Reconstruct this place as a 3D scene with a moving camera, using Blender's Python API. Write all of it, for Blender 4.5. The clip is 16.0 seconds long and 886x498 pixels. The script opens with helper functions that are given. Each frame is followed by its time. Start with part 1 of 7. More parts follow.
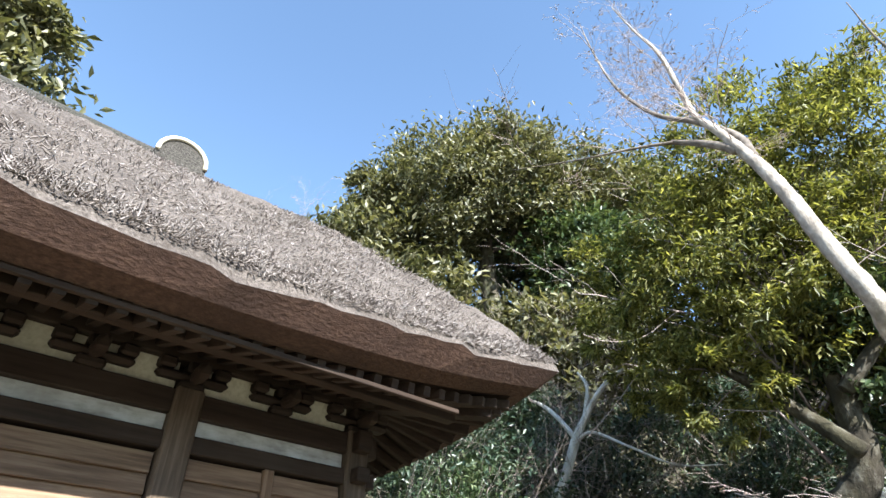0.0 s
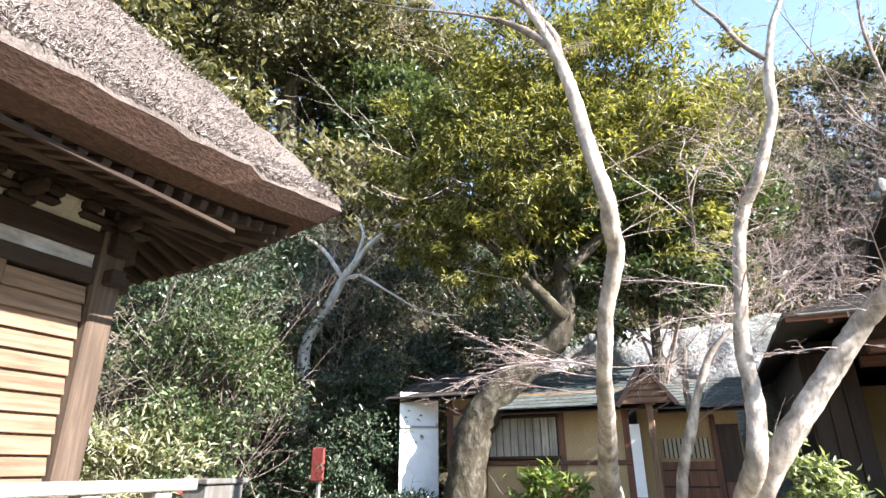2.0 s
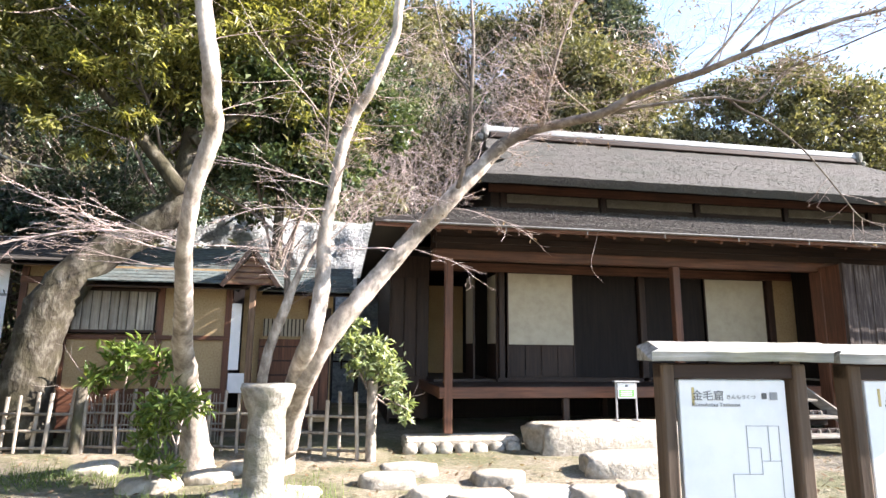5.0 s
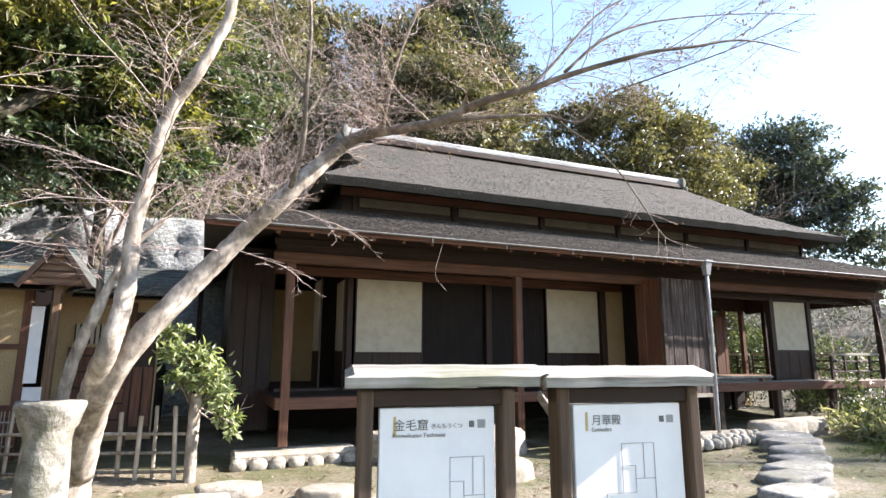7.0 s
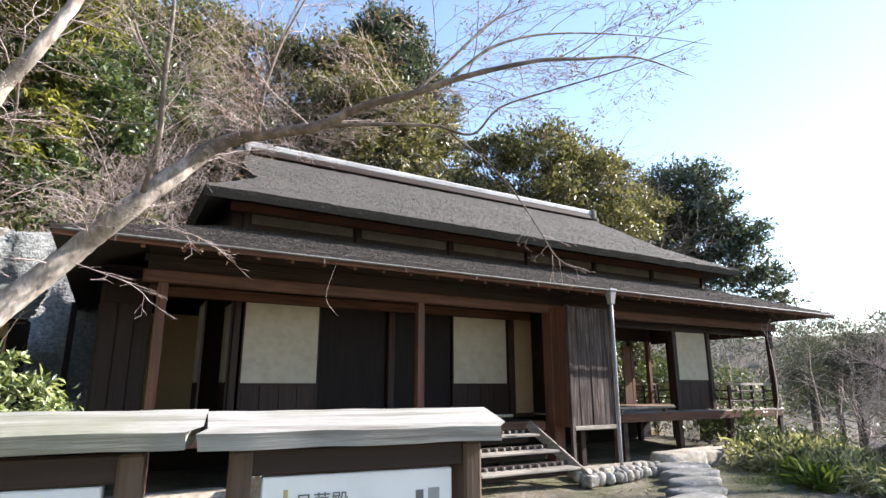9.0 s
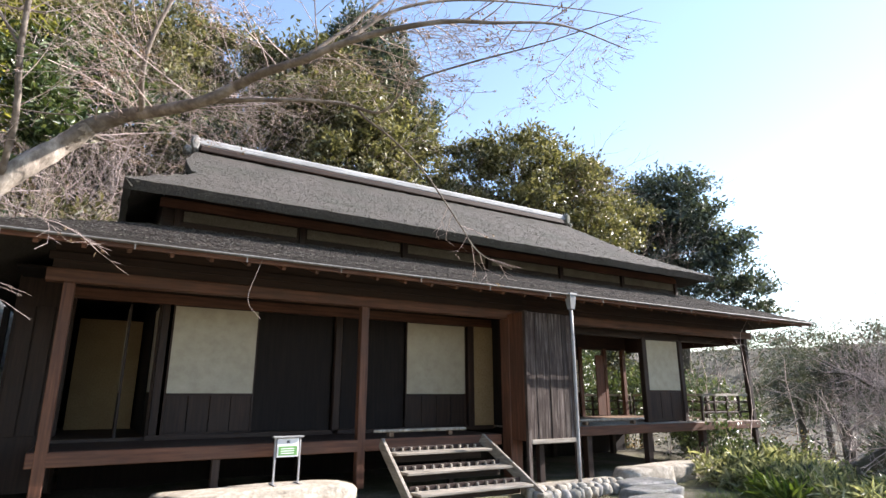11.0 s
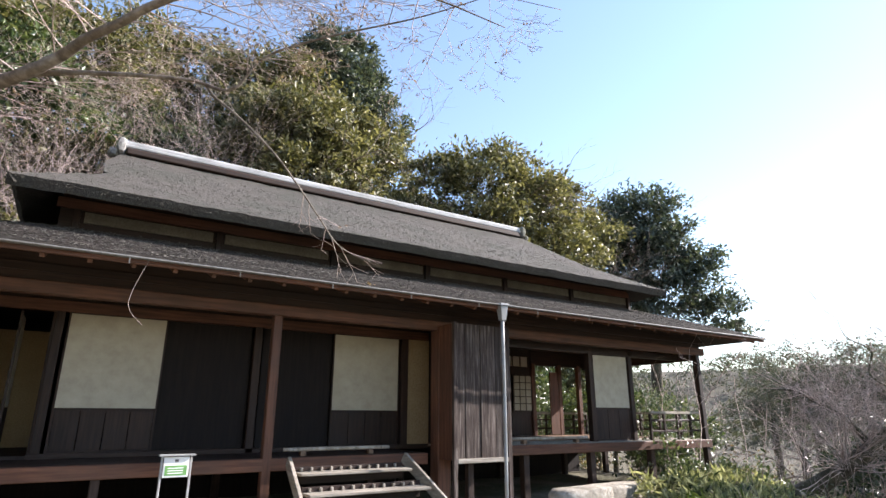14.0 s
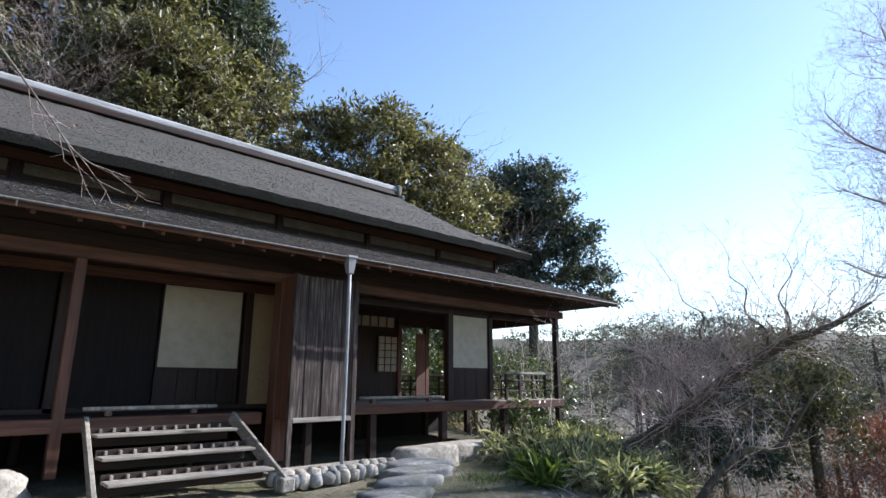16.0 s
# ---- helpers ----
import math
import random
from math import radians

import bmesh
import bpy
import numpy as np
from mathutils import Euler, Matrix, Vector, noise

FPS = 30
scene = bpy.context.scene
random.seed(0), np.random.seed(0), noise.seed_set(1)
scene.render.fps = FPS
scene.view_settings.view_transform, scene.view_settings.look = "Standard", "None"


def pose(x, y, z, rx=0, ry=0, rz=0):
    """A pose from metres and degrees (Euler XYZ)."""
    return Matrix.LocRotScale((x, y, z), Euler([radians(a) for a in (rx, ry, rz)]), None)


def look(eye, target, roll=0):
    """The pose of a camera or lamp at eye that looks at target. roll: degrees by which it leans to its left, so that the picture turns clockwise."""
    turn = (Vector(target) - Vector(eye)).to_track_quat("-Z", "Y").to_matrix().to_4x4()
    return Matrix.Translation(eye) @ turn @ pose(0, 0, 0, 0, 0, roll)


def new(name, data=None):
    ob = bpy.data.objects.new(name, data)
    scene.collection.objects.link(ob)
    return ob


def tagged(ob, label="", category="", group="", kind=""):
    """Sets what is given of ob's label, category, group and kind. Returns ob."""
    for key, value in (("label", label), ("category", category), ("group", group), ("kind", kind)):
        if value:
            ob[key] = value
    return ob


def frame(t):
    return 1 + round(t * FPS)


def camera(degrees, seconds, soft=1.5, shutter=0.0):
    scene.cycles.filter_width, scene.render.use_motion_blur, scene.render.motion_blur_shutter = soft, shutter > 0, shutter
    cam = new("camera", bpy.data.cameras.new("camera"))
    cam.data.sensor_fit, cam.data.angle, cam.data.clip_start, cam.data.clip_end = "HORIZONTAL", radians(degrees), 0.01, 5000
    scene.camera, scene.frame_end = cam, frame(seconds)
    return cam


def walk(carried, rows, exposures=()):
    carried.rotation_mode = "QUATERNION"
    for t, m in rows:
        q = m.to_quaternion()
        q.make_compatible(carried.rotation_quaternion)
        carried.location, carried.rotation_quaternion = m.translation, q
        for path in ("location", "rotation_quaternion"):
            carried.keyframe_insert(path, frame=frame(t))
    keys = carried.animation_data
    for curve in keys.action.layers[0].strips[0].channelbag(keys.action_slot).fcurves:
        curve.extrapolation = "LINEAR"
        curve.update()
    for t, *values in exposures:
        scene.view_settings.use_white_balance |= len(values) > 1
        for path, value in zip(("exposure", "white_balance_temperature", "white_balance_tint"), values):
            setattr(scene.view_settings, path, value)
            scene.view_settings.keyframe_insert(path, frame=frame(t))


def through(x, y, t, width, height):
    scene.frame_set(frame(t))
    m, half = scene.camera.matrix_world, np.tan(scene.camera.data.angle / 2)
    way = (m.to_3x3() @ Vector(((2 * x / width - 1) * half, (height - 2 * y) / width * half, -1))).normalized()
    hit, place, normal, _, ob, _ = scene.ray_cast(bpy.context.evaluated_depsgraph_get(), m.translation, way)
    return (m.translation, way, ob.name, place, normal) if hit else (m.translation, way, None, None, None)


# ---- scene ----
cam = camera(76.1, 16.0)
PATH = [
    (0, (-2.226, -8.584, 1.419), (-3.408, -7.502, 2.616), -1.1),
    (0.5, (-2.242, -8.582, 1.403), (-3.295, -7.315, 2.538), -0.7),
    (1, (-2.234, -8.595, 1.382), (-3.189, -7.167, 2.406), -0.6),
    (1.5, (-2.23, -8.607, 1.352), (-3.097, -7.032, 2.228), -0.4),
    (2, (-2.212, -8.632, 1.32), (-2.973, -6.93, 2.044), -0.4),
    (2.5, (-2.119, -8.7, 1.288), (-2.727, -6.878, 1.846), -0.2),
    (3, (-2.008, -8.804, 1.248), (-2.401, -6.909, 1.751), 0.0),
    (3.5, (-1.893, -8.848, 1.222), (-2.077, -6.909, 1.68), 0.3),
    (4, (-1.769, -8.832, 1.21), (-1.766, -6.877, 1.631), 0.3),
    (4.5, (-1.681, -8.703, 1.218), (-1.504, -6.746, 1.595), 0.3),
    (5, (-1.563, -8.581, 1.261), (-1.23, -6.639, 1.608), 0.5),
    (5.2, (-1.523, -8.547, 1.265), (-1.119, -6.62, 1.616), 0.4),
    (7.3, (-1.039, -8.497, 1.309), (-0.256, -6.695, 1.682), 0.1),
    (7.5, (-0.976, -8.48, 1.309), (-0.18, -6.685, 1.69), 0.0),
    (8, (-0.803, -8.397, 1.31), (0.014, -6.614, 1.703), -0.0),
    (8.5, (-0.69, -8.274, 1.322), (0.186, -6.527, 1.751), 0.2),
    (9, (-0.519, -8.22, 1.318), (0.46, -6.539, 1.785), 0.0),
    (9.5, (-0.282, -8.178, 1.307), (0.732, -6.526, 1.802), -0.0),
    (11.8, (0.73, -8.033, 1.308), (1.681, -6.35, 1.823), 0.1),
    (12, (0.804, -8.031, 1.308), (1.732, -6.341, 1.838), 0.0),
    (12.5, (0.951, -8.057, 1.291), (1.844, -6.358, 1.856), -0.1),
    (13, (1.114, -8.05, 1.274), (1.993, -6.345, 1.839), 0.2),
    (13.5, (1.297, -8.081, 1.256), (2.203, -6.391, 1.823), 0.2),
    (14, (1.489, -8.152, 1.236), (2.516, -6.533, 1.805), 0.1),
    (14.5, (1.711, -8.195, 1.212), (2.837, -6.644, 1.785), 0.1),
    (15, (1.972, -8.174, 1.159), (3.164, -6.672, 1.73), 0.3),
    (15.5, (2.264, -8.184, 1.135), (3.531, -6.731, 1.666), 0.1),
    (16, (2.46, -8.184, 1.11), (3.779, -6.753, 1.572), 0.1),
]
EXPOSURES = [(0.0, 1.91, 6080, 7), (0.5, 1.91, 6150, 8), (1.5, 2.27, 6540, 13), (2.5, 2.48, 6470, 16), (4.5, 2.49, 6650, 17), (8.0, 1.89, 6600, 15), (9.5, 1.78, 6480, 15), (12.5, 1.81, 6720, 17), (14.5, 1.66, 6410, 16), (16.0, 1.22, 5910, 15)]
walk(cam, [(t, look(eye, target, roll)) for t, eye, target, roll in PATH], EXPOSURES)

# ---- world, sun, exposure ----
SUN_TO = Vector((1.0, -0.25, 0.66)).normalized()
SUN_EL = math.asin(SUN_TO.z)
SUN_ROT = math.atan2(SUN_TO.x, SUN_TO.y)
world = bpy.data.worlds.new("sky")
scene.world = world
world.use_nodes = True
wn = world.node_tree.nodes
sky = wn.new("ShaderNodeTexSky")
sky.sky_type = "NISHITA"
sky.sun_disc = False
sky.sun_elevation, sky.sun_rotation = SUN_EL, SUN_ROT
sky.air_density, sky.dust_density, sky.ozone_density = 1.1, 0.12, 1.0
wn["Background"].inputs[1].default_value = 0.105
world.node_tree.links.new(sky.outputs[0], wn["Background"].inputs[0])
sun_data = bpy.data.lights.new("sun", "SUN")
sun_data.energy, sun_data.angle, sun_data.color = 5.0, radians(0.53), (1.0, 0.965, 0.91)
sun = new("sun", sun_data)
sun.matrix_world = look(SUN_TO * 60, (0, 0, 0))

# ---- materials ----


def material(name, build):
    m = bpy.data.materials.new(name)
    m.use_nodes = True
    nt = m.node_tree
    build(nt, nt.nodes["Principled BSDF"])
    return m


def node(nt, kind, **props):
    n = nt.nodes.new(kind)
    for k, v in props.items():
        if k == "scale":
            n.inputs["Scale"].default_value = v
        elif k == "detail":
            n.inputs["Detail"].default_value = v
        elif k == "rough":
            n.inputs["Roughness"].default_value = v
    return n


def coords(nt, stretch=(1, 1, 1)):
    tc = nt.nodes.new("ShaderNodeTexCoord")
    mp = nt.nodes.new("ShaderNodeMapping")
    mp.inputs["Scale"].default_value = stretch
    nt.links.new(tc.outputs["Object"], mp.inputs["Vector"])
    return mp.outputs[0]


def ramp(nt, fac, stops):
    r = nt.nodes.new("ShaderNodeValToRGB")
    els = r.color_ramp.elements
    while len(els) < len(stops):
        els.new(0.5)
    for e, (p, c) in zip(els, stops):
        e.position, e.color = p, (*c, 1)
    nt.links.new(fac, r.inputs[0])
    return r.outputs[0]


def mixc(nt, fac, a, b, mode="MIX"):
    n = nt.nodes.new("ShaderNodeMix")
    n.data_type, n.blend_type = "RGBA", mode
    for sock, v in ((n.inputs[0], fac), (n.inputs[6], a), (n.inputs[7], b)):
        if isinstance(v, (int, float)):
            sock.default_value = v
        elif isinstance(v, tuple):
            sock.default_value = (*v, 1)
        else:
            nt.links.new(v, sock)
    return n.outputs[2]


def bump(nt, p, height, strength, dist):
    b = nt.nodes.new("ShaderNodeBump")
    b.inputs["Strength"].default_value, b.inputs["Distance"].default_value = strength, dist
    nt.links.new(height, b.inputs["Height"])
    nt.links.new(b.outputs[0], p.inputs["Normal"])


def surface(name, dark, mid, light, fine=30.0, coarse=1.5, stretch=(1, 1, 1), rough=0.8, relief=0.3, depth=0.01, vary=0.0, stain=None, spec=0.3):
    """Grain at one scale, broad variation at another, a stain colour and a shift from piece to piece."""

    def build(nt, p):
        v = coords(nt, stretch)
        v0 = coords(nt)
        n1 = node(nt, "ShaderNodeTexNoise", scale=fine, detail=6.0, rough=0.65)
        n2 = node(nt, "ShaderNodeTexNoise", scale=coarse, detail=5.0, rough=0.6)
        nt.links.new(v, n1.inputs["Vector"])
        nt.links.new(v0, n2.inputs["Vector"])
        col = ramp(nt, n1.outputs[0], [(0.3, dark), (0.5, mid), (0.72, light)])
        if stain:
            m = ramp(nt, n2.outputs[0], [(0.42, (0, 0, 0)), (0.68, (1, 1, 1))])
            col = mixc(nt, m, col, mixc(nt, 0.65, col, stain))
        if vary:
            oi = nt.nodes.new("ShaderNodeObjectInfo")
            rnd = ramp(nt, oi.outputs["Random"], [(0, (1 - vary,) * 3), (1, (1.0 + vary * 0.4,) * 3)])
            col = mixc(nt, 1.0, col, rnd, "MULTIPLY")
        nt.links.new(col, p.inputs["Base Color"])
        p.inputs["Roughness"].default_value = rough
        p.inputs["Specular IOR Level"].default_value = spec
        bump(nt, p, n1.outputs[0], relief, depth)

    return material(name, build)


def leaf(name, a, b, c, gloss=0.45, through=0.35):
    """Leaves: hue shifts from leaf to leaf, light passes through."""

    def build(nt, p):
        g = nt.nodes.new("ShaderNodeNewGeometry")
        col = ramp(nt, g.outputs["Random Per Island"], [(0.0, a), (0.55, b), (1.0, c)])
        nt.links.new(col, p.inputs["Base Color"])
        p.inputs["Roughness"].default_value = gloss
        p.inputs["Specular IOR Level"].default_value = 0.4
        t = nt.nodes.new("ShaderNodeBsdfTranslucent")
        nt.links.new(mixc(nt, 1.0, col, (1.2, 1.18, 0.6), "MULTIPLY"), t.inputs[0])
        mx = nt.nodes.new("ShaderNodeMixShader")
        mx.inputs[0].default_value = through
        nt.links.new(p.outputs[0], mx.inputs[1])
        nt.links.new(t.outputs[0], mx.inputs[2])
        nt.links.new(mx.outputs[0], nt.nodes["Material Output"].inputs[0])

    return material(name, build)


ALONG_X, ALONG_Y, ALONG_Z = (0.06, 1, 1), (1, 0.06, 1), (1, 1, 0.06)
M = {}
for ax, st in (("x", ALONG_X), ("y", ALONG_Y), ("z", ALONG_Z)):
    M["dark_" + ax] = surface("dark_stained_wood_" + ax, (0.016, 0.0085, 0.0065), (0.033, 0.0175, 0.012), (0.056, 0.03, 0.02), 26, 1.2, st, 0.62, 0.35, 0.004, 0.25, (0.03, 0.022, 0.018))
    M["brown_" + ax] = surface("red_brown_wood_" + ax, (0.06, 0.026, 0.016), (0.13, 0.055, 0.032), (0.2, 0.09, 0.052), 24, 1.1, st, 0.6, 0.35, 0.004, 0.25, (0.07, 0.04, 0.028))
    M["grey_" + ax] = surface("weathered_grey_wood_" + ax, (0.16, 0.135, 0.11), (0.34, 0.3, 0.25), (0.5, 0.46, 0.4), 30, 1.6, st, 0.85, 0.5, 0.006, 0.25, (0.16, 0.14, 0.11))
    M["tan_" + ax] = surface("sun_bleached_cedar_" + ax, (0.075, 0.044, 0.027), (0.18, 0.112, 0.07), (0.31, 0.21, 0.135), 26, 1.3, st, 0.8, 0.45, 0.005, 0.25, (0.2, 0.12, 0.075))
# Hall timber base lowered: deep shade under the eaves is in the colour.
M["temple_wood"] = surface("old_shaded_temple_wood", (0.01449, 0.008116, 0.005217), (0.02898, 0.01681, 0.01102), (0.04638, 0.02898, 0.01971), 22, 1.0, ALONG_Y, 0.8, 0.45, 0.006, 0.2, (0.05, 0.035, 0.026))
M["fascia"] = surface("trimmed_thatch_underside", (0.035, 0.018, 0.0125), (0.068, 0.037, 0.0255), (0.11, 0.065, 0.046), 45, 1.5, (1, 0.5, 1), 0.95, 0.8, 0.015, 0, (0.042, 0.024, 0.018))
# Base lowered below the paper's own tone for the veranda's deep shade.
M["paper"] = surface("aged_shade_dimmed_paper", (0.36, 0.318, 0.245), (0.42, 0.376, 0.295), (0.465, 0.425, 0.34), 6, 0.7, (1, 1, 1), 0.9, 0.05, 0.002, 0, (0.4, 0.345, 0.26))
M["plaster"] = surface("ochre_clay_plaster", (0.255, 0.1785, 0.0935), (0.357, 0.255, 0.1403), (0.425, 0.3145, 0.187), 40, 1.4, (1, 1, 1), 0.95, 0.35, 0.004, 0, (0.26, 0.17, 0.09))
M["cream"] = surface("stained_cream_plaster", (0.5, 0.45, 0.34), (0.62, 0.57, 0.45), (0.7, 0.66, 0.55), 30, 2.0, (1, 1, 1), 0.95, 0.25, 0.003, 0, (0.36, 0.31, 0.22))
M["whitewash"] = surface("flaking_whitewash", (0.3, 0.29, 0.28), (0.55, 0.55, 0.55), (0.68, 0.69, 0.7), 14, 2.5, (1, 0.3, 1), 0.95, 0.3, 0.004, 0, (0.22, 0.19, 0.17))
M["white"] = surface("white_sheet", (0.72, 0.73, 0.74), (0.8, 0.8, 0.8), (0.84, 0.84, 0.84), 6, 1.0, (1, 1, 1), 0.6, 0.08, 0.002, 0, (0.68, 0.68, 0.68))
M["thatch"] = surface("sunlit_thatch", (0.06, 0.048, 0.04), (0.15, 0.124, 0.108), (0.27, 0.23, 0.205), 46, 3.2, (1, 1, 0.8), 0.95, 1.0, 0.04, 0, (0.08, 0.064, 0.054))
M["straw"] = surface("straw_stubs", (0.13, 0.108, 0.096), (0.25, 0.215, 0.197), (0.4, 0.36, 0.335), 9, 2.0, (1, 1, 1), 0.95, 0.2, 0.004)
M["bark_roof"] = surface("cypress_bark_roof", (0.022, 0.019, 0.016), (0.062, 0.055, 0.047), (0.13, 0.118, 0.104), 62, 0.9, (1, 0.7, 1), 0.95, 0.9, 0.025, 0, (0.04, 0.042, 0.032))
M["shutter"] = surface("brown_weathered_board", (0.018, 0.012, 0.01), (0.062, 0.044, 0.036), (0.2, 0.168, 0.15), 30, 2.2, ALONG_Z, 0.85, 0.6, 0.008, 0.4, (0.035, 0.022, 0.018))
M["shingle"] = surface("thin_wood_shingles", (0.014, 0.011, 0.009), (0.046, 0.038, 0.033), (0.13, 0.112, 0.1), 70, 1.1, (0.22, 1, 1), 0.92, 0.9, 0.012, 0.25, (0.05, 0.046, 0.04))
M["ridge"] = surface("grey_ridge_tile", (0.221, 0.221, 0.221), (0.34, 0.34, 0.34), (0.442, 0.442, 0.4335), 20, 2.0, ALONG_X, 0.8, 0.3, 0.004, 0.1, (0.2, 0.2, 0.19))
M["copper"] = surface("aged_shingle_with_patina", (0.03, 0.04, 0.04), (0.075, 0.092, 0.09), (0.17, 0.195, 0.185), 26, 1.6, (0.5, 1, 1), 0.75, 0.6, 0.01, 0.2, (0.055, 0.045, 0.034))
M["stone"] = surface("pale_weathered_stone", (0.24, 0.21, 0.17), (0.38, 0.34, 0.28), (0.54, 0.5, 0.43), 14, 2.2, (1, 1, 1), 0.92, 0.9, 0.025, 0.2, (0.22, 0.19, 0.14))
M["stone_grey"] = surface("dark_grey_stone", (0.13, 0.125, 0.12), (0.24, 0.232, 0.22), (0.36, 0.345, 0.325), 14, 2.5, (1, 1, 1), 0.9, 0.7, 0.015, 0.25, (0.15, 0.15, 0.1))
M["rock"] = surface("cut_tuff_cliff", (0.17, 0.175, 0.18), (0.36, 0.37, 0.37), (0.56, 0.565, 0.56), 11, 0.7, (1, 1, 1.2), 0.95, 1.0, 0.1, 0, (0.2, 0.22, 0.17))
M["bark_pale"] = surface("pale_maple_bark", (0.13, 0.105, 0.085), (0.37, 0.315, 0.265), (0.66, 0.59, 0.51), 9, 3.4, (1, 1, 0.5), 0.9, 1.0, 0.02, 0, (0.1, 0.088, 0.068))
M["bark_dark"] = surface("mossy_dark_bark", (0.03, 0.025, 0.018), (0.075, 0.062, 0.047), (0.17, 0.15, 0.12), 13, 2.0, (1, 1, 0.35), 0.95, 0.9, 0.03, 0, (0.08, 0.085, 0.04))
# Darker bark for upper limbs; their shaded, backlit look is in the colour.
M["bark_grey"] = surface("grey_brown_shaded_bark", (0.07, 0.055, 0.045), (0.17, 0.14, 0.118), (0.33, 0.285, 0.245), 9, 3.0, (1, 1, 1), 0.9, 0.9, 0.015, 0, (0.09, 0.072, 0.056))
M["twig"] = surface("grey_brown_twig", (0.14, 0.115, 0.1), (0.25, 0.21, 0.185), (0.36, 0.31, 0.28), 4, 0.8, (1, 1, 1), 0.9, 0.1, 0.002, 0, (0.2, 0.14, 0.12))
# Darker than the cedar: shade on the hall posts is put into it.
M["hall_post"] = surface("aged_shaded_post_wood", (0.045, 0.03, 0.021), (0.105, 0.072, 0.05), (0.2, 0.146, 0.106), 24, 1.3, ALONG_Z, 0.85, 0.5, 0.006, 0.2, (0.07, 0.05, 0.036))
# Darker copy of cream: the upper eave's deep shade is in the colour.
M["strip"] = surface("shaded_cream_plaster", (0.12, 0.105, 0.082), (0.17, 0.152, 0.12), (0.21, 0.19, 0.155), 30, 2.0, (1, 1, 1), 0.95, 0.25, 0.003, 0, (0.09, 0.078, 0.06))
M["pillar"] = surface("mottled_old_stone", (0.13, 0.12, 0.1), (0.27, 0.25, 0.215), (0.46, 0.43, 0.38), 9, 3.0, (1, 1, 1), 0.95, 1.0, 0.03, 0, (0.14, 0.14, 0.09))
M["bark_white"] = surface("whitish_smooth_bark", (0.34, 0.31, 0.28), (0.58, 0.55, 0.51), (0.74, 0.71, 0.67), 8, 2.0, (1, 1, 0.5), 0.9, 0.6, 0.01, 0, (0.3, 0.28, 0.22))
M["bark_chip"] = surface("curled_bark_chips", (0.03, 0.027, 0.023), (0.075, 0.069, 0.06), (0.17, 0.16, 0.145), 3, 0.9, (1, 1, 1), 0.95, 0.2, 0.004)
M["twig_pale"] = surface("pale_sunlit_twig", (0.2548, 0.1995, 0.1794), (0.392, 0.3182, 0.291), (0.5292, 0.4465, 0.4171), 4, 0.8, (1, 1, 1), 0.85, 0.1, 0.002, 0, (0.28, 0.2, 0.17))
# Moss and bark tones; pale blotches stand in for dappled sun patches.
M["bark_moss"] = surface("sun_dappled_mossy_bark", (0.018, 0.015, 0.01), (0.042, 0.034, 0.024), (0.17, 0.155, 0.125), 6, 2.4, (1, 1, 0.6), 0.95, 1.0, 0.05, 0, (0.05, 0.045, 0.022))
M["box_paint"] = surface("dark_weathered_metal", (0.075, 0.075, 0.072), (0.13, 0.128, 0.122), (0.2, 0.195, 0.185), 16, 2.2, ALONG_Z, 0.6, 0.2, 0.003, 0.1, (0.09, 0.075, 0.06))
M["bamboo"] = surface("weathered_bamboo", (0.17, 0.14, 0.105), (0.34, 0.29, 0.235), (0.52, 0.465, 0.395), 18, 2.5, ALONG_Z, 0.7, 0.2, 0.003, 0.45, (0.12, 0.1, 0.07))
M["metal"] = surface("grey_painted_metal", (0.22, 0.225, 0.23), (0.3, 0.305, 0.31), (0.38, 0.385, 0.39), 12, 3.0, (1, 1, 1), 0.5, 0.1, 0.002, 0.1, (0.2, 0.18, 0.16), 0.5)
M["dirty"] = surface("lichen_grey_timber", (0.12, 0.11, 0.095), (0.27, 0.26, 0.235), (0.42, 0.41, 0.385), 60, 5.0, ALONG_X, 0.9, 0.9, 0.006, 0, (0.15, 0.155, 0.09))
M["red"] = surface("faded_red_paint", (0.11, 0.022, 0.02), (0.18, 0.034, 0.03), (0.25, 0.06, 0.052), 12, 3.0, (1, 1, 1), 0.7, 0.1, 0.002)
M["green"] = surface("green_notice", (0.1, 0.24, 0.08), (0.14, 0.32, 0.1), (0.18, 0.38, 0.13), 12, 3.0, (1, 1, 1), 0.6, 0.05, 0.002)
M["ink"] = surface("grey_ink", (0.1, 0.1, 0.1), (0.13, 0.13, 0.13), (0.16, 0.16, 0.16), 12, 3.0, (1, 1, 1), 0.7, 0.05, 0.001)
M["gold"] = surface("ochre_mark", (0.45, 0.36, 0.16), (0.5, 0.4, 0.18), (0.55, 0.45, 0.22), 12, 3.0, (1, 1, 1), 0.7, 0.05, 0.001)
# Near-black base: the darkness of unlit rooms is put into the colour.
M["void"] = surface("unlit_interior_boards", (0.006, 0.004, 0.0035), (0.011, 0.007, 0.006), (0.018, 0.012, 0.009), 24, 1.2, ALONG_Z, 0.8, 0.2, 0.003)
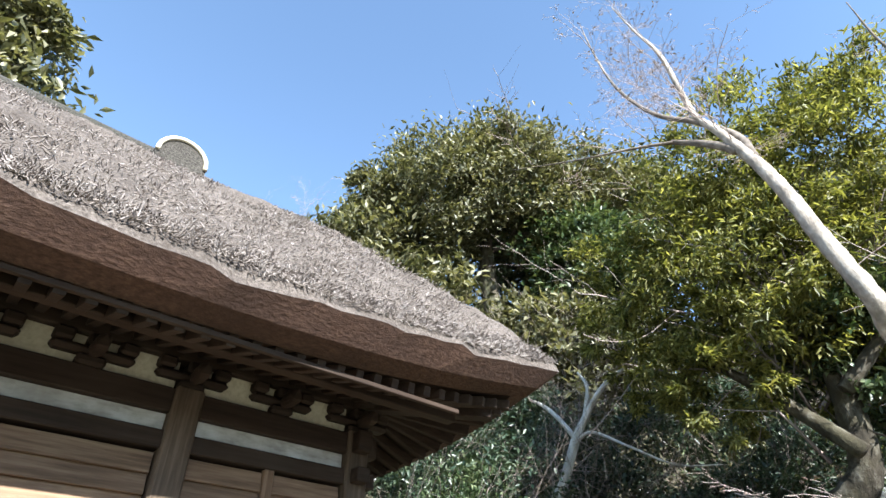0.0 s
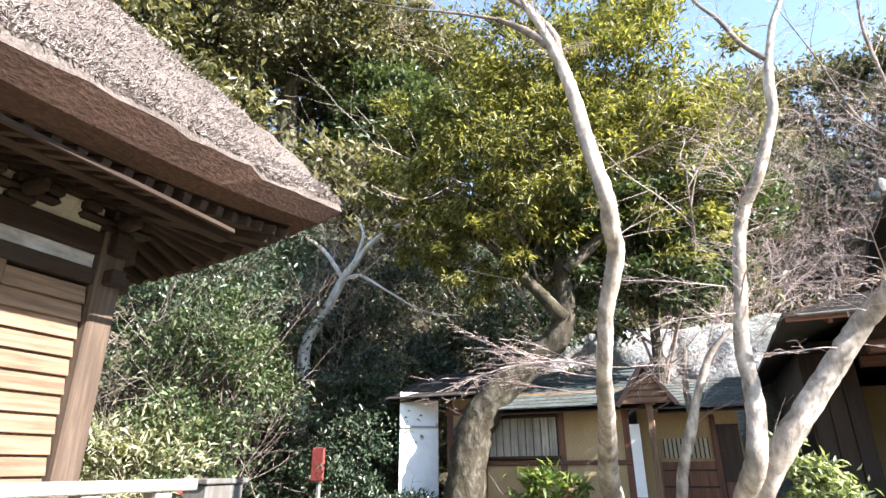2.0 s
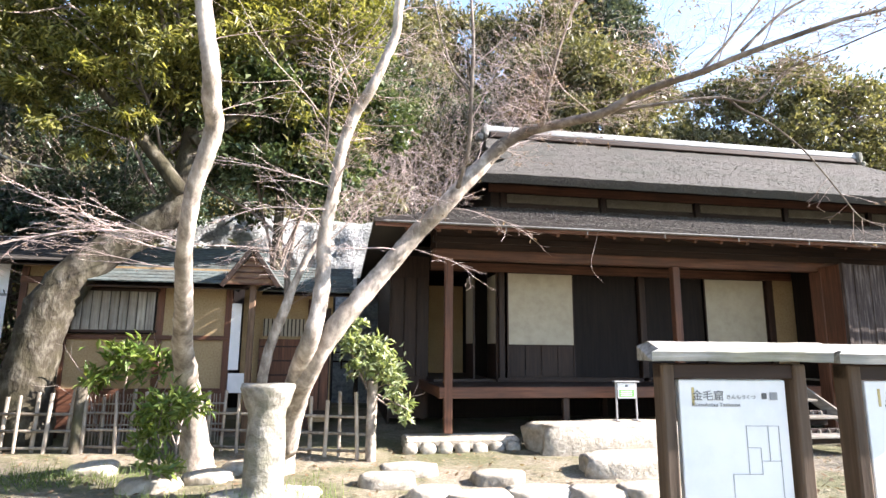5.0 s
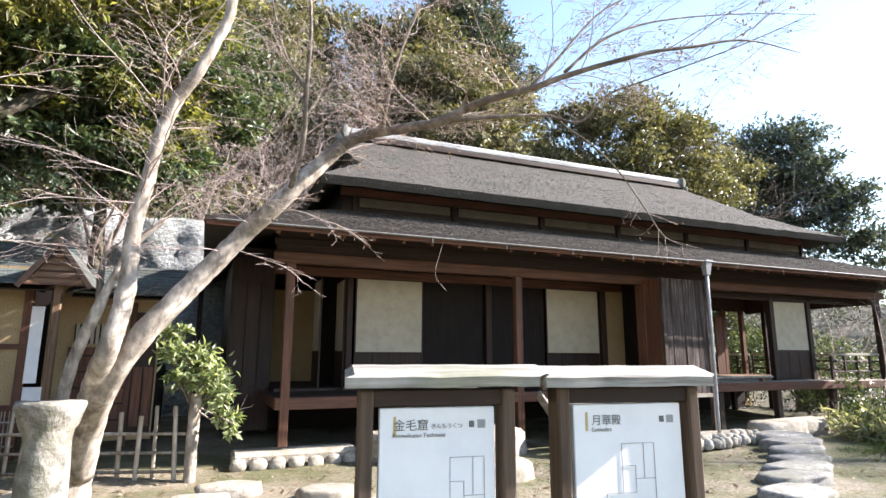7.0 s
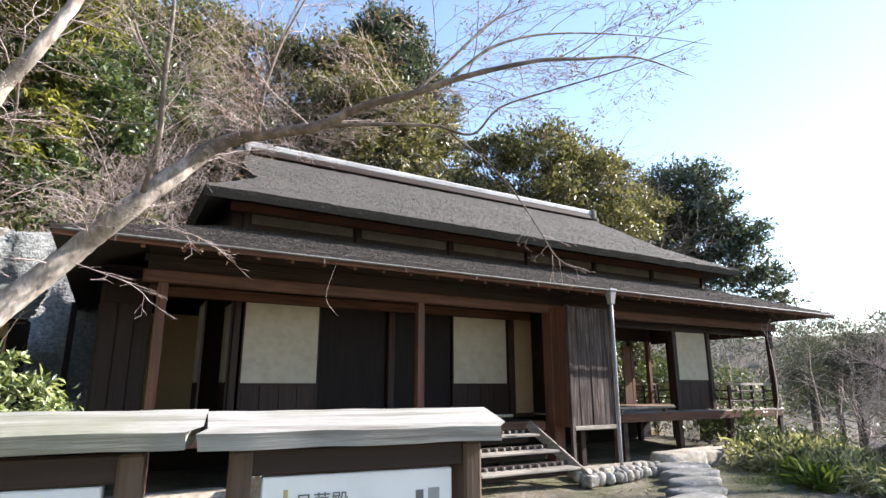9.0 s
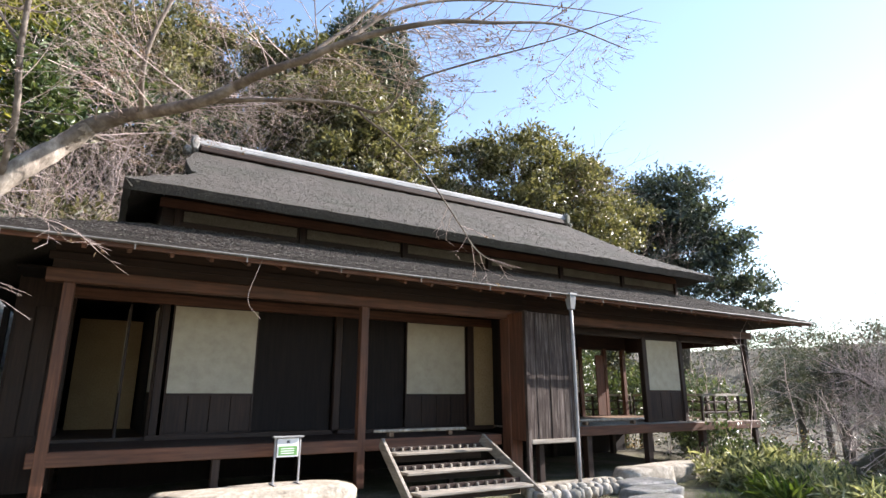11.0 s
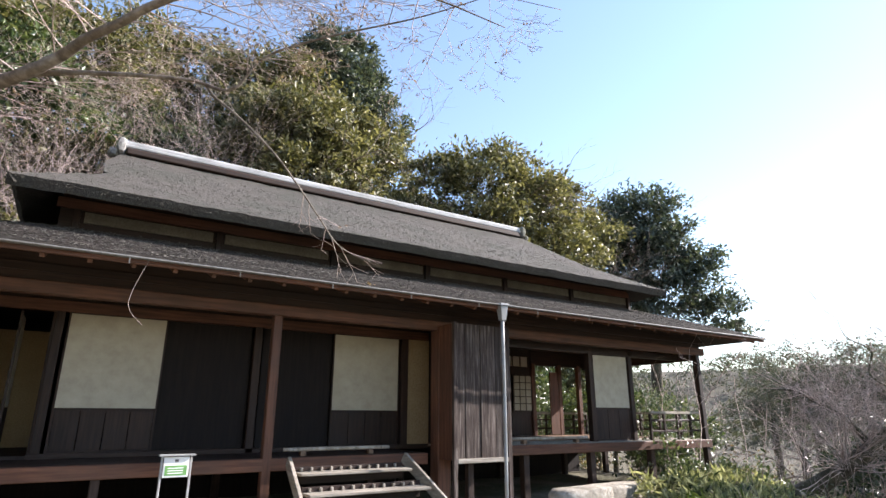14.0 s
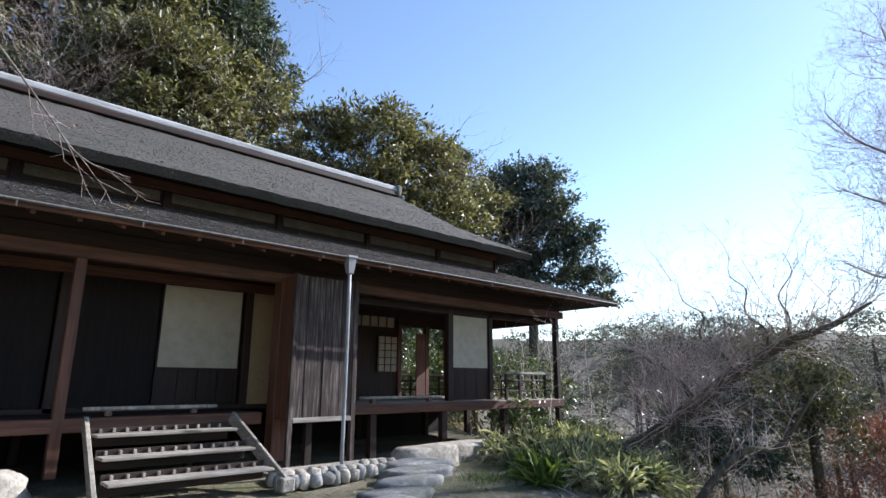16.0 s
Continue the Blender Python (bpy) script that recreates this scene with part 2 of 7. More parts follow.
L = {
    "feather": leaf("yew_needles", (0.05, 0.06, 0.017), (0.16, 0.163, 0.044), (0.35, 0.33, 0.125), 0.42, 0.52),
    "holly": leaf("evergreen_oak_leaves", (0.05, 0.054, 0.026), (0.125, 0.122, 0.06), (0.3, 0.28, 0.18), 0.4, 0.34),
    "camellia": leaf("camellia_leaves", (0.024, 0.043, 0.018), (0.062, 0.092, 0.036), (0.19, 0.22, 0.12), 0.34, 0.28),
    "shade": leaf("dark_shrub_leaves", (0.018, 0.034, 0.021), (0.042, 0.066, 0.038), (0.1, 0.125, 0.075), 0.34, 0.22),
    "pine": leaf("pine_needles", (0.03, 0.045, 0.038), (0.068, 0.09, 0.075), (0.16, 0.18, 0.14), 0.5, 0.25),
    # Leaf green greyed: the haze of distance is put into the colour.
    "distant": leaf("haze_greyed_leaves", (0.05, 0.06, 0.045), (0.085, 0.095, 0.07), (0.14, 0.14, 0.105), 0.7, 0.2),
    "dry": leaf("dry_brown_leaves", (0.12, 0.075, 0.045), (0.22, 0.15, 0.095), (0.34, 0.27, 0.19), 0.7, 0.35),
    "pale": leaf("pale_bamboo_grass", (0.15, 0.165, 0.085), (0.32, 0.33, 0.2), (0.6, 0.59, 0.46), 0.42, 0.42),
    "lush": leaf("bright_sasa_leaves", (0.07, 0.12, 0.025), (0.13, 0.19, 0.04), (0.25, 0.3, 0.09), 0.4, 0.4),
    "fresh": leaf("pale_fresh_shrub_leaves", (0.1, 0.14, 0.055), (0.24, 0.29, 0.14), (0.52, 0.56, 0.38), 0.36, 0.4),
    "yellow": leaf("yellowing_scrub", (0.14, 0.12, 0.03), (0.26, 0.21, 0.06), (0.38, 0.33, 0.12), 0.6, 0.4),
    "withered": leaf("withered_maple_leaves", (0.1, 0.06, 0.05), (0.22, 0.15, 0.125), (0.36, 0.27, 0.23), 0.7, 0.3),
    "red_leaf": leaf("reddish_shrub_leaves", (0.14, 0.05, 0.04), (0.22, 0.085, 0.06), (0.3, 0.13, 0.09), 0.6, 0.35),
}


def ground_build(nt, p):
    v = coords(nt)
    big = node(nt, "ShaderNodeTexNoise", scale=0.7, detail=9.0, rough=0.68)
    fine = node(nt, "ShaderNodeTexNoise", scale=24.0, detail=7.0, rough=0.7)
    for n in (big, fine):
        nt.links.new(v, n.inputs["Vector"])
    dirt = ramp(nt, fine.outputs[0], [(0.3, (0.09, 0.072, 0.05)), (0.5, (0.2, 0.167, 0.12)), (0.72, (0.35, 0.305, 0.235))])
    moss = ramp(nt, fine.outputs[0], [(0.3, (0.045, 0.047, 0.019)), (0.55, (0.11, 0.107, 0.047)), (0.8, (0.21, 0.195, 0.1))])
    m = ramp(nt, big.outputs[0], [(0.42, (0, 0, 0)), (0.56, (1, 1, 1))])
    floor_ = ramp(nt, fine.outputs[0], [(0.3, (0.025, 0.022, 0.014)), (0.55, (0.06, 0.052, 0.03)), (0.8, (0.12, 0.1, 0.06))])
    xyz = nt.nodes.new("ShaderNodeSeparateXYZ")
    nt.links.new(v, xyz.inputs[0])
    masks = []
    for sock, lo, hi in ((xyz.outputs[2], 0.1, 0.7), (xyz.outputs[0], 11.0, 13.5)):
        mr = nt.nodes.new("ShaderNodeMapRange")
        mr.inputs["From Min"].default_value, mr.inputs["From Max"].default_value = lo, hi
        nt.links.new(sock, mr.inputs["Value"])
        masks.append(mr.outputs[0])
    mx = nt.nodes.new("ShaderNodeMath")
    mx.operation = "MAXIMUM"
    nt.links.new(masks[0], mx.inputs[0])
    nt.links.new(masks[1], mx.inputs[1])
    nt.links.new(mixc(nt, mx.outputs[0], mixc(nt, m, dirt, moss), floor_), p.inputs["Base Color"])
    p.inputs["Roughness"].default_value = 0.95
    bump(nt, p, fine.outputs[0], 0.8, 0.03)


M["ground"] = material("mossy_earth", ground_build)

# ---- building helpers ----


def thing(name, at, label, category, group="", kind=""):
    e = new(name)
    e.empty_display_size = 0.2
    e.location = at
    return tagged(e, label, category, group, kind)


def link_mesh(name, mesh, mat, parent=None, label="", smooth=False):
    if mat and not mesh.materials:
        mesh.materials.append(mat)
    ob = new(name, mesh)
    if parent:
        ob.parent = parent
        if not parent.parent:
            ob.matrix_parent_inverse = Matrix.Translation(-parent.location)
    if label:
        ob["label"] = label
    if smooth:
        mesh.polygons.foreach_set("use_smooth", [True] * len(mesh.polygons))
    return ob


def part(name, bm, mat, parent=None, label="", smooth=False):
    mesh = bpy.data.meshes.new(name)
    bm.normal_update()
    bm.to_mesh(mesh)
    bm.free()
    return link_mesh(name, mesh, mat, parent, label, smooth)


def np_mesh(name, verts, faces):
    verts = np.asarray(verts, np.float32)
    faces = np.asarray(faces, np.int32)
    mesh = bpy.data.meshes.new(name)
    mesh.vertices.add(len(verts))
    mesh.vertices.foreach_set("co", verts.ravel())
    k = faces.shape[1]
    mesh.loops.add(faces.size)
    mesh.loops.foreach_set("vertex_index", faces.ravel())
    mesh.polygons.add(len(faces))
    mesh.polygons.foreach_set("loop_start", np.arange(0, faces.size, k, dtype=np.int32))
    mesh.polygons.foreach_set("loop_total", np.full(len(faces), k, np.int32))
    mesh.update(calc_edges=True)
    return mesh


def add_box(bm, x0, x1, y0, y1, z0, z1, bev=0.006, turn=None):
    m = Matrix.Translation(((x0 + x1) / 2, (y0 + y1) / 2, (z0 + z1) / 2))
    if turn:
        m = m @ turn
    m = m @ Matrix.Diagonal((abs(x1 - x0), abs(y1 - y0), abs(z1 - z0), 1))
    got = bmesh.ops.create_cube(bm, size=1, matrix=m)
    if bev:
        edges = list({e for v in got["verts"] for e in v.link_edges})
        bmesh.ops.bevel(bm, geom=edges, offset=bev, segments=1, affect="EDGES", profile=0.5)
    return bm


def box(x0, x1, y0, y1, z0, z1, bev=0.006, turn=None):
    return add_box(bmesh.new(), x0, x1, y0, y1, z0, z1, bev, turn)


def beam_between(a, b, w, h, bev=0.005):
    """A squared timber from a to b."""
    a, b = Vector(a), Vector(b)
    d = b - a
    q = d.to_track_quat("X", "Z").to_matrix().to_4x4()
    m = Matrix.Translation((a + b) / 2) @ q @ Matrix.Diagonal((d.length, w, h, 1))
    bm = bmesh.new()
    bmesh.ops.create_cube(bm, size=1, matrix=m)
    if bev:
        bmesh.ops.bevel(bm, geom=bm.edges[:], offset=bev, segments=1, affect="EDGES", profile=0.5)
    return bm


def tube_arrays(rows, sides=8, rng=None, wob=0.0):
    """A tapered tube with closed ends along rows of x, y, z, radius."""
    rows = np.asarray(rows, float)
    pts, rad = rows[:, :3], rows[:, 3]
    tang = np.gradient(pts, axis=0)
    tang /= np.linalg.norm(tang, axis=1)[:, None] + 1e-9
    ref = np.where(np.abs(tang[:, 2:3]) > 0.9, [[1.0, 0, 0]], [[0, 0, 1.0]])
    u = np.cross(tang, ref)
    u /= np.linalg.norm(u, axis=1)[:, None] + 1e-9
    for i in range(1, len(u)):
        u[i] = u[i - 1] - tang[i] * (u[i - 1] @ tang[i])
        u[i] /= np.linalg.norm(u[i]) + 1e-9
    w = np.cross(tang, u)
    ang = np.linspace(0, 2 * np.pi, sides, endpoint=False)
    r = rad[:, None] * (1 + (rng.normal(0, wob, (len(rows), sides)) if rng is not None and wob else 0))
    v = pts[:, None] + r[..., None] * (np.cos(ang)[None, :, None] * u[:, None] + np.sin(ang)[None, :, None] * w[:, None])
    n = len(rows)
    i, j = np.meshgrid(np.arange(n - 1), np.arange(sides), indexing="ij")
    f = np.stack([i * sides + j, i * sides + (j + 1) % sides, (i + 1) * sides + (j + 1) % sides, (i + 1) * sides + j], -1).reshape(-1, 4)
    verts = np.concatenate([v.reshape(-1, 3), pts[:1], pts[-1:]])
    a, b = n * sides, n * sides + 1
    k = np.arange(sides)
    cap0 = np.stack([np.full(sides, a), (k + 1) % sides, k, k], -1)
    cap1 = np.stack([np.full(sides, b), (n - 1) * sides + k, (n - 1) * sides + (k + 1) % sides, (n - 1) * sides + (k + 1) % sides], -1)
    return verts, f, np.concatenate([cap0, cap1])[:, :3]


def smooth_rows(rows, per=5):
    """Catmull-Rom through rows of x, y, z, radius."""
    p = np.asarray(rows, float)
    p = np.concatenate([2 * p[:1] - p[1:2], p, 2 * p[-1:] - p[-2:-1]])
    out = []
    for i in range(1, len(p) - 2):
        for t in np.linspace(0, 1, per, endpoint=False):
            a, b, c, d = p[i - 1], p[i], p[i + 1], p[i + 2]
            out.append(0.5 * (2 * b + (c - a) * t + (2 * a - 5 * b + 4 * c - d) * t * t + (3 * b - a - 3 * c + d) * t**3))
    out.append(p[-2])
    out = np.array(out)
    out[:, 3] = np.maximum(out[:, 3], 0.003)
    return out


def tube(name, rows, mat, parent=None, sides=8, per=5, seed=0, wob=0.05, label=""):
    v, f, caps = tube_arrays(smooth_rows(rows, per), sides, np.random.default_rng(seed), wob)
    bm = bmesh.new()
    vs = [bm.verts.new(c) for c in v]
    for q in (*f, *caps):
        try:
            bm.faces.new([vs[i] for i in q])
        except ValueError:
            pass
    return part(name, bm, mat, parent, label, smooth=True)


def sticks_mesh(name, segs):
    """Many thin three-sided sticks: rows of x0 y0 z0 x1 y1 z1 r0 r1."""
    s = np.asarray(segs, float)
    a, b, r0, r1 = s[:, :3], s[:, 3:6], s[:, 6], s[:, 7]
    d = b - a
    d /= np.linalg.norm(d, axis=1)[:, None] + 1e-9
    ref = np.where(np.abs(d[:, 2:3]) > 0.9, [[1.0, 0, 0]], [[0, 0, 1.0]])
    u = np.cross(d, ref)
    u /= np.linalg.norm(u, axis=1)[:, None] + 1e-9
    w = np.cross(d, u)
    ang = np.array([0, 2.094, 4.189])
    ring = np.cos(ang)[None, :, None] * u[:, None] + np.sin(ang)[None, :, None] * w[:, None]
    v = np.concatenate([a[:, None] + ring * r0[:, None, None], b[:, None] + ring * r1[:, None, None]], 1).reshape(-1, 3)
    n = np.arange(len(s))[:, None] * 6
    f = np.concatenate([n + np.array(q) for q in ([0, 1, 4, 3], [1, 2, 5, 4], [2, 0, 3, 5])])
    return np_mesh(name, v, f)


def grow(rng, segs, p, d, length, r, level, spread=0.7, rise=0.05, step=0.16):
    """A branch that wanders, tapers and forks."""
    n = max(3, int(length / step))
    for i in range(n):
        d = d + rng.normal(0, 0.13, 3)
        d[2] += rise
        d /= np.linalg.norm(d)
        q = p + d * length / n
        r2 = r * (1 - 0.75 / n)
        segs.append((*p, *q, r, r2))
        if level > 0 and i > 0 and rng.random() < 0.75:
            side = rng.normal(0, 1, 3)
            side -= d * (side @ d)
            side /= np.linalg.norm(side)
            c = d * (1 - spread * 0.5) + side * spread
            grow(rng, segs, q, c / np.linalg.norm(c), length * rng.uniform(0.35, 0.6), max(r2 * 0.6, 0.0032), level - 1, spread, rise, step)
        p, r = q, r2


def leaf_mesh(name, rng, centres, radii, count, size, flat=0.5, clump=0.2, subs=26, aspect=0.42, shell=0.55, low=-0.35):
    """Leaves gathered in clumps over rough balls."""
    centres, radii = np.asarray(centres, float), np.asarray(radii, float)
    share = radii**2 / (radii**2).sum()
    pts, out = [], []
    for c, r, k in zip(centres, radii, share):
        m = max(8, int(subs * (r / radii.max()) ** 1.5))
        sd = rng.normal(0, 1, (m, 3))
        sd /= np.linalg.norm(sd, axis=1)[:, None]
        sd[:, 2] = np.where(sd[:, 2] < low, -sd[:, 2], sd[:, 2])
        rr = r * rng.uniform(shell, 1.08, m)
        sub = c + sd * rr[:, None] * [1, 1, 0.9]
        n = int(count * k)
        pick = rng.integers(0, m, n)
        off = rng.normal(0, 1, (n, 3)) * clump * r * rng.uniform(0.55, 1.25, m)[pick][:, None] * [1, 1, 0.55]
        pts.append(sub[pick] + off)
        out.append(sd[pick])
    p, o = np.concatenate(pts), np.concatenate(out)
    n = len(p)
    a = rng.normal(0, 1, (n, 3)) + o * 0.9 + [0, 0, -0.15]
    a /= np.linalg.norm(a, axis=1)[:, None]
    up = o * 0.6 + [0, 0, 0.8] + rng.normal(0, flat, (n, 3))
    b = np.cross(a, up)
    b /= np.linalg.norm(b, axis=1)[:, None] + 1e-9
    nrm = np.cross(b, a)
    s = size * rng.uniform(0.6, 1.35, n)[:, None]
    v = np.stack([p, p + a * s * 0.45 + b * s * aspect * 0.5 + nrm * s * 0.1, p + a * s - nrm * s * 0.08, p + a * s * 0.45 - b * s * aspect * 0.5 + nrm * s * 0.1], 1).reshape(-1, 3)
    i = np.arange(n)[:, None] * 4
    return np_mesh(name, v, np.concatenate([i + [0, 1, 2], i + [0, 2, 3]]))


def blob(rng, at, size, detail=3, rough=0.12, flat_top=None):
    """A worn boulder."""
    bm = bmesh.new()
    bmesh.ops.create_icosphere(bm, subdivisions=detail, radius=1)
    seed = Vector(rng.uniform(-50, 50, 3))
    for v in bm.verts:
        k = 1 + rough * 2 * noise.noise(v.co * 1.3 + seed) + rough * noise.noise(v.co * 3.7 + seed)
        c = v.co.copy()
        c = Vector([math.copysign(abs(x) ** 0.72, x) for x in c]) * k
        if flat_top is not None and c.z > flat_top:
            c.z = flat_top + (c.z - flat_top) * 0.12
        v.co = Vector(at) + Vector((c.x * size[0], c.y * size[1], c.z * size[2]))
    return bm


def shared_piece(name, mesh, mat, parent, at, turn=(0, 0, 0), scale=(1, 1, 1)):
    ob = link_mesh(name, mesh, mat, parent)
    ob.location, ob.rotation_euler, ob.scale = at, turn, scale
    return ob


def unit_mesh(name, bm):
    mesh = bpy.data.meshes.new(name)
    bm.to_mesh(mesh)
    bm.free()
    return mesh


RNG = np.random.default_rng(7)

# ---- ground and hill ----


def lerp_table(x, table):
    return np.interp(x, [a for a, _ in table], [b for _, b in table])


FOOT = [(-40, -34), (-22, -14), (-15, -4), (-11, 1.5), (-8, 5.2), (-3, 7.8), (2, 10.5), (15, 12.0), (24, 14), (40, 24)]
TOP = [(-40, 15), (-14, 14), (-4, 14), (3, 13), (9, 11), (16, 7.5), (24, 6.5), (34, 4.5), (60, 1)]


def height(x, y):
    x, y = np.asarray(x, float), np.asarray(y, float)
    g = np.maximum(y - lerp_table(x, FOOT), 0)
    top = lerp_table(x, TOP)
    hill = top * (1 - np.exp(-1.7 * g / np.maximum(top, 0.5)))
    drop = 3.6 * np.clip((x - 14.2) / 9, 0, 1) ** 1.2 + 2.2 * np.clip((x - 8.5 - np.maximum(y, -6) * -0.9) / 9, 0, 1) * np.clip((-1.5 - y) / 2, 0, 1)
    edge = ((x - 9.7) * 2.8 - (y + 4.3) * 3.3) / 4.33
    drop = drop + 2.4 * np.clip(edge / 5, 0, 1) ** 0.8 * np.clip((x - 4) / 4, 0, 1)
    far = 16 * np.clip((np.hypot(x, y) - 95) / 60, 0, 1) * np.clip((x - 20) / 60, 0, 1)
    low = -0.2 - 0.06 * np.clip((-3 - y) / 3, 0, 1) + 0.05 * np.clip((y + 1) / 1.5, 0, 1)
    bumps = 0.02 * np.sin(x * 1.9 + y * 0.7) + 0.015 * np.sin(y * 2.7 - x * 0.6)
    return low + bumps + hill - np.minimum(drop, 4.2) + far


def axis_lines(lo, hi, a, b):
    return np.unique(np.concatenate([np.linspace(-600, lo, 10), np.linspace(lo, a, 26), np.linspace(a, b, 92), np.linspace(b, hi, 40), np.linspace(hi, 180, 22), np.linspace(180, 900, 10)]))


gx, gy = axis_lines(-45, 60, -9, 14), axis_lines(-45, 60, -10, 4)
X, Y = np.meshgrid(gx, gy, indexing="ij")
Z = height(X, Y)
i, j = np.meshgrid(np.arange(len(gx) - 1), np.arange(len(gy) - 1), indexing="ij")
w = len(gy)
faces = np.stack([i * w + j, (i + 1) * w + j, (i + 1) * w + j + 1, i * w + j + 1], -1).reshape(-1, 4)
ground = link_mesh("ground", np_mesh("ground", np.stack([X, Y, Z], -1).reshape(-1, 3), faces), M["ground"], smooth=True)
tagged(ground, "mossy bare earth rising to a wooded slope", "ground", kind="structure")


def on_ground(x, y):
    return float(height(x, y))


# cut rock face behind the tea house
rng = np.random.default_rng(3)
nx, nz = 90, 40
xs, zs = np.linspace(-9.0, 1.6, nx), np.linspace(-0.6, 4.7, nz)
V = []
for a in xs:
    for b in zs:
        q = noise.fractal(Vector((a * 0.9, b * 1.1, 3.0)), 1.0, 2.0, 5) * 0.22 + noise.noise(Vector((a * 5, b * 6, 1))) * 0.05
        V.append((a, 6.6 + q + 0.07 * b, b + 0.25 * noise.noise(Vector((a, 0, 9))) * (b > 4)))
back = [(x, y + 1.6, z) for x, y, z in V]
i, j = np.meshgrid(np.arange(nx - 1), np.arange(nz - 1), indexing="ij")
f1 = np.stack([i * nz + j, (i + 1) * nz + j, (i + 1) * nz + j + 1, i * nz + j + 1], -1).reshape(-1, 4)
rim = [(k * nz + nz - 1, (k + 1) * nz + nz - 1, (k + 1) * nz + nz - 1 + nx * nz, k * nz + nz - 1 + nx * nz) for k in range(nx - 1)]
cliff = link_mesh("rock_wall", np_mesh("rock_wall", V + back, np.concatenate([f1, f1[:, ::-1] + nx * nz, np.array(rim)])), M["rock"])
tagged(cliff, "rough grey cut rock face at the foot of the slope", "rock wall", kind="structure")

# ---- the large house ----
house = thing("traditional_house", (0, 0, 0), "dark-stained timber Japanese villa with a bark-thatched roof and open veranda", "house")


def post(x, y, z0, z1, w=0.125, mat="brown_z", parent=None, name="post"):
    return part(name, box(x - w / 2, x + w / 2, y - w / 2, y + w / 2, z0, z1, 0.008), M[mat], parent or house)


def courses(name, outer, inner, z0, z1, n, mat, parent, thick=0.03, sag=0.0, under=0.09):
    """A hipped skirt roof laid in overlapping courses; outer and inner are x0, x1, y0, y1."""
    bm = bmesh.new()
    o, q = np.array(outer, float), np.array(inner, float)
    rng = np.random.default_rng(11)

    def ring(t, dz):
        e = o + (q - o) * t
        z = z0 + (z1 - z0) * (t + sag * t * (t - 1)) + dz
        pts = []
        for (xa, ya), (xb, yb) in (((e[0], e[2]), (e[1], e[2])), ((e[1], e[2]), (e[1], e[3])), ((e[1], e[3]), (e[0], e[3])), ((e[0], e[3]), (e[0], e[2]))):
            m = 60 if abs(xb - xa) > abs(yb - ya) else 30
            for k in range(m):
                pts.append(bm.verts.new((xa + (xb - xa) * k / m, ya + (yb - ya) * k / m, z + rng.normal(0, 0.004))))
        return pts

    a, b = ring(0, -under), ring(1, -under)
    top = ring(0, 0.0)
    m = len(a)
    for s in range(m):
        bm.faces.new((a[s], b[s], b[(s + 1) % m], a[(s + 1) % m]))
        bm.faces.new((a[s], a[(s + 1) % m], top[(s + 1) % m], top[s]))
    roof = part(name, bm, mat, parent)
    for k in range(n):
        bm = bmesh.new()
        a, b, c = ring(k / n, 0.0), ring(k / n, thick), ring(min(1, (k + 1.1) / n), 0.004)
        for s in range(m):
            bm.faces.new((a[s], a[(s + 1) % m], b[(s + 1) % m], b[s]))
            bm.faces.new((b[s], b[(s + 1) % m], c[(s + 1) % m], c[s]))
        part("course", bm, mat, roof)
    return roof


courses("lower_roof", (-1.22, 14.83, -1.06, 8.86), (0.85, 12.75, 1.0, 6.8), 2.985, 3.76, 19, M["shingle"], house, 0.028, 0.0, 0.03)
part("eave_board", box(-1.2, 14.8, -1.04, -1.0, 2.9, 2.955, 0.004), M["brown_x"], house)
# soffit boarding and rafters under the front eave
soff = bmesh.new()
for a, b in (((-1.15, -1.0, 2.935), (14.75, 1.2, 3.7)),):
    v = [soff.verts.new(p) for p in ((a[0], a[1], a[2]), (b[0], a[1], a[2]), (b[0] - 2, b[1], b[2]), (a[0] + 2, b[1], b[2]))]
    soff.faces.new(v)
    v2 = [soff.verts.new((p.co.x, p.co.y, p.co.z - 0.02)) for p in v]
    soff.faces.new(v2[::-1])
part("soffit_board", soff, M["dark_x"], house)
for k in range(36):
    x = -0.75 + k * 0.435
    part("rafter", beam_between((x, -0.98, 2.89), (x, 0.55, 3.42), 0.05, 0.06, 0.003), M["brown_y"], house)
for x0, x1 in ((-0.25, 6.9), (6.9, 13.9)):
    part("eave_beam", box(x0, x1, -0.075, 0.075, 2.63, 2.79, 0.01), M["brown_x"], house)
    part("upper_rail", box(x0, x1, -0.05, 0.05, 2.9, 3.0, 0.006), M["dark_x"], house)
part("upper_board", box(-0.2, 13.8, -0.02, 0.02, 2.79, 3.25, 0), M["dark_x"], house)
for x in (0.0, 3.83):
    post(x, 0, 0.03, 2.63)
post(6.62, 0.0, 0.0, 2.63, 0.24, "brown_z")
post(13.65, 0, -0.6, 2.63, 0.12, "dark_z")
for x in (1.87, 5.4):
    post(x, 0.05, -0.1, 0.55, 0.1, "dark_z", name="stub_post")
for x in (8.4, 10.05, 11.8):
    post(x, 0.05, -0.2, 0.62, 0.13, "dark_z", name="stub_post")
for x in (0.0, 3.8, 7.4, 10.0, 12.0):
    post(x, 2.8, -0.1, 0.6, 0.12, "dark_z", name="stub_post")
post(13.55, 2.9, -1.0, 2.7, 0.12, "dark_z")

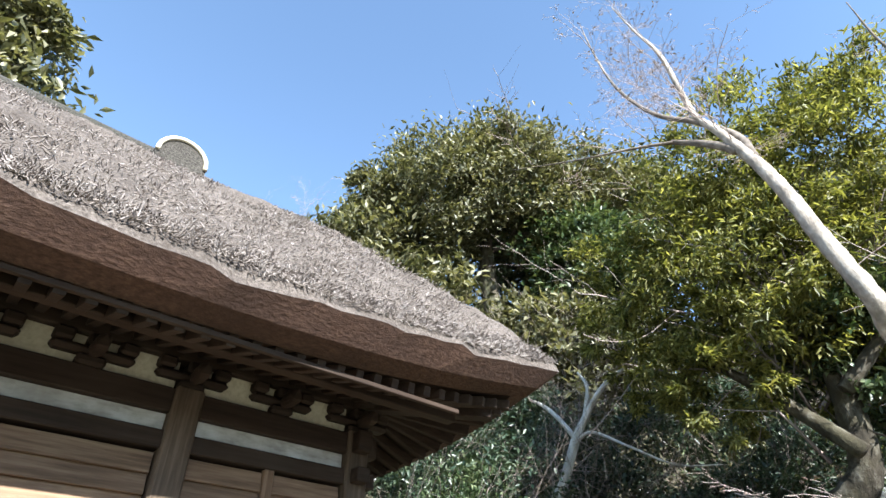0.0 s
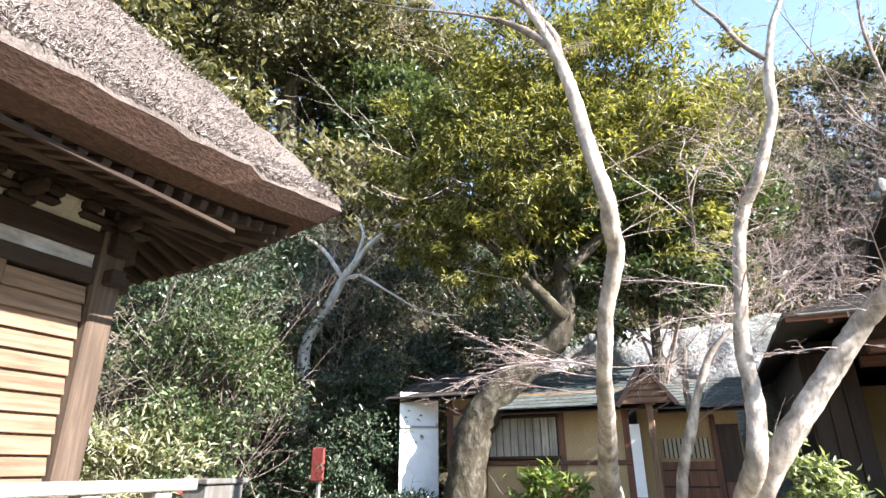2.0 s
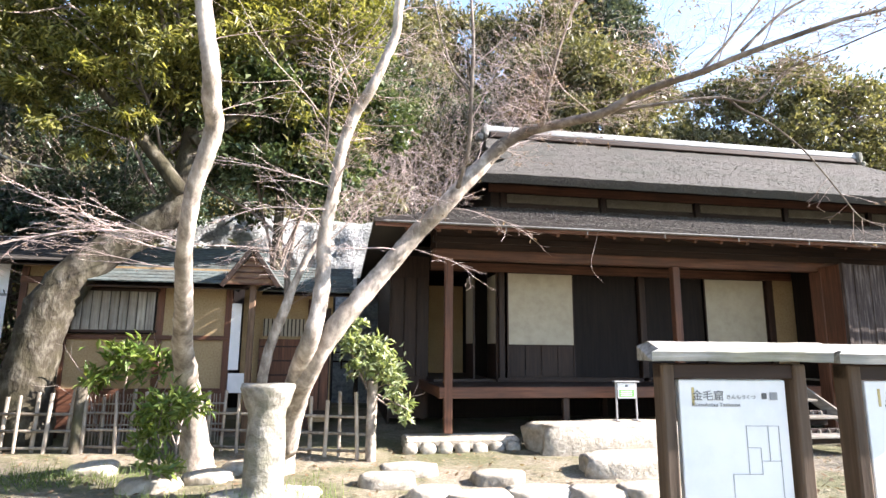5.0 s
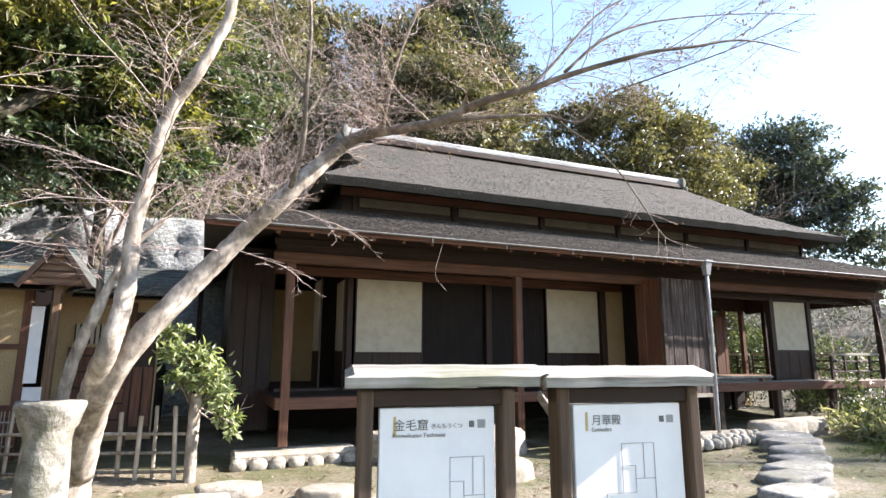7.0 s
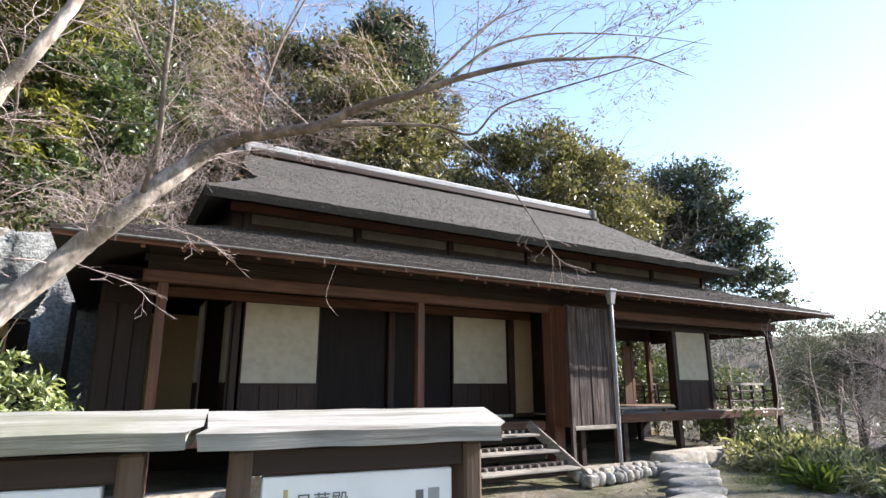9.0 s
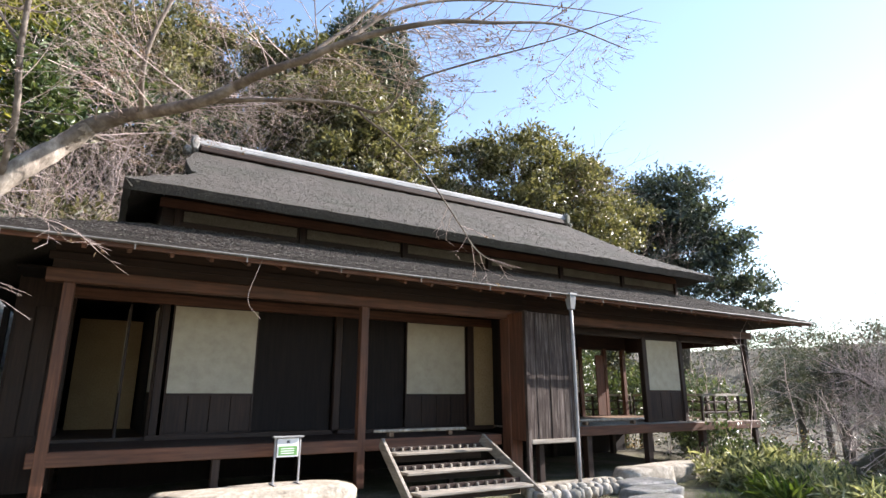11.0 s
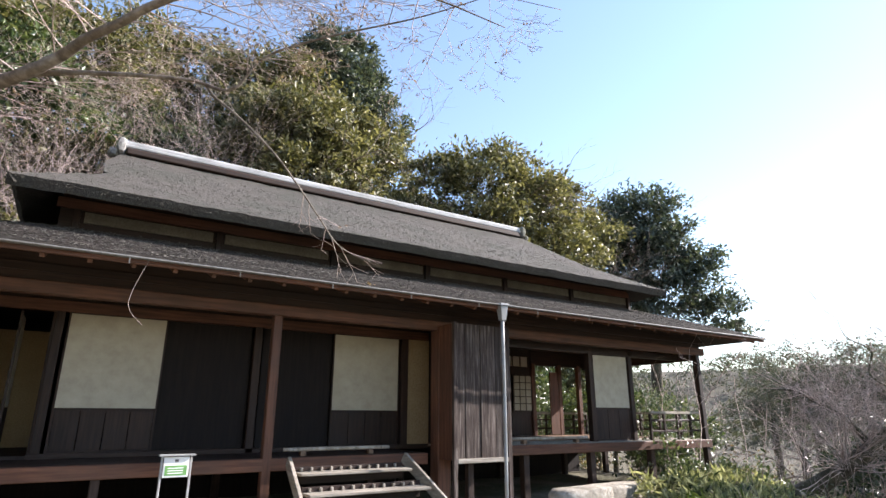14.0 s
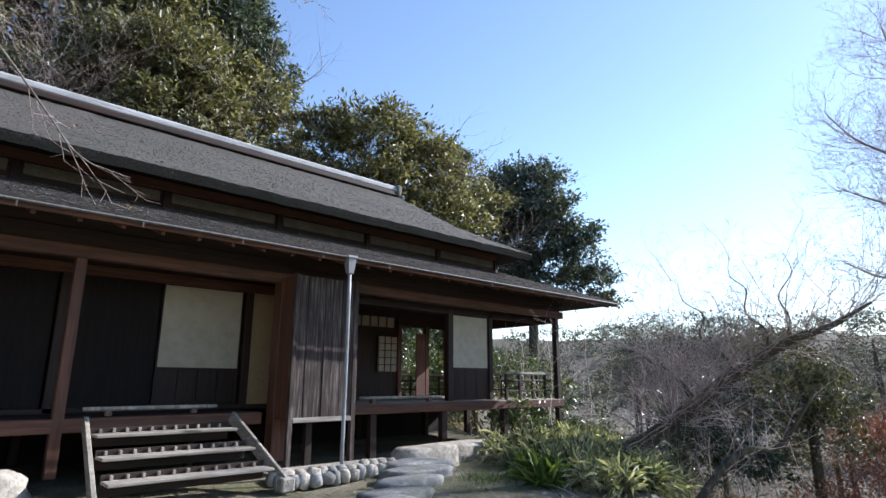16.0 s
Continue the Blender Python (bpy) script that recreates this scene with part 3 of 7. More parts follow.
# veranda floors, board by board
floor_l = part("veranda_frame", box(-0.14, 6.35, -0.06, 0.02, 0.53, 0.695, 0.008), M["brown_x"], house)
floor_r = part("wing_frame", box(7.1, 13.78, -0.08, 0.0, 0.6, 0.765, 0.008), M["brown_x"], house, "reddish edge beam under the wing floor")
part("side_frame", box(-0.14, -0.06, 0.02, 5.8, 0.53, 0.695, 0.008), M["brown_y"], house)
for k in range(11):
    y = 0.03 + k * 0.118
    part("floorboard", box(-0.14, 6.35, y, y + 0.114, 0.665, 0.7, 0.004), M["dark_x"], floor_l)
for k in range(10):
    y = 0.005 + k * 0.118
    part("floorboard", box(7.1, 13.78, y, y + 0.114, 0.735, 0.77, 0.004), M["grey_x"], floor_r)
part("room_floor", box(0.0, 7.1, 1.34, 6.0, 0.68, 0.74, 0), M["dark_x"], house)
part("wing_floor", box(7.1, 13.6, 1.19, 3.6, 0.72, 0.785, 0), M["tan_x"], house)
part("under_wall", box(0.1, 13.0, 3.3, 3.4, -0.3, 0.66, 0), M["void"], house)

# front wall behind the veranda
part("lintel", box(-0.1, 7.1, 1.2, 1.32, 2.63, 2.78, 0.006), M["brown_x"], house)
part("frieze_board", box(-0.1, 7.1, 1.24, 1.28, 2.78, 3.7, 0), M["dark_x"], house)
part("sill", box(1.1, 7.1, 1.2, 1.32, 0.7, 0.77, 0.005), M["dark_x"], house)


def paper_door(x0, x1, y, z0, z1, zf, name="paper_door", parent=None):
    """A sliding door: papered above, boarded below, in a thin frame."""
    d = part(name, box(x0 - 0.025, x0 + 0.006, y - 0.018, y + 0.018, zf, z1 + 0.03, 0.003), M["dark_z"], parent or house)
    part("stile", box(x1 - 0.006, x1 + 0.025, y - 0.018, y + 0.018, zf, z1 + 0.03, 0.003), M["dark_z"], d)
    part("rail", box(x0, x1, y - 0.016, y + 0.016, z0 - 0.04, z0, 0.002), M["dark_x"], d)
    part("rail", box(x0, x1, y - 0.016, y + 0.016, z1, z1 + 0.03, 0.002), M["dark_x"], d)
    part("paper", box(x0, x1, y - 0.022, y + 0.008, z0, z1, 0.002), M["paper"], d, "aged cream paper, dimmed for the veranda's shade")
    n = max(2, int((x1 - x0) / 0.3))
    for k in range(n):
        a = x0 + 0.006 + (x1 - x0 - 0.012) * k / n
        part("panel", box(a + 0.004, a + (x1 - x0 - 0.012) / n - 0.004, y - 0.01, y + 0.008, zf + 0.03, z0 - 0.04, 0.003), M["dark_z"], d)
    part("rail", box(x0, x1, y - 0.016, y + 0.016, zf, zf + 0.03, 0.002), M["dark_x"], d)
    return d


paper_door(1.315, 2.528, 1.245, 1.345, 2.615, 0.77)
paper_door(5.22, 6.465, 1.245, 1.345, 2.615, 0.77)
post(1.19, 1.26, 0.7, 2.63, 0.11, "dark_z")
post(3.9, 1.26, 0.7, 2.63, 0.12, "dark_z")
post(6.6, 1.26, 0.7, 2.63, 0.13, "dark_z")
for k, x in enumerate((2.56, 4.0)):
    part("dark_door", box(x, x + (1.26 if k == 0 else 1.2), 1.3, 1.325, 0.77, 2.63, 0.003), M["void"], house, "board door, the unlit room's dark in its colour")
part("wall_panel", box(6.67, 7.16, 1.22, 1.3, 0.74, 2.63, 0), M["plaster"], house, "dim ochre clay panel")
# edge-on paper screens and the clay wall deeper in
for x, y0, y1 in ((0.74, 1.5, 2.1), (1.12, 1.33, 1.95)):
    s = part("paper_screen", box(x - 0.012, x + 0.012, y0, y1, 1.36, 2.6, 0.002), M["paper"], house, "cream paper screen seen edge-on")
    part("panel", box(x - 0.014, x + 0.014, y0, y1, 0.74, 1.35, 0.002), M["dark_z"], s)
    part("stile", box(x - 0.016, x + 0.016, y0 - 0.035, y0 - 0.002, 0.74, 2.63, 0.002), M["dark_z"], s)
part("clay_wall", box(0.05, 1.06, 4.0, 4.08, 0.74, 2.66, 0), M["plaster"], house, "dim ochre clay wall inside the veranda")
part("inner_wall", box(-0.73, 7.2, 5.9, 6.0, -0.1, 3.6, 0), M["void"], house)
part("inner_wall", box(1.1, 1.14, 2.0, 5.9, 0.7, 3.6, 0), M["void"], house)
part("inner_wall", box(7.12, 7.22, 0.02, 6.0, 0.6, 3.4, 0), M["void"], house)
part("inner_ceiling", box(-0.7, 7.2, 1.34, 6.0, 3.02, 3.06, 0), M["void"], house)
side = part("side_wall", box(-0.73, -0.69, 2.2, 6.0, -0.1, 3.1, 0), M["dark_z"], house)
part("end_wall", box(-0.69, 0.02, 2.2, 2.26, 0.0, 3.1, 0), M["dark_z"], house)
for k in range(3):
    part("panel", box(-0.69 + k * 0.24, -0.47 + k * 0.24, 2.17, 2.2, 0.75, 2.6, 0.004), M["dark_z"], side)

# the wing that stands open to both sides
paper_door(10.66, 11.68, 0.41, 1.43, 2.5, 0.78, "paper_panel")
post(10.56, 0.42, 0.76, 2.63, 0.13, "dark_z")
post(11.78, 0.42, 0.76, 2.63, 0.12, "dark_z")
part("wing_lintel", box(7.1, 13.65, 0.36, 0.48, 2.52, 2.66, 0.006), M["dark_x"], house)
part("wing_ceiling", box(7.15, 13.6, 0.5, 3.7, 2.95, 3.0, 0), M["dark_x"], house)
part("back_wall", box(7.2, 11.62, 3.5, 3.58, 0.78, 2.95, 0), M["dark_z"], house)
part("back_lintel", box(11.62, 13.6, 3.48, 3.58, 2.56, 2.95, 0), M["dark_x"], house)
part("brown_door", box(12.22, 12.52, 3.42, 3.46, 0.8, 2.4, 0.004), M["brown_z"], house, "red-brown board door standing open")
for x in (11.68, 12.62, 13.36):
    post(x, 3.5, 0.3, 2.6, 0.12, "brown_z")
part("side_lintel", box(13.5, 13.62, 0.06, 3.48, 2.5, 2.96, 0.006), M["dark_y"], house)
lat = part("lattice_screen", box(10.98, 11.58, 3.44, 3.46, 1.38, 2.28, 0), M["paper"], house, "papered lattice screen")
for k in range(4):
    part("bar", box(10.98 + k * 0.195, 11.0 + k * 0.195, 3.425, 3.438, 1.38, 2.28, 0.002), M["dark_z"], lat)
for k in range(6):
    part("bar", box(10.98, 11.585, 3.42, 3.433, 1.38 + k * 0.176, 1.398 + k * 0.176, 0.002), M["dark_x"], lat)
trans = part("transom", box(9.4, 11.5, 3.44, 3.46, 2.5, 2.75, 0), M["paper"], house, "small papered transom")
for k in range(9):
    part("bar", box(9.4 + k * 0.258, 9.43 + k * 0.258, 3.42, 3.438, 2.5, 2.75, 0.002), M["dark_z"], trans)


def balustrade(a, b, zf, n, name="balustrade"):
    """A low railing: top rail, two bars and stub posts."""
    a, b = Vector(a), Vector(b)
    r = part(name, beam_between((*a, zf + 0.56), (*b, zf + 0.56), 0.06, 0.05), M["grey_x"], house, "low weathered veranda railing")
    for h in (0.4, 0.18):
        part("bar", beam_between((*a, zf + h), (*b, zf + h), 0.035, 0.04), M["dark_x"], r)
    for k in range(n + 1):
        p = a.lerp(b, k / n)
        part("baluster", box(p.x - 0.025, p.x + 0.025, p.y - 0.025, p.y + 0.025, zf, zf + 0.53, 0.004), M["dark_z"], r)


balustrade((11.9, 0.06), (13.7, 0.06), 0.775, 4)
balustrade((13.7, 0.06), (13.7, 3.5), 0.775, 6)
balustrade((11.7, 3.62), (13.7, 3.62), 0.775, 4)
balustrade((-2.4, 5.8), (-1.2, 5.8), 0.75, 3)
post(-1.24, 5.8, -0.1, 3.0, 0.11, "dark_z")

# storey wall under the upper roof
part("upper_wall", box(0.95, 12.65, 1.02, 6.78, 3.4, 4.34, 0), M["dark_x"], house)
part("upper_beam", box(0.9, 12.7, 0.97, 1.02, 4.05, 4.2, 0.006), M["brown_x"], house)
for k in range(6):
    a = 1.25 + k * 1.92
    part("cream_panel", box(a, a + 1.74, 0.995, 1.03, 3.87, 4.03, 0), M["strip"], house, "aged cream plaster strip, eave shade in its colour")
for k in range(7):
    a = 1.16 + k * 1.92
    part("strut", box(a - 0.045, a + 0.045, 0.96, 1.02, 3.72, 4.05, 0.005), M["dark_z"], house)

# upper roof of cypress bark, hipped below and gabled above


def roof_grid(rows, cols, at, seed, amp):
    bm = bmesh.new()
    vs = [[bm.verts.new(at(u / cols, v / rows)) for u in range(cols + 1)] for v in range(rows + 1)]
    for v in range(rows):
        for u in range(cols):
            bm.faces.new((vs[v][u], vs[v][u + 1], vs[v + 1][u + 1], vs[v + 1][u]))
    for row in vs:
        for w in row:
            k = noise.fractal(w.co * 2.2 + Vector((seed, 0, 0)), 0.6, 2.0, 6)
            w.co.z += amp * k
    return bm


def up_y(v):
    return 0.085 + 3.815 * v


def up_z(v):
    return 4.11 + 2.13 * (0.86 * v + 0.14 * v * v)


VG = 0.42


def up_x(v):
    if v <= VG:
        return 0.4 + 1.04 * (v / VG)
    return float(np.interp(v, [VG, 0.47, 0.74, 1.0], [1.44, 1.36, 1.34, 1.6]))


for sgn, nm in ((1, "front"), (-1, "back")):
    def at(u, v, sgn=sgn):
        xl = up_x(v)
        y = up_y(v)
        return (xl + (13.4 - 2 * xl) * u, y if sgn > 0 else 7.8 - y, up_z(v))
    r = part("roof_slope", roof_grid(60, 220, at, 3 if sgn > 0 else 8, 0.014), M["bark_roof"], house, "grey-brown cypress bark slope")
    so = r.modifiers.new("thick", "SOLIDIFY")
    so.thickness, so.offset = 0.15, -1 if sgn > 0 else 1
for sgn in (1, -1):
    def at(u, v, sgn=sgn):
        v = v * VG
        x = up_x(v) if sgn > 0 else 13.4 - up_x(v)
        return (x, up_y(v) + (7.8 - 2 * up_y(v)) * u, up_z(v))
    r = part("hip_slope", roof_grid(22, 60, at, 5, 0.03), M["bark_roof"], house)
    so = r.modifiers.new("thick", "SOLIDIFY")
    so.thickness, so.offset = 0.15, 1 if sgn > 0 else -1
    x = 1.62 if sgn > 0 else 11.78
    g = bmesh.new()
    t = [g.verts.new(p) for p in ((x, 1.75, 4.9), (x, 6.05, 4.9), (x, 3.9, 6.15))]
    t2 = [g.verts.new((v.co.x + 0.05 * sgn, v.co.y, v.co.z)) for v in t]
    g.faces.new(t)
    g.faces.new(t2[::-1])
    part("gable_board", g, M["dark_z"], house)
chips = np.random.default_rng(23)
segs, segs2 = [], []
for _ in range(6500):
    v = 0.0 if chips.random() < 0.16 else chips.uniform(0, 1)
    xl = up_x(v)
    p = np.array([xl + (13.4 - 2 * xl) * chips.uniform(0, 1), up_y(v), up_z(v) + chips.uniform(0.0, 0.02) - (0.09 * chips.random() if v == 0 else 0)])
    d = chips.normal(0, 1, 3) * [1, 0.5, 0.25] + [0, -0.7, -0.2]
    d *= chips.uniform(0.015, 0.04) / np.linalg.norm(d)
    segs.append((*p, *(p + d), chips.uniform(0.003, 0.006), 0.002))
for _ in range(5000):
    v = chips.uniform(0, 1)
    p = np.array([-1.2 + 2.05 * v + (16.0 - 4.1 * v) * chips.uniform(0, 1), -1.06 + 2.06 * v, 2.985 + 0.775 * v + 0.03])
    d = chips.normal(0, 1, 3) * [1, 0.6, 0.15] + [0, -0.4, -0.1]
    d *= chips.uniform(0.015, 0.04) / np.linalg.norm(d)
    segs2.append((*p, *(p + d), chips.uniform(0.003, 0.008), 0.003))
for nm, sg in (("bark_debris", segs), ("shingle_debris", segs2)):
    tagged(link_mesh(nm, sticks_mesh(nm, sg), M["bark_chip"], house, "loose weathered bark chips"), kind="stuff")
rb = part("ridge_cap", box(1.66, 11.7, 3.74, 4.06, 6.2, 6.33, 0.02), M["dark_x"], house, "dark boarded ridge under pale grey tiles")
part("ridge_course", box(1.62, 11.74, 3.78, 4.02, 6.342, 6.42, 0.02), M["ridge"], rb)
bm = bmesh.new()
bmesh.ops.create_cone(bm, segments=14, radius1=0.09, radius2=0.09, depth=10.16, cap_ends=True, matrix=Matrix.Translation((6.68, 3.9, 6.44)) @ Matrix.Rotation(math.pi / 2, 4, "Y"))
part("ridge_roll", bm, M["ridge"], rb, smooth=False)
for x in (1.56, 11.8):
    fin = part("ridge_end", blob(np.random.default_rng(4), (x, 3.9, 6.36), (0.09, 0.2, 0.2), 2, 0.1), M["stone_grey"], rb, "dark end tile")
    part("scroll", blob(np.random.default_rng(5), (x + (0.13 if x > 5 else -0.13), 3.9, 6.22), (0.09, 0.14, 0.1), 2, 0.1), M["stone_grey"], fin)

# gutter, hopper and downpipe
gut = part("gutter", box(-1.1, 14.7, -1.135, -1.075, 2.94, 2.968, 0.01), M["box_paint"], house, "thin metal gutter under the eave")
for k in range(13):
    x = -0.6 + k * 1.2
    part("hook", box(x - 0.006, x + 0.006, -1.146, -1.139, 2.87, 2.94, 0), M["box_paint"], gut)
hop = bmesh.new()
bmesh.ops.create_cone(hop, segments=4, radius1=0.06, radius2=0.1, depth=0.24, cap_ends=True, matrix=Matrix.Translation((7.115, -1.06, 2.84)) @ Matrix.Rotation(math.pi / 4, 4, "Z"))
hp = part("rain_hopper", hop, M["metal"], house, "grey funnel-shaped rain hopper")
part("rim", box(7.03, 7.2, -1.145, -0.975, 2.95, 2.985, 0.004), M["metal"], hp)
tube("downpipe", [(7.115, -1.06, 2.74, 0.028), (7.115, -1.06, 1.4, 0.028), (7.11, -1.05, -0.16, 0.028)], M["metal"], house, 10, 3, 0, 0, "slim grey downpipe")
# a vine runner hanging from the eave
tube("dry_vine", [(2.0, -1.08, 2.95, 0.003), (1.93, -1.1, 2.75, 0.003), (1.86, -1.1, 2.5, 0.003), (1.88, -1.11, 2.35, 0.003), (2.02, -1.12, 2.2, 0.003)], M["twig"], house, 4, 4)

# shutter box
sb = part("shutter_box", box(6.5, 6.57, -0.58, -0.51, -0.1, 2.72, 0.006), M["shutter"], house, "weathered board shutter box on legs")
part("corner_post", box(7.55, 7.63, -0.58, -0.5, -0.1, 2.72, 0.006), M["shutter"], sb)
rng = np.random.default_rng(21)
xa = 6.57
for k in range(7):
    xb = min(7.55, xa + rng.uniform(0.11, 0.17)) if k < 6 else 7.55
    part("board", box(xa + 0.003, xb - 0.003, -0.56 + rng.uniform(-0.006, 0.006), -0.535, 0.62, 2.7, 0.004), M["shutter"], sb)
    xa = xb
part("bottom_rail", box(6.57, 7.55, -0.585, -0.5, 0.555, 0.625, 0.006), M["grey_x"], sb)
part("side_board", box(6.52, 6.55, -0.51, 0.0, 0.6, 2.7, 0.004), M["brown_z"], sb)
part("side_board", box(7.58, 7.61, -0.5, 0.0, 0.6, 2.7, 0.004), M["dark_z"], sb)
part("leg", box(6.95, 7.06, -0.3, -0.2, -0.1, 0.6, 0.006), M["dark_z"], sb)

# ---- stairs, bars, stand ----
st = thing("wooden_steps", (5.05, -0.8, -0.15), "weathered grey open wooden steps up to the veranda", "steps")
for k, (y, z) in enumerate(((-0.42, 0.53), (-0.78, 0.31), (-1.14, 0.09))):
    xr = 5.78 + k * 0.1
    part("tread", box(4.14, xr, y - 0.16, y + 0.15, z - 0.035, z, 0.006), M["grey_x"], st)
    part("riser", box(4.14, xr, y + 0.155, y + 0.175, z - 0.16, z + 0.06, 0.003), M["dark_x"], st)
    for q in range(11):
        x = 4.22 + q * (xr - 4.3) / 10.5
        part("slat", box(x, x + 0.03, y + 0.1, y + 0.15, z + 0.001, z + 0.05, 0.003), M["grey_z"], st)
for x0, x1 in ((4.08, 4.02), (5.84, 6.12)):
    part("stringer", beam_between((x0, -0.2, 0.66), (x1, -1.36, -0.12), 0.05, 0.16, 0.006), M["grey_y"], st)
part("foot_block", box(6.02, 6.2, -1.44, -1.28, -0.2, -0.03, 0.02), M["stone"], st)


def bamboo_bar(x0, x1, y, z):
    b = thing("bamboo_barrier", ((x0 + x1) / 2, y, z - 0.09), "pale bamboo pole on two wooden blocks closing the veranda", "barrier", "bamboo barriers")
    tube("pole", [(x0, y, z, 0.027), ((x0 + x1) / 2, y, z, 0.028), (x1, y, z, 0.026)], M["bamboo"], b, 10, 6, 2, 0.01)
    for k in range(6):
        x = x0 + (x1 - x0) * (k + 0.5) / 6
        tube("node", [(x - 0.006, y, z, 0.03), (x + 0.006, y, z, 0.03)], M["bamboo"], b, 10, 2, 3, 0)
    for x in (x0 + 0.28, x1 - 0.32):
        part("block", box(x - 0.04, x + 0.04, y - 0.05, y + 0.05, z - 0.09, z - 0.02, 0.008), M["tan_y"], b)


bamboo_bar(4.1, 5.75, 0.12, 0.792)
bamboo_bar(8.2, 10.1, 0.15, 0.862)


def small_notice():
    s = thing("notice_stand", (2.66, -0.4, 0.215), "small steel stand with a white and green notice on the stone", "sign stand")
    for x in (2.5, 2.82):
        part("leg", box(x - 0.012, x + 0.012, -0.41, -0.385, 0.225, 0.79, 0.004), M["metal"], s)
        part("foot", box(x - 0.02, x + 0.02, -0.53, -0.27, 0.215, 0.232, 0.004), M["metal"], s)
    part("shelf", box(2.46, 2.86, -0.45, -0.36, 0.785, 0.805, 0.004), M["metal"], s)
    p = part("plate", box(2.52, 2.8, -0.418, -0.412, 0.55, 0.775, 0.001), M["white"], s)
    part("green_field", box(2.54, 2.78, -0.422, -0.419, 0.57, 0.68, 0), M["green"], p)
    part("text_bar", box(2.64, 2.68, -0.422, -0.419, 0.72, 0.75, 0), M["ink"], p)
    for k in range(3):
        part("text_bar", box(2.57, 2.74, -0.4245, -0.4225, 0.59 + k * 0.028, 0.6 + k * 0.028, 0), M["white"], p)


small_notice()

# ---- stones ----


def stone(at, size, seed, label, mat="stone", detail=3, flat=0.55, name="stepping_stone", cat="stone", group="stepping stones"):
    ob = part(name, blob(np.random.default_rng(seed), at, size, detail, 0.12, flat), M[mat], smooth=True)
    return tagged(ob, label, cat, group)


stone((2.3, -0.42, -0.08), (1.2, 0.42, 0.5), 31, "large pale flat-topped stepping stone before the veranda", detail=4, name="entrance_stone", group="")
stone((2.05, -1.85, -0.22), (0.78, 0.38, 0.42), 32, "broad grey-sided stepping stone in the yard", detail=4, name="entrance_stone", group="")
for k, (x, y, sx, sy) in enumerate(((-1.05, -2.2, 0.3, 0.2), (-0.62, -2.75, 0.26, 0.2), (-0.2, -2.9, 0.34, 0.24), (0.42, -2.8, 0.36, 0.22), (1.0, -2.95, 0.3, 0.24), (1.55, -3.0, 0.36, 0.26), (-0.75, -1.6, 0.34, 0.2), (0.2, -2.1, 0.3, 0.2))):
    stone((x, y, on_ground(x, y) + 0.02), (sx, sy, 0.17), 40 + k, "rounded pale stepping stone set in moss")
for k, (x, y, sx, sy, h) in enumerate(((8.95, -0.72, 0.62, 0.36, 0.5), (8.35, -1.25, 0.56, 0.3, 0.26), (7.9, -1.75, 0.56, 0.28, 0.2), (7.4, -2.2, 0.52, 0.24, 0.15), (6.85, -2.65, 0.48, 0.24, 0.14), (6.25, -3.05, 0.5, 0.25, 0.13), (5.6, -3.5, 0.5, 0.26, 0.13), (4.95, -3.95, 0.45, 0.26, 0.13))):
    stone((x, y, on_ground(x, y) + 0.03), (sx, sy, h), 60 + k, "flat grey stepping stone beside the house", "stone" if k == 0 else "stone_grey")
for k, (x, y, sx, h) in enumerate(((9.95, -0.52, 0.66, 0.42), (10.75, -0.4, 0.46, 0.32), (11.2, -0.25, 0.34, 0.24))):
    stone((x, y, on_ground(x, y) + 0.05), (sx, 0.26, h), 80 + k, "pale foundation boulder under the wing", name="foundation_stone", group="foundation stones")
slab = part("foundation_slab", box(-0.66, 1.05, -0.22, 0.3, -0.2, -0.005, 0.04), M["stone"])
tagged(slab, "pale stone slab under the corner post", "stone slab")
rng = np.random.default_rng(5)
for k in range(7):
    x = -0.58 + k * 0.25
    stone((x, -0.28 + rng.uniform(-0.03, 0.03), -0.15), (0.11, 0.08, 0.09), 90 + k, "small cobble edging the stone slab", detail=2, flat=None, name="cobble", group="cobbles")
for k in range(26):
    x = 6.1 + (k % 13) * 0.16 + rng.uniform(-0.04, 0.04)
    y = -1.12 - (k // 13) * 0.14 + rng.uniform(-0.03, 0.03) + (0.1 if x > 7.2 else 0)
    stone((x, y, -0.12 + 0.05 * (k // 13 == 0)), (rng.uniform(0.07, 0.11), 0.08, rng.uniform(0.07, 0.11)), 120 + k, "rounded cobble in the drip edge of the eave", "stone" if rng.random() < 0.7 else "stone_grey", 2, None, "cobble", group="cobbles")
slab = part("drip_slab", box(6.3, 8.2, -0.98, -0.55, -0.2, -0.03, 0.03), M["stone"])
tagged(slab, "pale stone kerb under the shutter box", "stone slab")

# ---- the small thatched hall ----
hall = thing("thatched_hall", (-7.6, -8.5, -0.2), "old timber temple hall with thick sunlit thatch and plank shutters", "temple hall")
WX, CY, CY2, WX2 = -6.3, -5.93, -11.1, -8.9
EX, EY, EX2, EY2 = -4.92, -4.8, -10.3, -12.2


def hpost(x, y, z0=0.45, z1=3.05, w=0.2):
    return part("post", box(x - w / 2, x + w / 2, y - w / 2, y + w / 2, z0, z1, 0.015), M["hall_post"], hall)


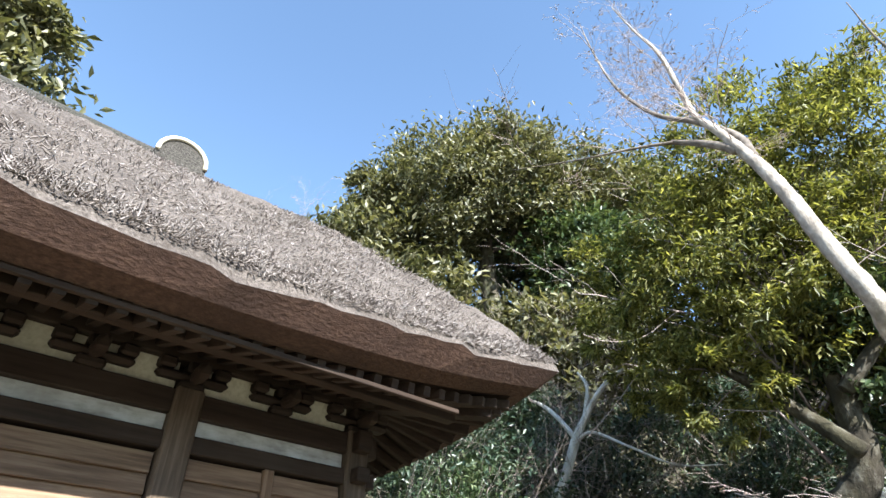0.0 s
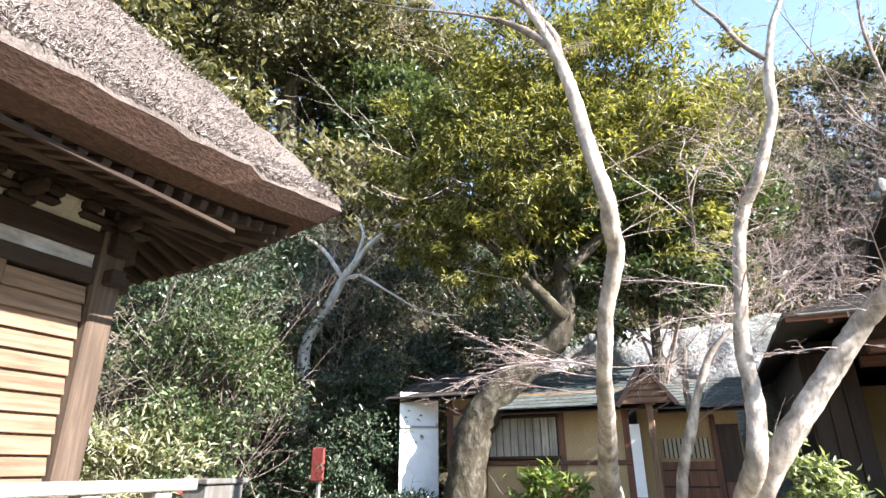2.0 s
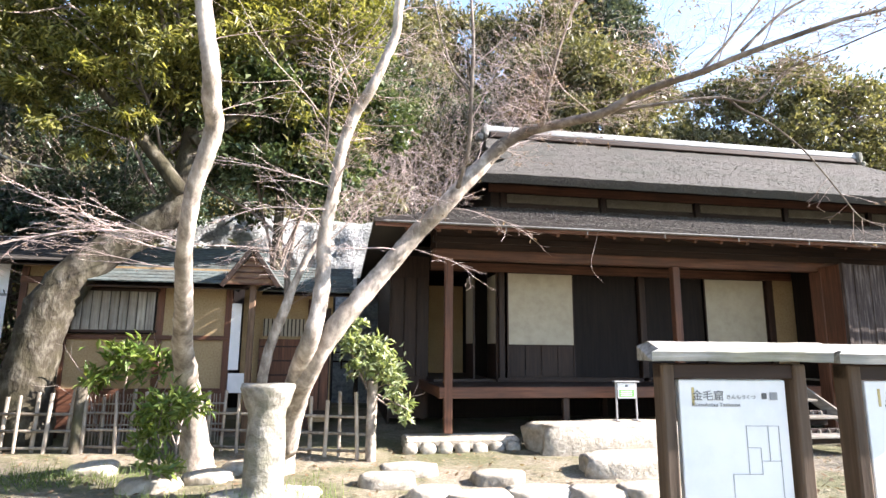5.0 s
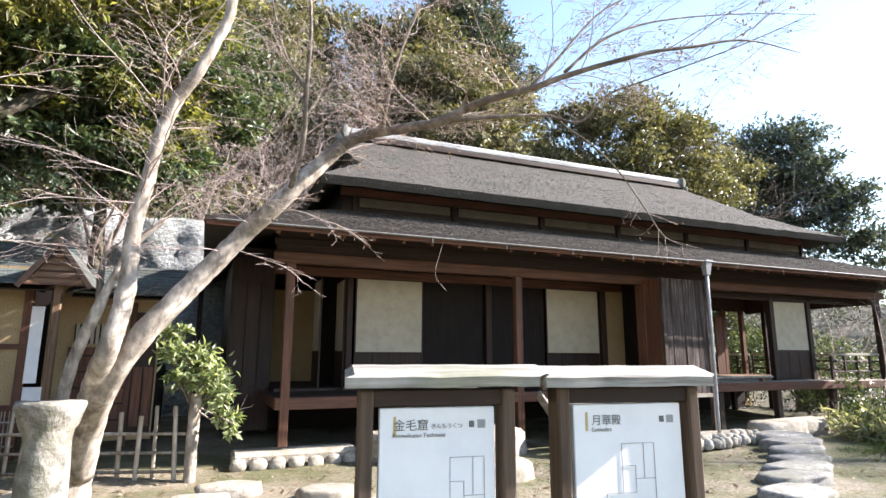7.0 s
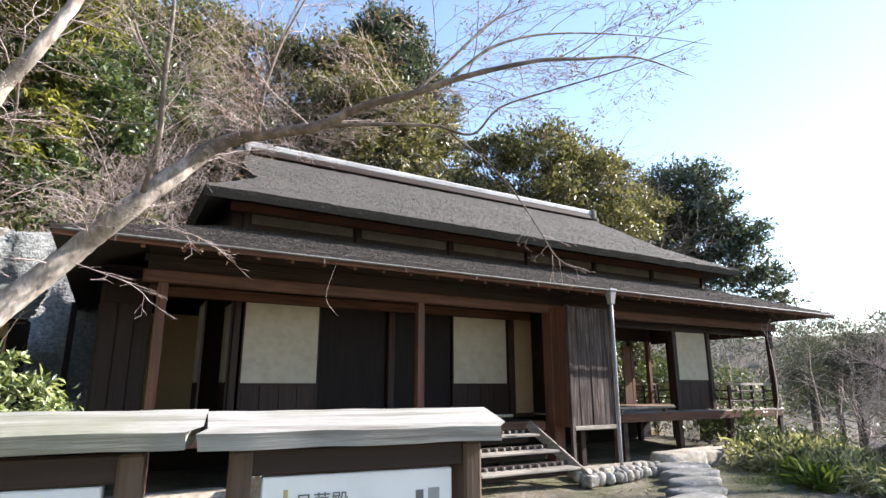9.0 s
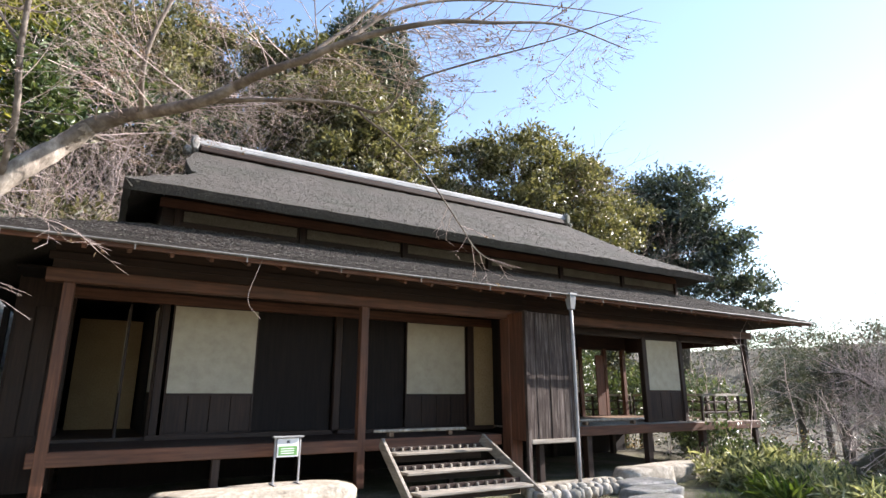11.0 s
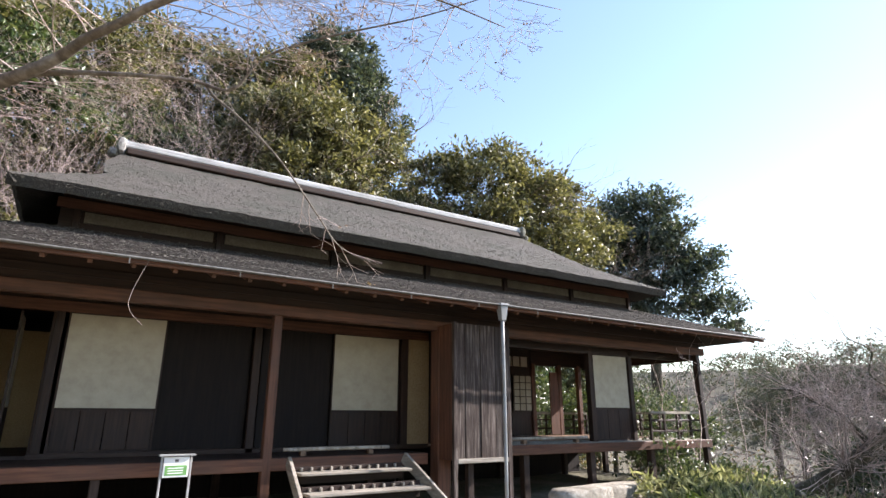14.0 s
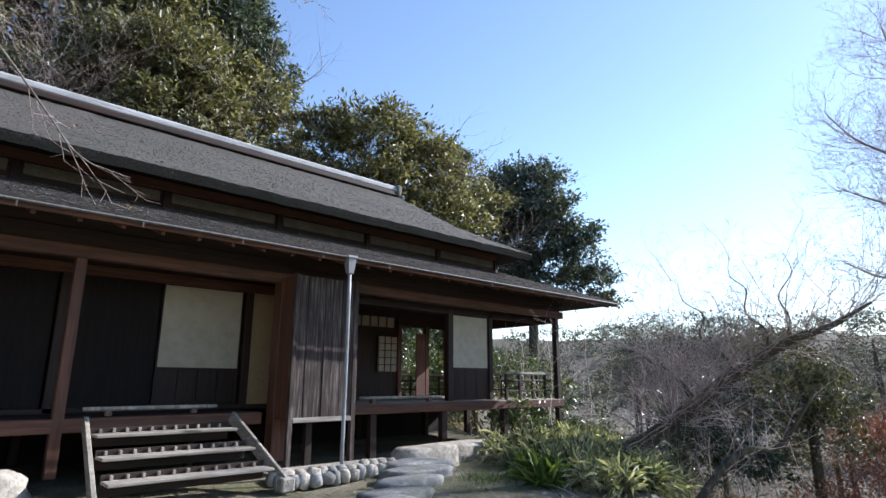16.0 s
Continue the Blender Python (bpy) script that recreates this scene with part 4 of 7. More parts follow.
for y in (CY, -7.36, -9.6, CY2):
    hpost(WX, y)
for y in (CY, CY2):
    hpost(-7.6, y)
    hpost(WX2, y)
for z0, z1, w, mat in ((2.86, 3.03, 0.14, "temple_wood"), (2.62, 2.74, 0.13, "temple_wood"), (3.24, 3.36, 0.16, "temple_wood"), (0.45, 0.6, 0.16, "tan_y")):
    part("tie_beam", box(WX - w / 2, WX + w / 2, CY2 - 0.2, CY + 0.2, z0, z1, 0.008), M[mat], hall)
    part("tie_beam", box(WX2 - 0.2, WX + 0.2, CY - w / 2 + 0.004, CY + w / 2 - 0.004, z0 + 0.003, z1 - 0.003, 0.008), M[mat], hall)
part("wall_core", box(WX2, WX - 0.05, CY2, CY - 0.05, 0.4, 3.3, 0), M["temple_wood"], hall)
bays = ((-7.26, -6.03), (-9.5, -7.46), (-11.0, -9.7))
for a, b in bays:
    part("white_strip", box(WX - 0.06, WX + 0.01, a, b, 2.74, 2.86, 0), M["whitewash"], hall, "flaking whitewashed strip")
    part("cream_strip", box(WX - 0.06, WX + 0.012, a, b, 3.03, 3.24, 0), M["cream"], hall, "cream plaster strip between brackets")


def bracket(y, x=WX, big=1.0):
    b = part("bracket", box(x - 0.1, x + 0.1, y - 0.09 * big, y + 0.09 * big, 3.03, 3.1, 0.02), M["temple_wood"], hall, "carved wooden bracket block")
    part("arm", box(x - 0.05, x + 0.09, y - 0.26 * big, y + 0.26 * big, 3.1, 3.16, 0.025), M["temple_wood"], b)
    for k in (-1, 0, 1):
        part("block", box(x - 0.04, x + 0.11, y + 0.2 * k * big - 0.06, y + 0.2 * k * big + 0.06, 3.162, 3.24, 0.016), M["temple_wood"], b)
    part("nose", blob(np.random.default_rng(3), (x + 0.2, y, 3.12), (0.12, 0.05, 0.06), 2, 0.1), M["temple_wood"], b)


for y in (-6.65, -7.36, -8.02, -8.7, -9.6, -10.3):
    bracket(y)
bracket(CY, WX, 1.15)

# louvred plank shutters
for a, b in ((-6.62, -6.04), (-7.25, -6.7), (-8.4, -7.47), (-9.5, -8.46)):
    sh = part("shutter", box(WX - 0.02, WX + 0.015, a, b, 0.62, 2.6, 0), M["tan_y"], hall, "cedar plank shutter with lapped boards")
    for k in range(15):
        z = 0.64 + k * 0.13
        bm = box(WX + 0.02, WX + 0.034, a + 0.004, b - 0.004, z, z + 0.14, 0.003, Matrix.Rotation(-0.24, 4, "Y"))
        part("board", bm, M["tan_y"], sh)
for y in (-6.66, -8.43):
    part("stile", box(WX + 0.0, WX + 0.06, y - 0.04, y + 0.04, 0.6, 2.62, 0.006), M["tan_z"], hall)


def eave_lift(u):
    return 0.26 * abs(u) ** 2.6


def eave_lines(t, lip):
    """Points round the eave of the hall; lip: inner offset and height of the line."""
    off, z = lip
    x0, x1, y0, y1 = EX - off, EX2 + off, EY - off, EY2 + off
    pts = []
    n = 44
    for (ax, ay), (bx, by) in (((x0, y1), (x0, y0)), ((x0, y0), (x1, y0)), ((x1, y0), (x1, y1)), ((x1, y1), (x0, y1))):
        for k in range(n):
            s = k / n
            pts.append((ax + (bx - ax) * s, ay + (by - ay) * s, z + eave_lift(2 * s - 1) * t))
    return pts


RX, RY0, RY1, RZ = -7.6, -7.5, -9.6, 5.98
bm = bmesh.new()
lines = [eave_lines(1, (0.3, 3.01)), eave_lines(1, (0.14, 3.07)), eave_lines(1, (0.0, 3.2)), eave_lines(1, (0.03, 3.29))]
steps = 34
ridge_pts = eave_lines(0, (0, 0))
n = len(ridge_pts)
target = [(RX, min(max(p[1], RY1), RY0), RZ) for p in ridge_pts]
for k in range(1, steps + 1):
    s = k / steps
    row = []
    for p, q in zip(lines[3], target):
        z = p[2] + (q[2] - p[2]) * (s + 0.1 * s * (s - 1)) + 0.3 * math.sin(math.pi * s)
        row.append((p[0] + (q[0] - p[0]) * s, p[1] + (q[1] - p[1]) * s, z))
    lines.append(row)
rings = []
for li, row in enumerate(lines):
    ring = []
    for p in row:
        v = Vector(p)
        if 2 <= li < len(lines) - 1:
            k = noise.fractal(v * 2.6, 1.0, 2.0, 5) * 0.07 + noise.noise(v * 11) * 0.025
            v = v + Vector((0.5 * k, 0.3 * k, 0.8 * k))
        ring.append(bm.verts.new(v))
    rings.append(ring)
lip_edge = [v.co.copy() for v in rings[2]]
for a, b in zip(rings[2:], rings[3:]):
    for k in range(n):
        bm.faces.new((a[k], a[(k + 1) % n], b[(k + 1) % n], b[k]))
part("thatch", bm, M["thatch"], hall, "thick grey sunlit reed thatch")
bm = bmesh.new()
rows = [[bm.verts.new(Vector(p)) for p in row] for row in lines[:2]] + [[bm.verts.new(c) for c in lip_edge]]
for a, b in zip(rows, rows[1:]):
    for k in range(n):
        bm.faces.new((a[k], a[(k + 1) % n], b[(k + 1) % n], b[k]))
part("eave_face", bm, M["fascia"], hall, "brown trimmed underside of the thatch")
# soffit of the eave and its rafters
bm = bmesh.new()
outer, inner = eave_lines(1, (0.29, 3.02)), []
for p in outer:
    inner.append((min(max(p[0], WX2), WX), min(max(p[1], CY2), CY), 3.4))
o, q = [bm.verts.new(p) for p in outer], [bm.verts.new(p) for p in inner]
for k in range(n):
    try:
        bm.faces.new((o[k], q[k], q[(k + 1) % n], o[(k + 1) % n]))
    except ValueError:
        pass
bmesh.ops.remove_doubles(bm, verts=bm.verts[:], dist=0.001)
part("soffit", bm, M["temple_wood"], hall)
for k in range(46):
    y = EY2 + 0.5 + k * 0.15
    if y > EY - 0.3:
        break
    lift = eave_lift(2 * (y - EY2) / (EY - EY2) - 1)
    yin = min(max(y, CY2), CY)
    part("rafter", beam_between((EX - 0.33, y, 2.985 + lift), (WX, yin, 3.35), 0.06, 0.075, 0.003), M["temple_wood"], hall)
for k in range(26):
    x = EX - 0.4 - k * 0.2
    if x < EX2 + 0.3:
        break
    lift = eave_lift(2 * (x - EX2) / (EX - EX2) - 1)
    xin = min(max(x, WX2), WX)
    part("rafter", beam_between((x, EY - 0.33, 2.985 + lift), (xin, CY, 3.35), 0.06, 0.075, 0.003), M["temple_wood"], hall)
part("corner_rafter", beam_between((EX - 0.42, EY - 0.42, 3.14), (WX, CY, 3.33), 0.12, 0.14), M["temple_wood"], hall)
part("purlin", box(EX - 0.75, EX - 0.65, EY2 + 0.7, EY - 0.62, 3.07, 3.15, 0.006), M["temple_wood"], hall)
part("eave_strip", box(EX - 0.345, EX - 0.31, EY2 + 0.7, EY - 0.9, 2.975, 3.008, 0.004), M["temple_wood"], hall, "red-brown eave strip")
# straw ends over the slope and the lip
rng = np.random.default_rng(17)
segs = []
for _ in range(30000):
    if rng.random() < 0.3:
        s = rng.uniform(0.0, 0.06)
    else:
        s = rng.uniform(0, 1) ** 1.3
    side = rng.random() < 0.72
    if side:
        u = rng.uniform(0, 1)
        e = np.array([EX, EY2 + (EY - EY2) * u, 3.29 + eave_lift(2 * u - 1)])
    else:
        u = rng.uniform(0, 1)
        e = np.array([EX + (EX2 - EX) * u, EY, 3.29 + eave_lift(2 * u - 1)])
    q = np.array([RX, min(max(e[1], RY1), RY0), RZ])
    z = e[2] + (q[2] - e[2]) * (s + 0.1 * s * (s - 1)) + 0.3 * math.sin(math.pi * s)
    p = e + (q - e) * s
    p[2] = z
    out = np.array([0.75, 0.15, 0.1]) if side else np.array([0.1, 0.75, 0.1])
    d = out + rng.normal(0, 0.6, 3) - [0, 0, 0.1]
    d *= rng.uniform(0.015, 0.045) / np.linalg.norm(d)
    r = rng.uniform(0.003, 0.007)
    segs.append((*p, *(p + d), r, r * 0.8))
st_ob = link_mesh("straw_fringe", sticks_mesh("straw_fringe", segs), M["straw"], hall, "ragged straw ends")
tagged(st_ob, kind="stuff")
# rounded ridge cover
bm = bmesh.new()
bmesh.ops.create_cone(bm, segments=16, radius1=0.12, radius2=0.12, depth=2.1, cap_ends=True, matrix=Matrix.Translation((RX, -8.55, RZ + 0.02)) @ Matrix.Rotation(math.pi / 2, 4, "X"))
rc = part("ridge_cover", bm, M["bark_roof"], hall, "rounded bark ridge cover")
for y in (-7.78,):
    bm = bmesh.new()
    bmesh.ops.create_cone(bm, segments=24, radius1=0.27, radius2=0.27, depth=0.7, cap_ends=True, matrix=Matrix.Translation((RX + 0.1, y, RZ - 0.19)) @ Matrix.Rotation(math.pi / 2, 4, "Y"))
    sd = part("ridge_saddle", bm, M["bark_roof"], rc, "dark arched ridge saddle")
    arc = [(RX + 0.46, y + 0.25 * math.cos(a), RZ - 0.19 + 0.25 * math.sin(a), 0.025) for a in np.linspace(-0.1, math.pi + 0.1, 9)]
    tube("rim", arc, M["cream"], sd, 8, 4, 1, 0.02, "pale rim")
# veranda of the hall and its handrail
part("veranda", box(-6.4, -5.3, CY2 - 0.4, -5.3, 0.36, 0.45, 0.008), M["tan_y"], hall, "sun-bleached plank veranda")
for y in (-5.45, -7.4, -9.4):
    part("veranda_post", box(-5.5, -5.36, y - 0.07, y + 0.07, -0.25, 0.36, 0.008), M["tan_z"], hall)
hr = part("handrail", box(-5.49, -5.33, -10.6, -5.62, 1.2, 1.27, 0.008), M["dirty"], hall, "sun-bleached wide plank handrail")
part("lower_rail", box(-5.45, -5.37, -10.6, -5.72, 1.0, 1.06, 0.006), M["dirty"], hr)
part("lower_rail", box(-5.45, -5.37, -10.6, -5.72, 0.62, 0.68, 0.006), M["dirty"], hr)
for k in range(10):
    y = -5.86 - k * 0.48
    part("rail_post", box(-5.47, -5.35, y - 0.06, y + 0.06, 0.45, 1.2, 0.006), M["dirty"], hr)

# grey box and red post beside the hall
pf = part("stone_platform", box(-11.0, -7.3, -3.5, -1.9, -0.3, 0.2, 0.04), M["stone"])
tagged(pf, "low pale stone platform beside the hall", "platform")
gb = thing("utility_box", (-8.1, -3.0, 0.2), "grey weathered cabinet with a small red lamp", "utility box")
part("body", box(-8.6, -7.6, -3.3, -2.7, 0.2, 1.17, 0.02), M["box_paint"], gb)
part("lid", box(-8.64, -7.56, -3.34, -2.66, 1.17, 1.23, 0.01), M["box_paint"], gb)
part("lamp", blob(np.random.default_rng(8), (-8.0, -3.33, 1.1), (0.05, 0.04, 0.05), 2, 0.02), M["red"], gb, "small red lamp")
rp = thing("hydrant_post", (-8.4, -0.05, -0.2), "faded red hydrant sign post among the shrubs", "hydrant sign")
part("pole", box(-8.43, -8.37, -0.06, 0.0, -0.25, 1.2, 0.008), M["stone_grey"], rp)
part("plate", box(-8.53, -8.27, -0.11, -0.06, 1.13, 1.68, 0.02), M["red"], rp)

# ---- the tea house ----
tea = thing("tea_house", (-4.3, 2.4, -0.1), "small rustic tea house with ochre clay walls and shingled lean-to roofs", "tea house")
TY = 1.0
part("clay_wall", box(-6.45, -3.4, TY, TY + 0.1, 0.0, 2.5, 0), M["plaster"], tea, "ochre clay wall")
part("side_wall", box(-6.45, -6.35, TY + 0.1, 4.4, 0.0, 2.6, 0), M["plaster"], tea)
part("back_wall", box(-6.35, -1.85, 4.3, 4.4, 0.0, 2.6, 0), M["void"], tea)
part("entry_wall", box(-3.3, -1.78, 1.75, 1.85, 0.0, 2.4, 0), M["plaster"], tea)
part("side_wall", box(-1.85, -1.78, 1.85, 4.3, 0.0, 2.4, 0), M["void"], tea)
for x in (-6.4, -5.78, -4.42, -3.4):
    part("post", box(x - 0.05, x + 0.05, TY - 0.03, TY + 0.07, -0.1, 2.45, 0.006), M["brown_z"], tea)
part("post", box(-3.02, -2.93, 0.5, 0.59, -0.15, 2.2, 0.006), M["tan_z"], tea, "bark-stripped porch post")
part("post", box(-2.2, -2.12, 1.7, 1.78, -0.1, 2.1, 0.006), M["brown_z"], tea)
part("wall_beam", box(-6.45, -3.35, TY - 0.05, TY, 2.2, 2.3, 0.006), M["brown_x"], tea)
part("wall_beam", box(-6.45, -3.35, TY - 0.04, TY, 1.36, 1.43, 0.006), M["brown_x"], tea)
part("base_board", box(-6.4, -3.45, TY - 0.03, TY, 0.0, 0.62, 0.004), M["brown_x"], tea)
win = part("slat_window", box(-5.7, -4.48, TY - 0.05, TY - 0.02, 1.44, 2.16, 0), M["void"], tea, "window closed with pale upright slats")
for k in range(9):
    x = -5.66 + k * 0.131
    part("slat", box(x, x + 0.117, TY - 0.075, TY - 0.052, 1.5, 2.1, 0.004), M["grey_z"], win)
for z in (1.46, 2.1):
    part("frame", box(-5.74, -4.44, TY - 0.08, TY - 0.05, z, z + 0.045, 0.004), M["dark_x"], win)
dr = part("entry_door", box(-2.12, -1.8, 1.7, 1.74, 0.1, 1.95, 0), M["dark_z"], tea, "brown boarded door with papered lattice")
for k in range(2):
    part("panel", box(-2.1 + k * 0.15, -1.97 + k * 0.15, 1.67, 1.7, 0.2, 1.1, 0.004), M["brown_z"], dr)
lt = part("lattice", box(-2.95, -2.25, 1.7, 1.74, 1.45, 1.75, 0), M["paper"], dr)
for k in range(11):
    part("bar", box(-2.94 + k * 0.066, -2.92 + k * 0.066, 1.68, 1.7, 1.45, 1.75, 0.002), M["dark_z"], lt)
part("panel", box(-3.0, -2.2, 1.69, 1.74, 0.1, 1.4, 0.004), M["brown_z"], tea, "red-brown boarded panel")
for k in range(5):
    part("batten", box(-3.0, -2.2, 1.675, 1.69, 0.3 + k * 0.24, 0.325 + k * 0.24, 0.003), M["dark_x"], tea)
part("white_door", box(-3.38, -3.2, 0.98, 1.0, 0.9, 1.95, 0.003), M["white"], tea, "white papered panel")
part("white_door", box(-3.34, -3.08, 0.97, 0.99, 0.55, 0.85, 0.003), M["white"], tea, "white papered panel")


def plank_roof(name, x0, x1, eave, ridge, n, mat, parent, label=""):
    """A lean-to slope in lapped courses; eave and ridge are y, z."""
    r = None
    (ya, za), (yb, zb) = eave, ridge
    rng = np.random.default_rng(int(abs(x0 * 100)))
    tilt = math.atan2(zb - za, yb - ya) - 0.06
    for k in range(n):
        s = (k + 0.5) / n
        y, z = ya + (yb - ya) * s, za + (zb - za) * s
        w = math.hypot(yb - ya, zb - za) / n * 1.25
        bm = box(x0 + rng.uniform(-0.02, 0.02), x1 + rng.uniform(-0.02, 0.02), y - w / 2, y + w / 2, z - 0.012, z + 0.012, 0.003, Matrix.Rotation(tilt, 4, "X"))
        if r is None:
            r = part(name, bm, M[mat], parent, label)
        else:
            part("course", bm, M[mat], r)
    return r


plank_roof("front_roof", -5.7, -3.0, (0.5, 2.22), (2.2, 3.02), 12, "copper", tea, "patinated shingle slope over the clay wall")
plank_roof("side_roof", -7.5, -5.2, (0.55, 2.5), (2.4, 3.15), 9, "shingle", tea, "dark shingle slope at the side")
plank_roof("entry_roof", -2.95, -1.45, (0.9, 2.16), (2.4, 2.75), 9, "copper", tea, "patinated shingle slope over the entry")
part("under_board", beam_between((-4.35, 0.55, 2.14), (-4.35, 2.2, 2.9), 2.6, 0.02, 0), M["dark_y"], tea)
part("under_board", beam_between((-6.35, 0.6, 2.44), (-6.35, 2.4, 3.08), 2.2, 0.02, 0), M["dark_y"], tea)
part("under_board", beam_between((-2.2, 0.95, 2.1), (-2.2, 2.4, 2.68), 1.4, 0.02, 0), M["dark_y"], tea)
# porch gable
for sx in (-1, 1):
    xe = -2.99 + sx * 0.42
    for k in range(5):
        s = (k + 0.5) / 5
        x, z = xe + (-2.99 - xe) * s, 2.2 + 0.55 * s
        part("gable_shingle", box(x - 0.065, x + 0.065, 0.35, 1.7, z - 0.012, z + 0.012, 0.003, Matrix.Rotation(-sx * -0.92, 4, "Y")), M["copper"], tea)
    part("barge_board", beam_between((xe, 0.33, 2.16), (-2.99, 0.33, 2.77), 0.03, 0.07), M["dark_x"], tea)
g = bmesh.new()
t = [g.verts.new(p) for p in ((-3.36, 0.42, 2.2), (-2.62, 0.42, 2.2), (-2.99, 0.42, 2.68))]
t2 = [g.verts.new((v.co.x, v.co.y + 0.03, v.co.z)) for v in t]
g.faces.new(t)
g.faces.new(t2[::-1])
part("gable_board", g, M["tan_x"], tea, "small shingled porch gable")
for k in range(5):
    part("gable_batten", box(-3.36 + 0.07 * k, -2.62 - 0.07 * k, 0.405, 0.418, 2.2 + k * 0.09, 2.22 + k * 0.09, 0.002), M["brown_x"], tea)
sheet = part("white_screen", box(-7.32, -6.6, 0.86, 0.9, -0.2, 2.62, 0.004, Matrix.Rotation(0.75, 4, "Z")), M["white"])
tagged(sheet, "plain white sheet fence beside the tea house", "fence")
part("rail", box(-7.29, -6.58, 0.823, 0.85, 2.0, 2.04, 0.004, Matrix.Rotation(0.75, 4, "Z")), M["metal"], sheet)
drain = tube("drain_pipe", [(-7.75, 2.15, 2.7, 0.1), (-7.25, 2.15, 3.0, 0.1)], M["white"], None, 10, 3, 1, 0.0)
tagged(drain, "white pipe end beside the tea house roof", "pipe")

# ---- bamboo fence ----
fence = thing("bamboo_fence", (-5.2, 0.4, -0.2), "low weathered bamboo lattice fence with rough posts", "fence")
LINE = [(-1.16, -0.62), (-3.4, -0.05), (-5.0, 0.1), (-6.6, 0.12), (-8.2, 0.3), (-10.4, 0.6)]
lx, ly = [p[0] for p in LINE][::-1], [p[1] for p in LINE][::-1]


def fence_y(x):
    return float(np.interp(x, lx, ly))


rng = np.random.default_rng(9)
for h in (0.08, 0.3, 0.52):
    for k in range(len(LINE) - 1):
        (xa, ya), (xb, yb) = LINE[k], LINE[k + 1]
        z = -0.2 + h + 0.02
        tube("rail", [(xa, ya, z, 0.02), ((xa + xb) / 2, (ya + yb) / 2, z + 0.01, 0.021), (xb, yb, z + 0.02, 0.019)], M["bamboo"], fence, 7, 3, k, 0.02)
pole = unit_mesh("bamboo_pole", (lambda b: (bmesh.ops.create_cone(b, segments=7, radius1=0.026, radius2=0.024, depth=1.0, cap_ends=True), b)[1])(bmesh.new()))
x = -1.35
k = 0
while x > -10.3:
    h = rng.uniform(0.8, 0.93)
    shared_piece("bamboo_pole", pole, M["bamboo"], fence, (x, fence_y(x) + (0.045 if k % 2 else -0.045), -0.24 + h / 2), (rng.normal(0, 0.025), rng.normal(0, 0.03), 0), (rng.uniform(0.8, 1.2), rng.uniform(0.8, 1.2), h))
    x -= rng.uniform(0.17, 0.235)
    k += 1
for x in (-1.16, -3.75, -5.05, -6.9, -8.9):
    tube("fence_post", [(x, fence_y(x) - 0.05, -0.3, 0.075), (x, fence_y(x) - 0.05, 0.3, 0.07), (x + 0.01, fence_y(x) - 0.05, 0.82 if x > -2 else 0.7, 0.068)], M["bark_pale"] if x > -2 else M["bark_dark"], fence, 9, 4, 5, 0.04)
inner = thing("brushwood_fence", (-4.4, 0.9, -0.15), "low fence of close-set twigs before the tea house", "fence")
bar = unit_mesh("brush_stick", (lambda b: (bmesh.ops.create_cone(b, segments=5, radius1=0.009, radius2=0.007, depth=1.0, cap_ends=True), b)[1])(bmesh.new()))
for k in range(44):
    shared_piece("stick", bar, M["bamboo"], inner, (-5.4 + k * 0.047, 0.72, 0.2), (rng.normal(0, 0.02), rng.normal(0, 0.02), 0), (1, 1, 0.72))
for z in (0.12, 0.42):
    tube("rail", [(-5.45, 0.7, z, 0.016), (-4.4, 0.7, z, 0.016), (-3.3, 0.7, z, 0.016)], M["bamboo"], inner, 6, 3, 1, 0.02)

# ---- stone pillar ----
pl = thing("stone_pillar", (-2.28, -2.6, -0.22), "pale weathered stone pillar with a flared broken top", "stone pillar")
prof = [(0.28, -0.26), (0.27, -0.14), (0.2, -0.1), (0.195, 0.0), (0.188, 0.3), (0.178, 0.58), (0.185, 0.66), (0.21, 0.7), (0.24, 0.8), (0.268, 0.87), (0.258, 0.9), (0.0, 0.905)]
bm = bmesh.new()
sides = 22
rings = []
for r, z in prof:
    ring = []
    for k in range(sides):
        a = 2 * math.pi * k / sides
        p = Vector((math.cos(a) * r, math.sin(a) * r, z))
        q = 1 + 0.06 * noise.noise(p * 5 + Vector((9, 2, 0))) + 0.03 * noise.noise(p * 14)
        ring.append(bm.verts.new((-2.28 + p.x * q, -2.6 + p.y * q, p.z + 0.02 * noise.noise(p * 7))))
    rings.append(ring)
for a, b in zip(rings, rings[1:]):
    for k in range(sides):
        bm.faces.new((a[k], a[(k + 1) % sides], b[(k + 1) % sides], b[k]))
part("shaft", bm, M["pillar"], pl, smooth=True)
for k, (x, y, s) in enumerate(((-2.55, -2.6, 0.17), (-1.98, -2.55, 0.2), (-3.0, -1.6, 0.2), (-3.5, -1.9, 0.24), (-2.7, -1.2, 0.18), (-4.4, -1.0, 0.22))):
    stone((x, y, -0.2), (s * 1.3, s, 0.12), 200 + k, "low mossy rock at the foot of the trees", "stone", 3, None, "garden_rock", "rock", "garden rocks")

# ---- information board ----
board = thing("information_board", (-0.39, -7.34, -0.26), "timber information board with two white panels under a broken lichen-covered cap", "sign board")
board.rotation_euler = (0, 0, radians(-8.6))
BT = Matrix.Translation((-0.39, -7.34, 0)) @ Matrix.Rotation(radians(-8.6), 4, "Z")


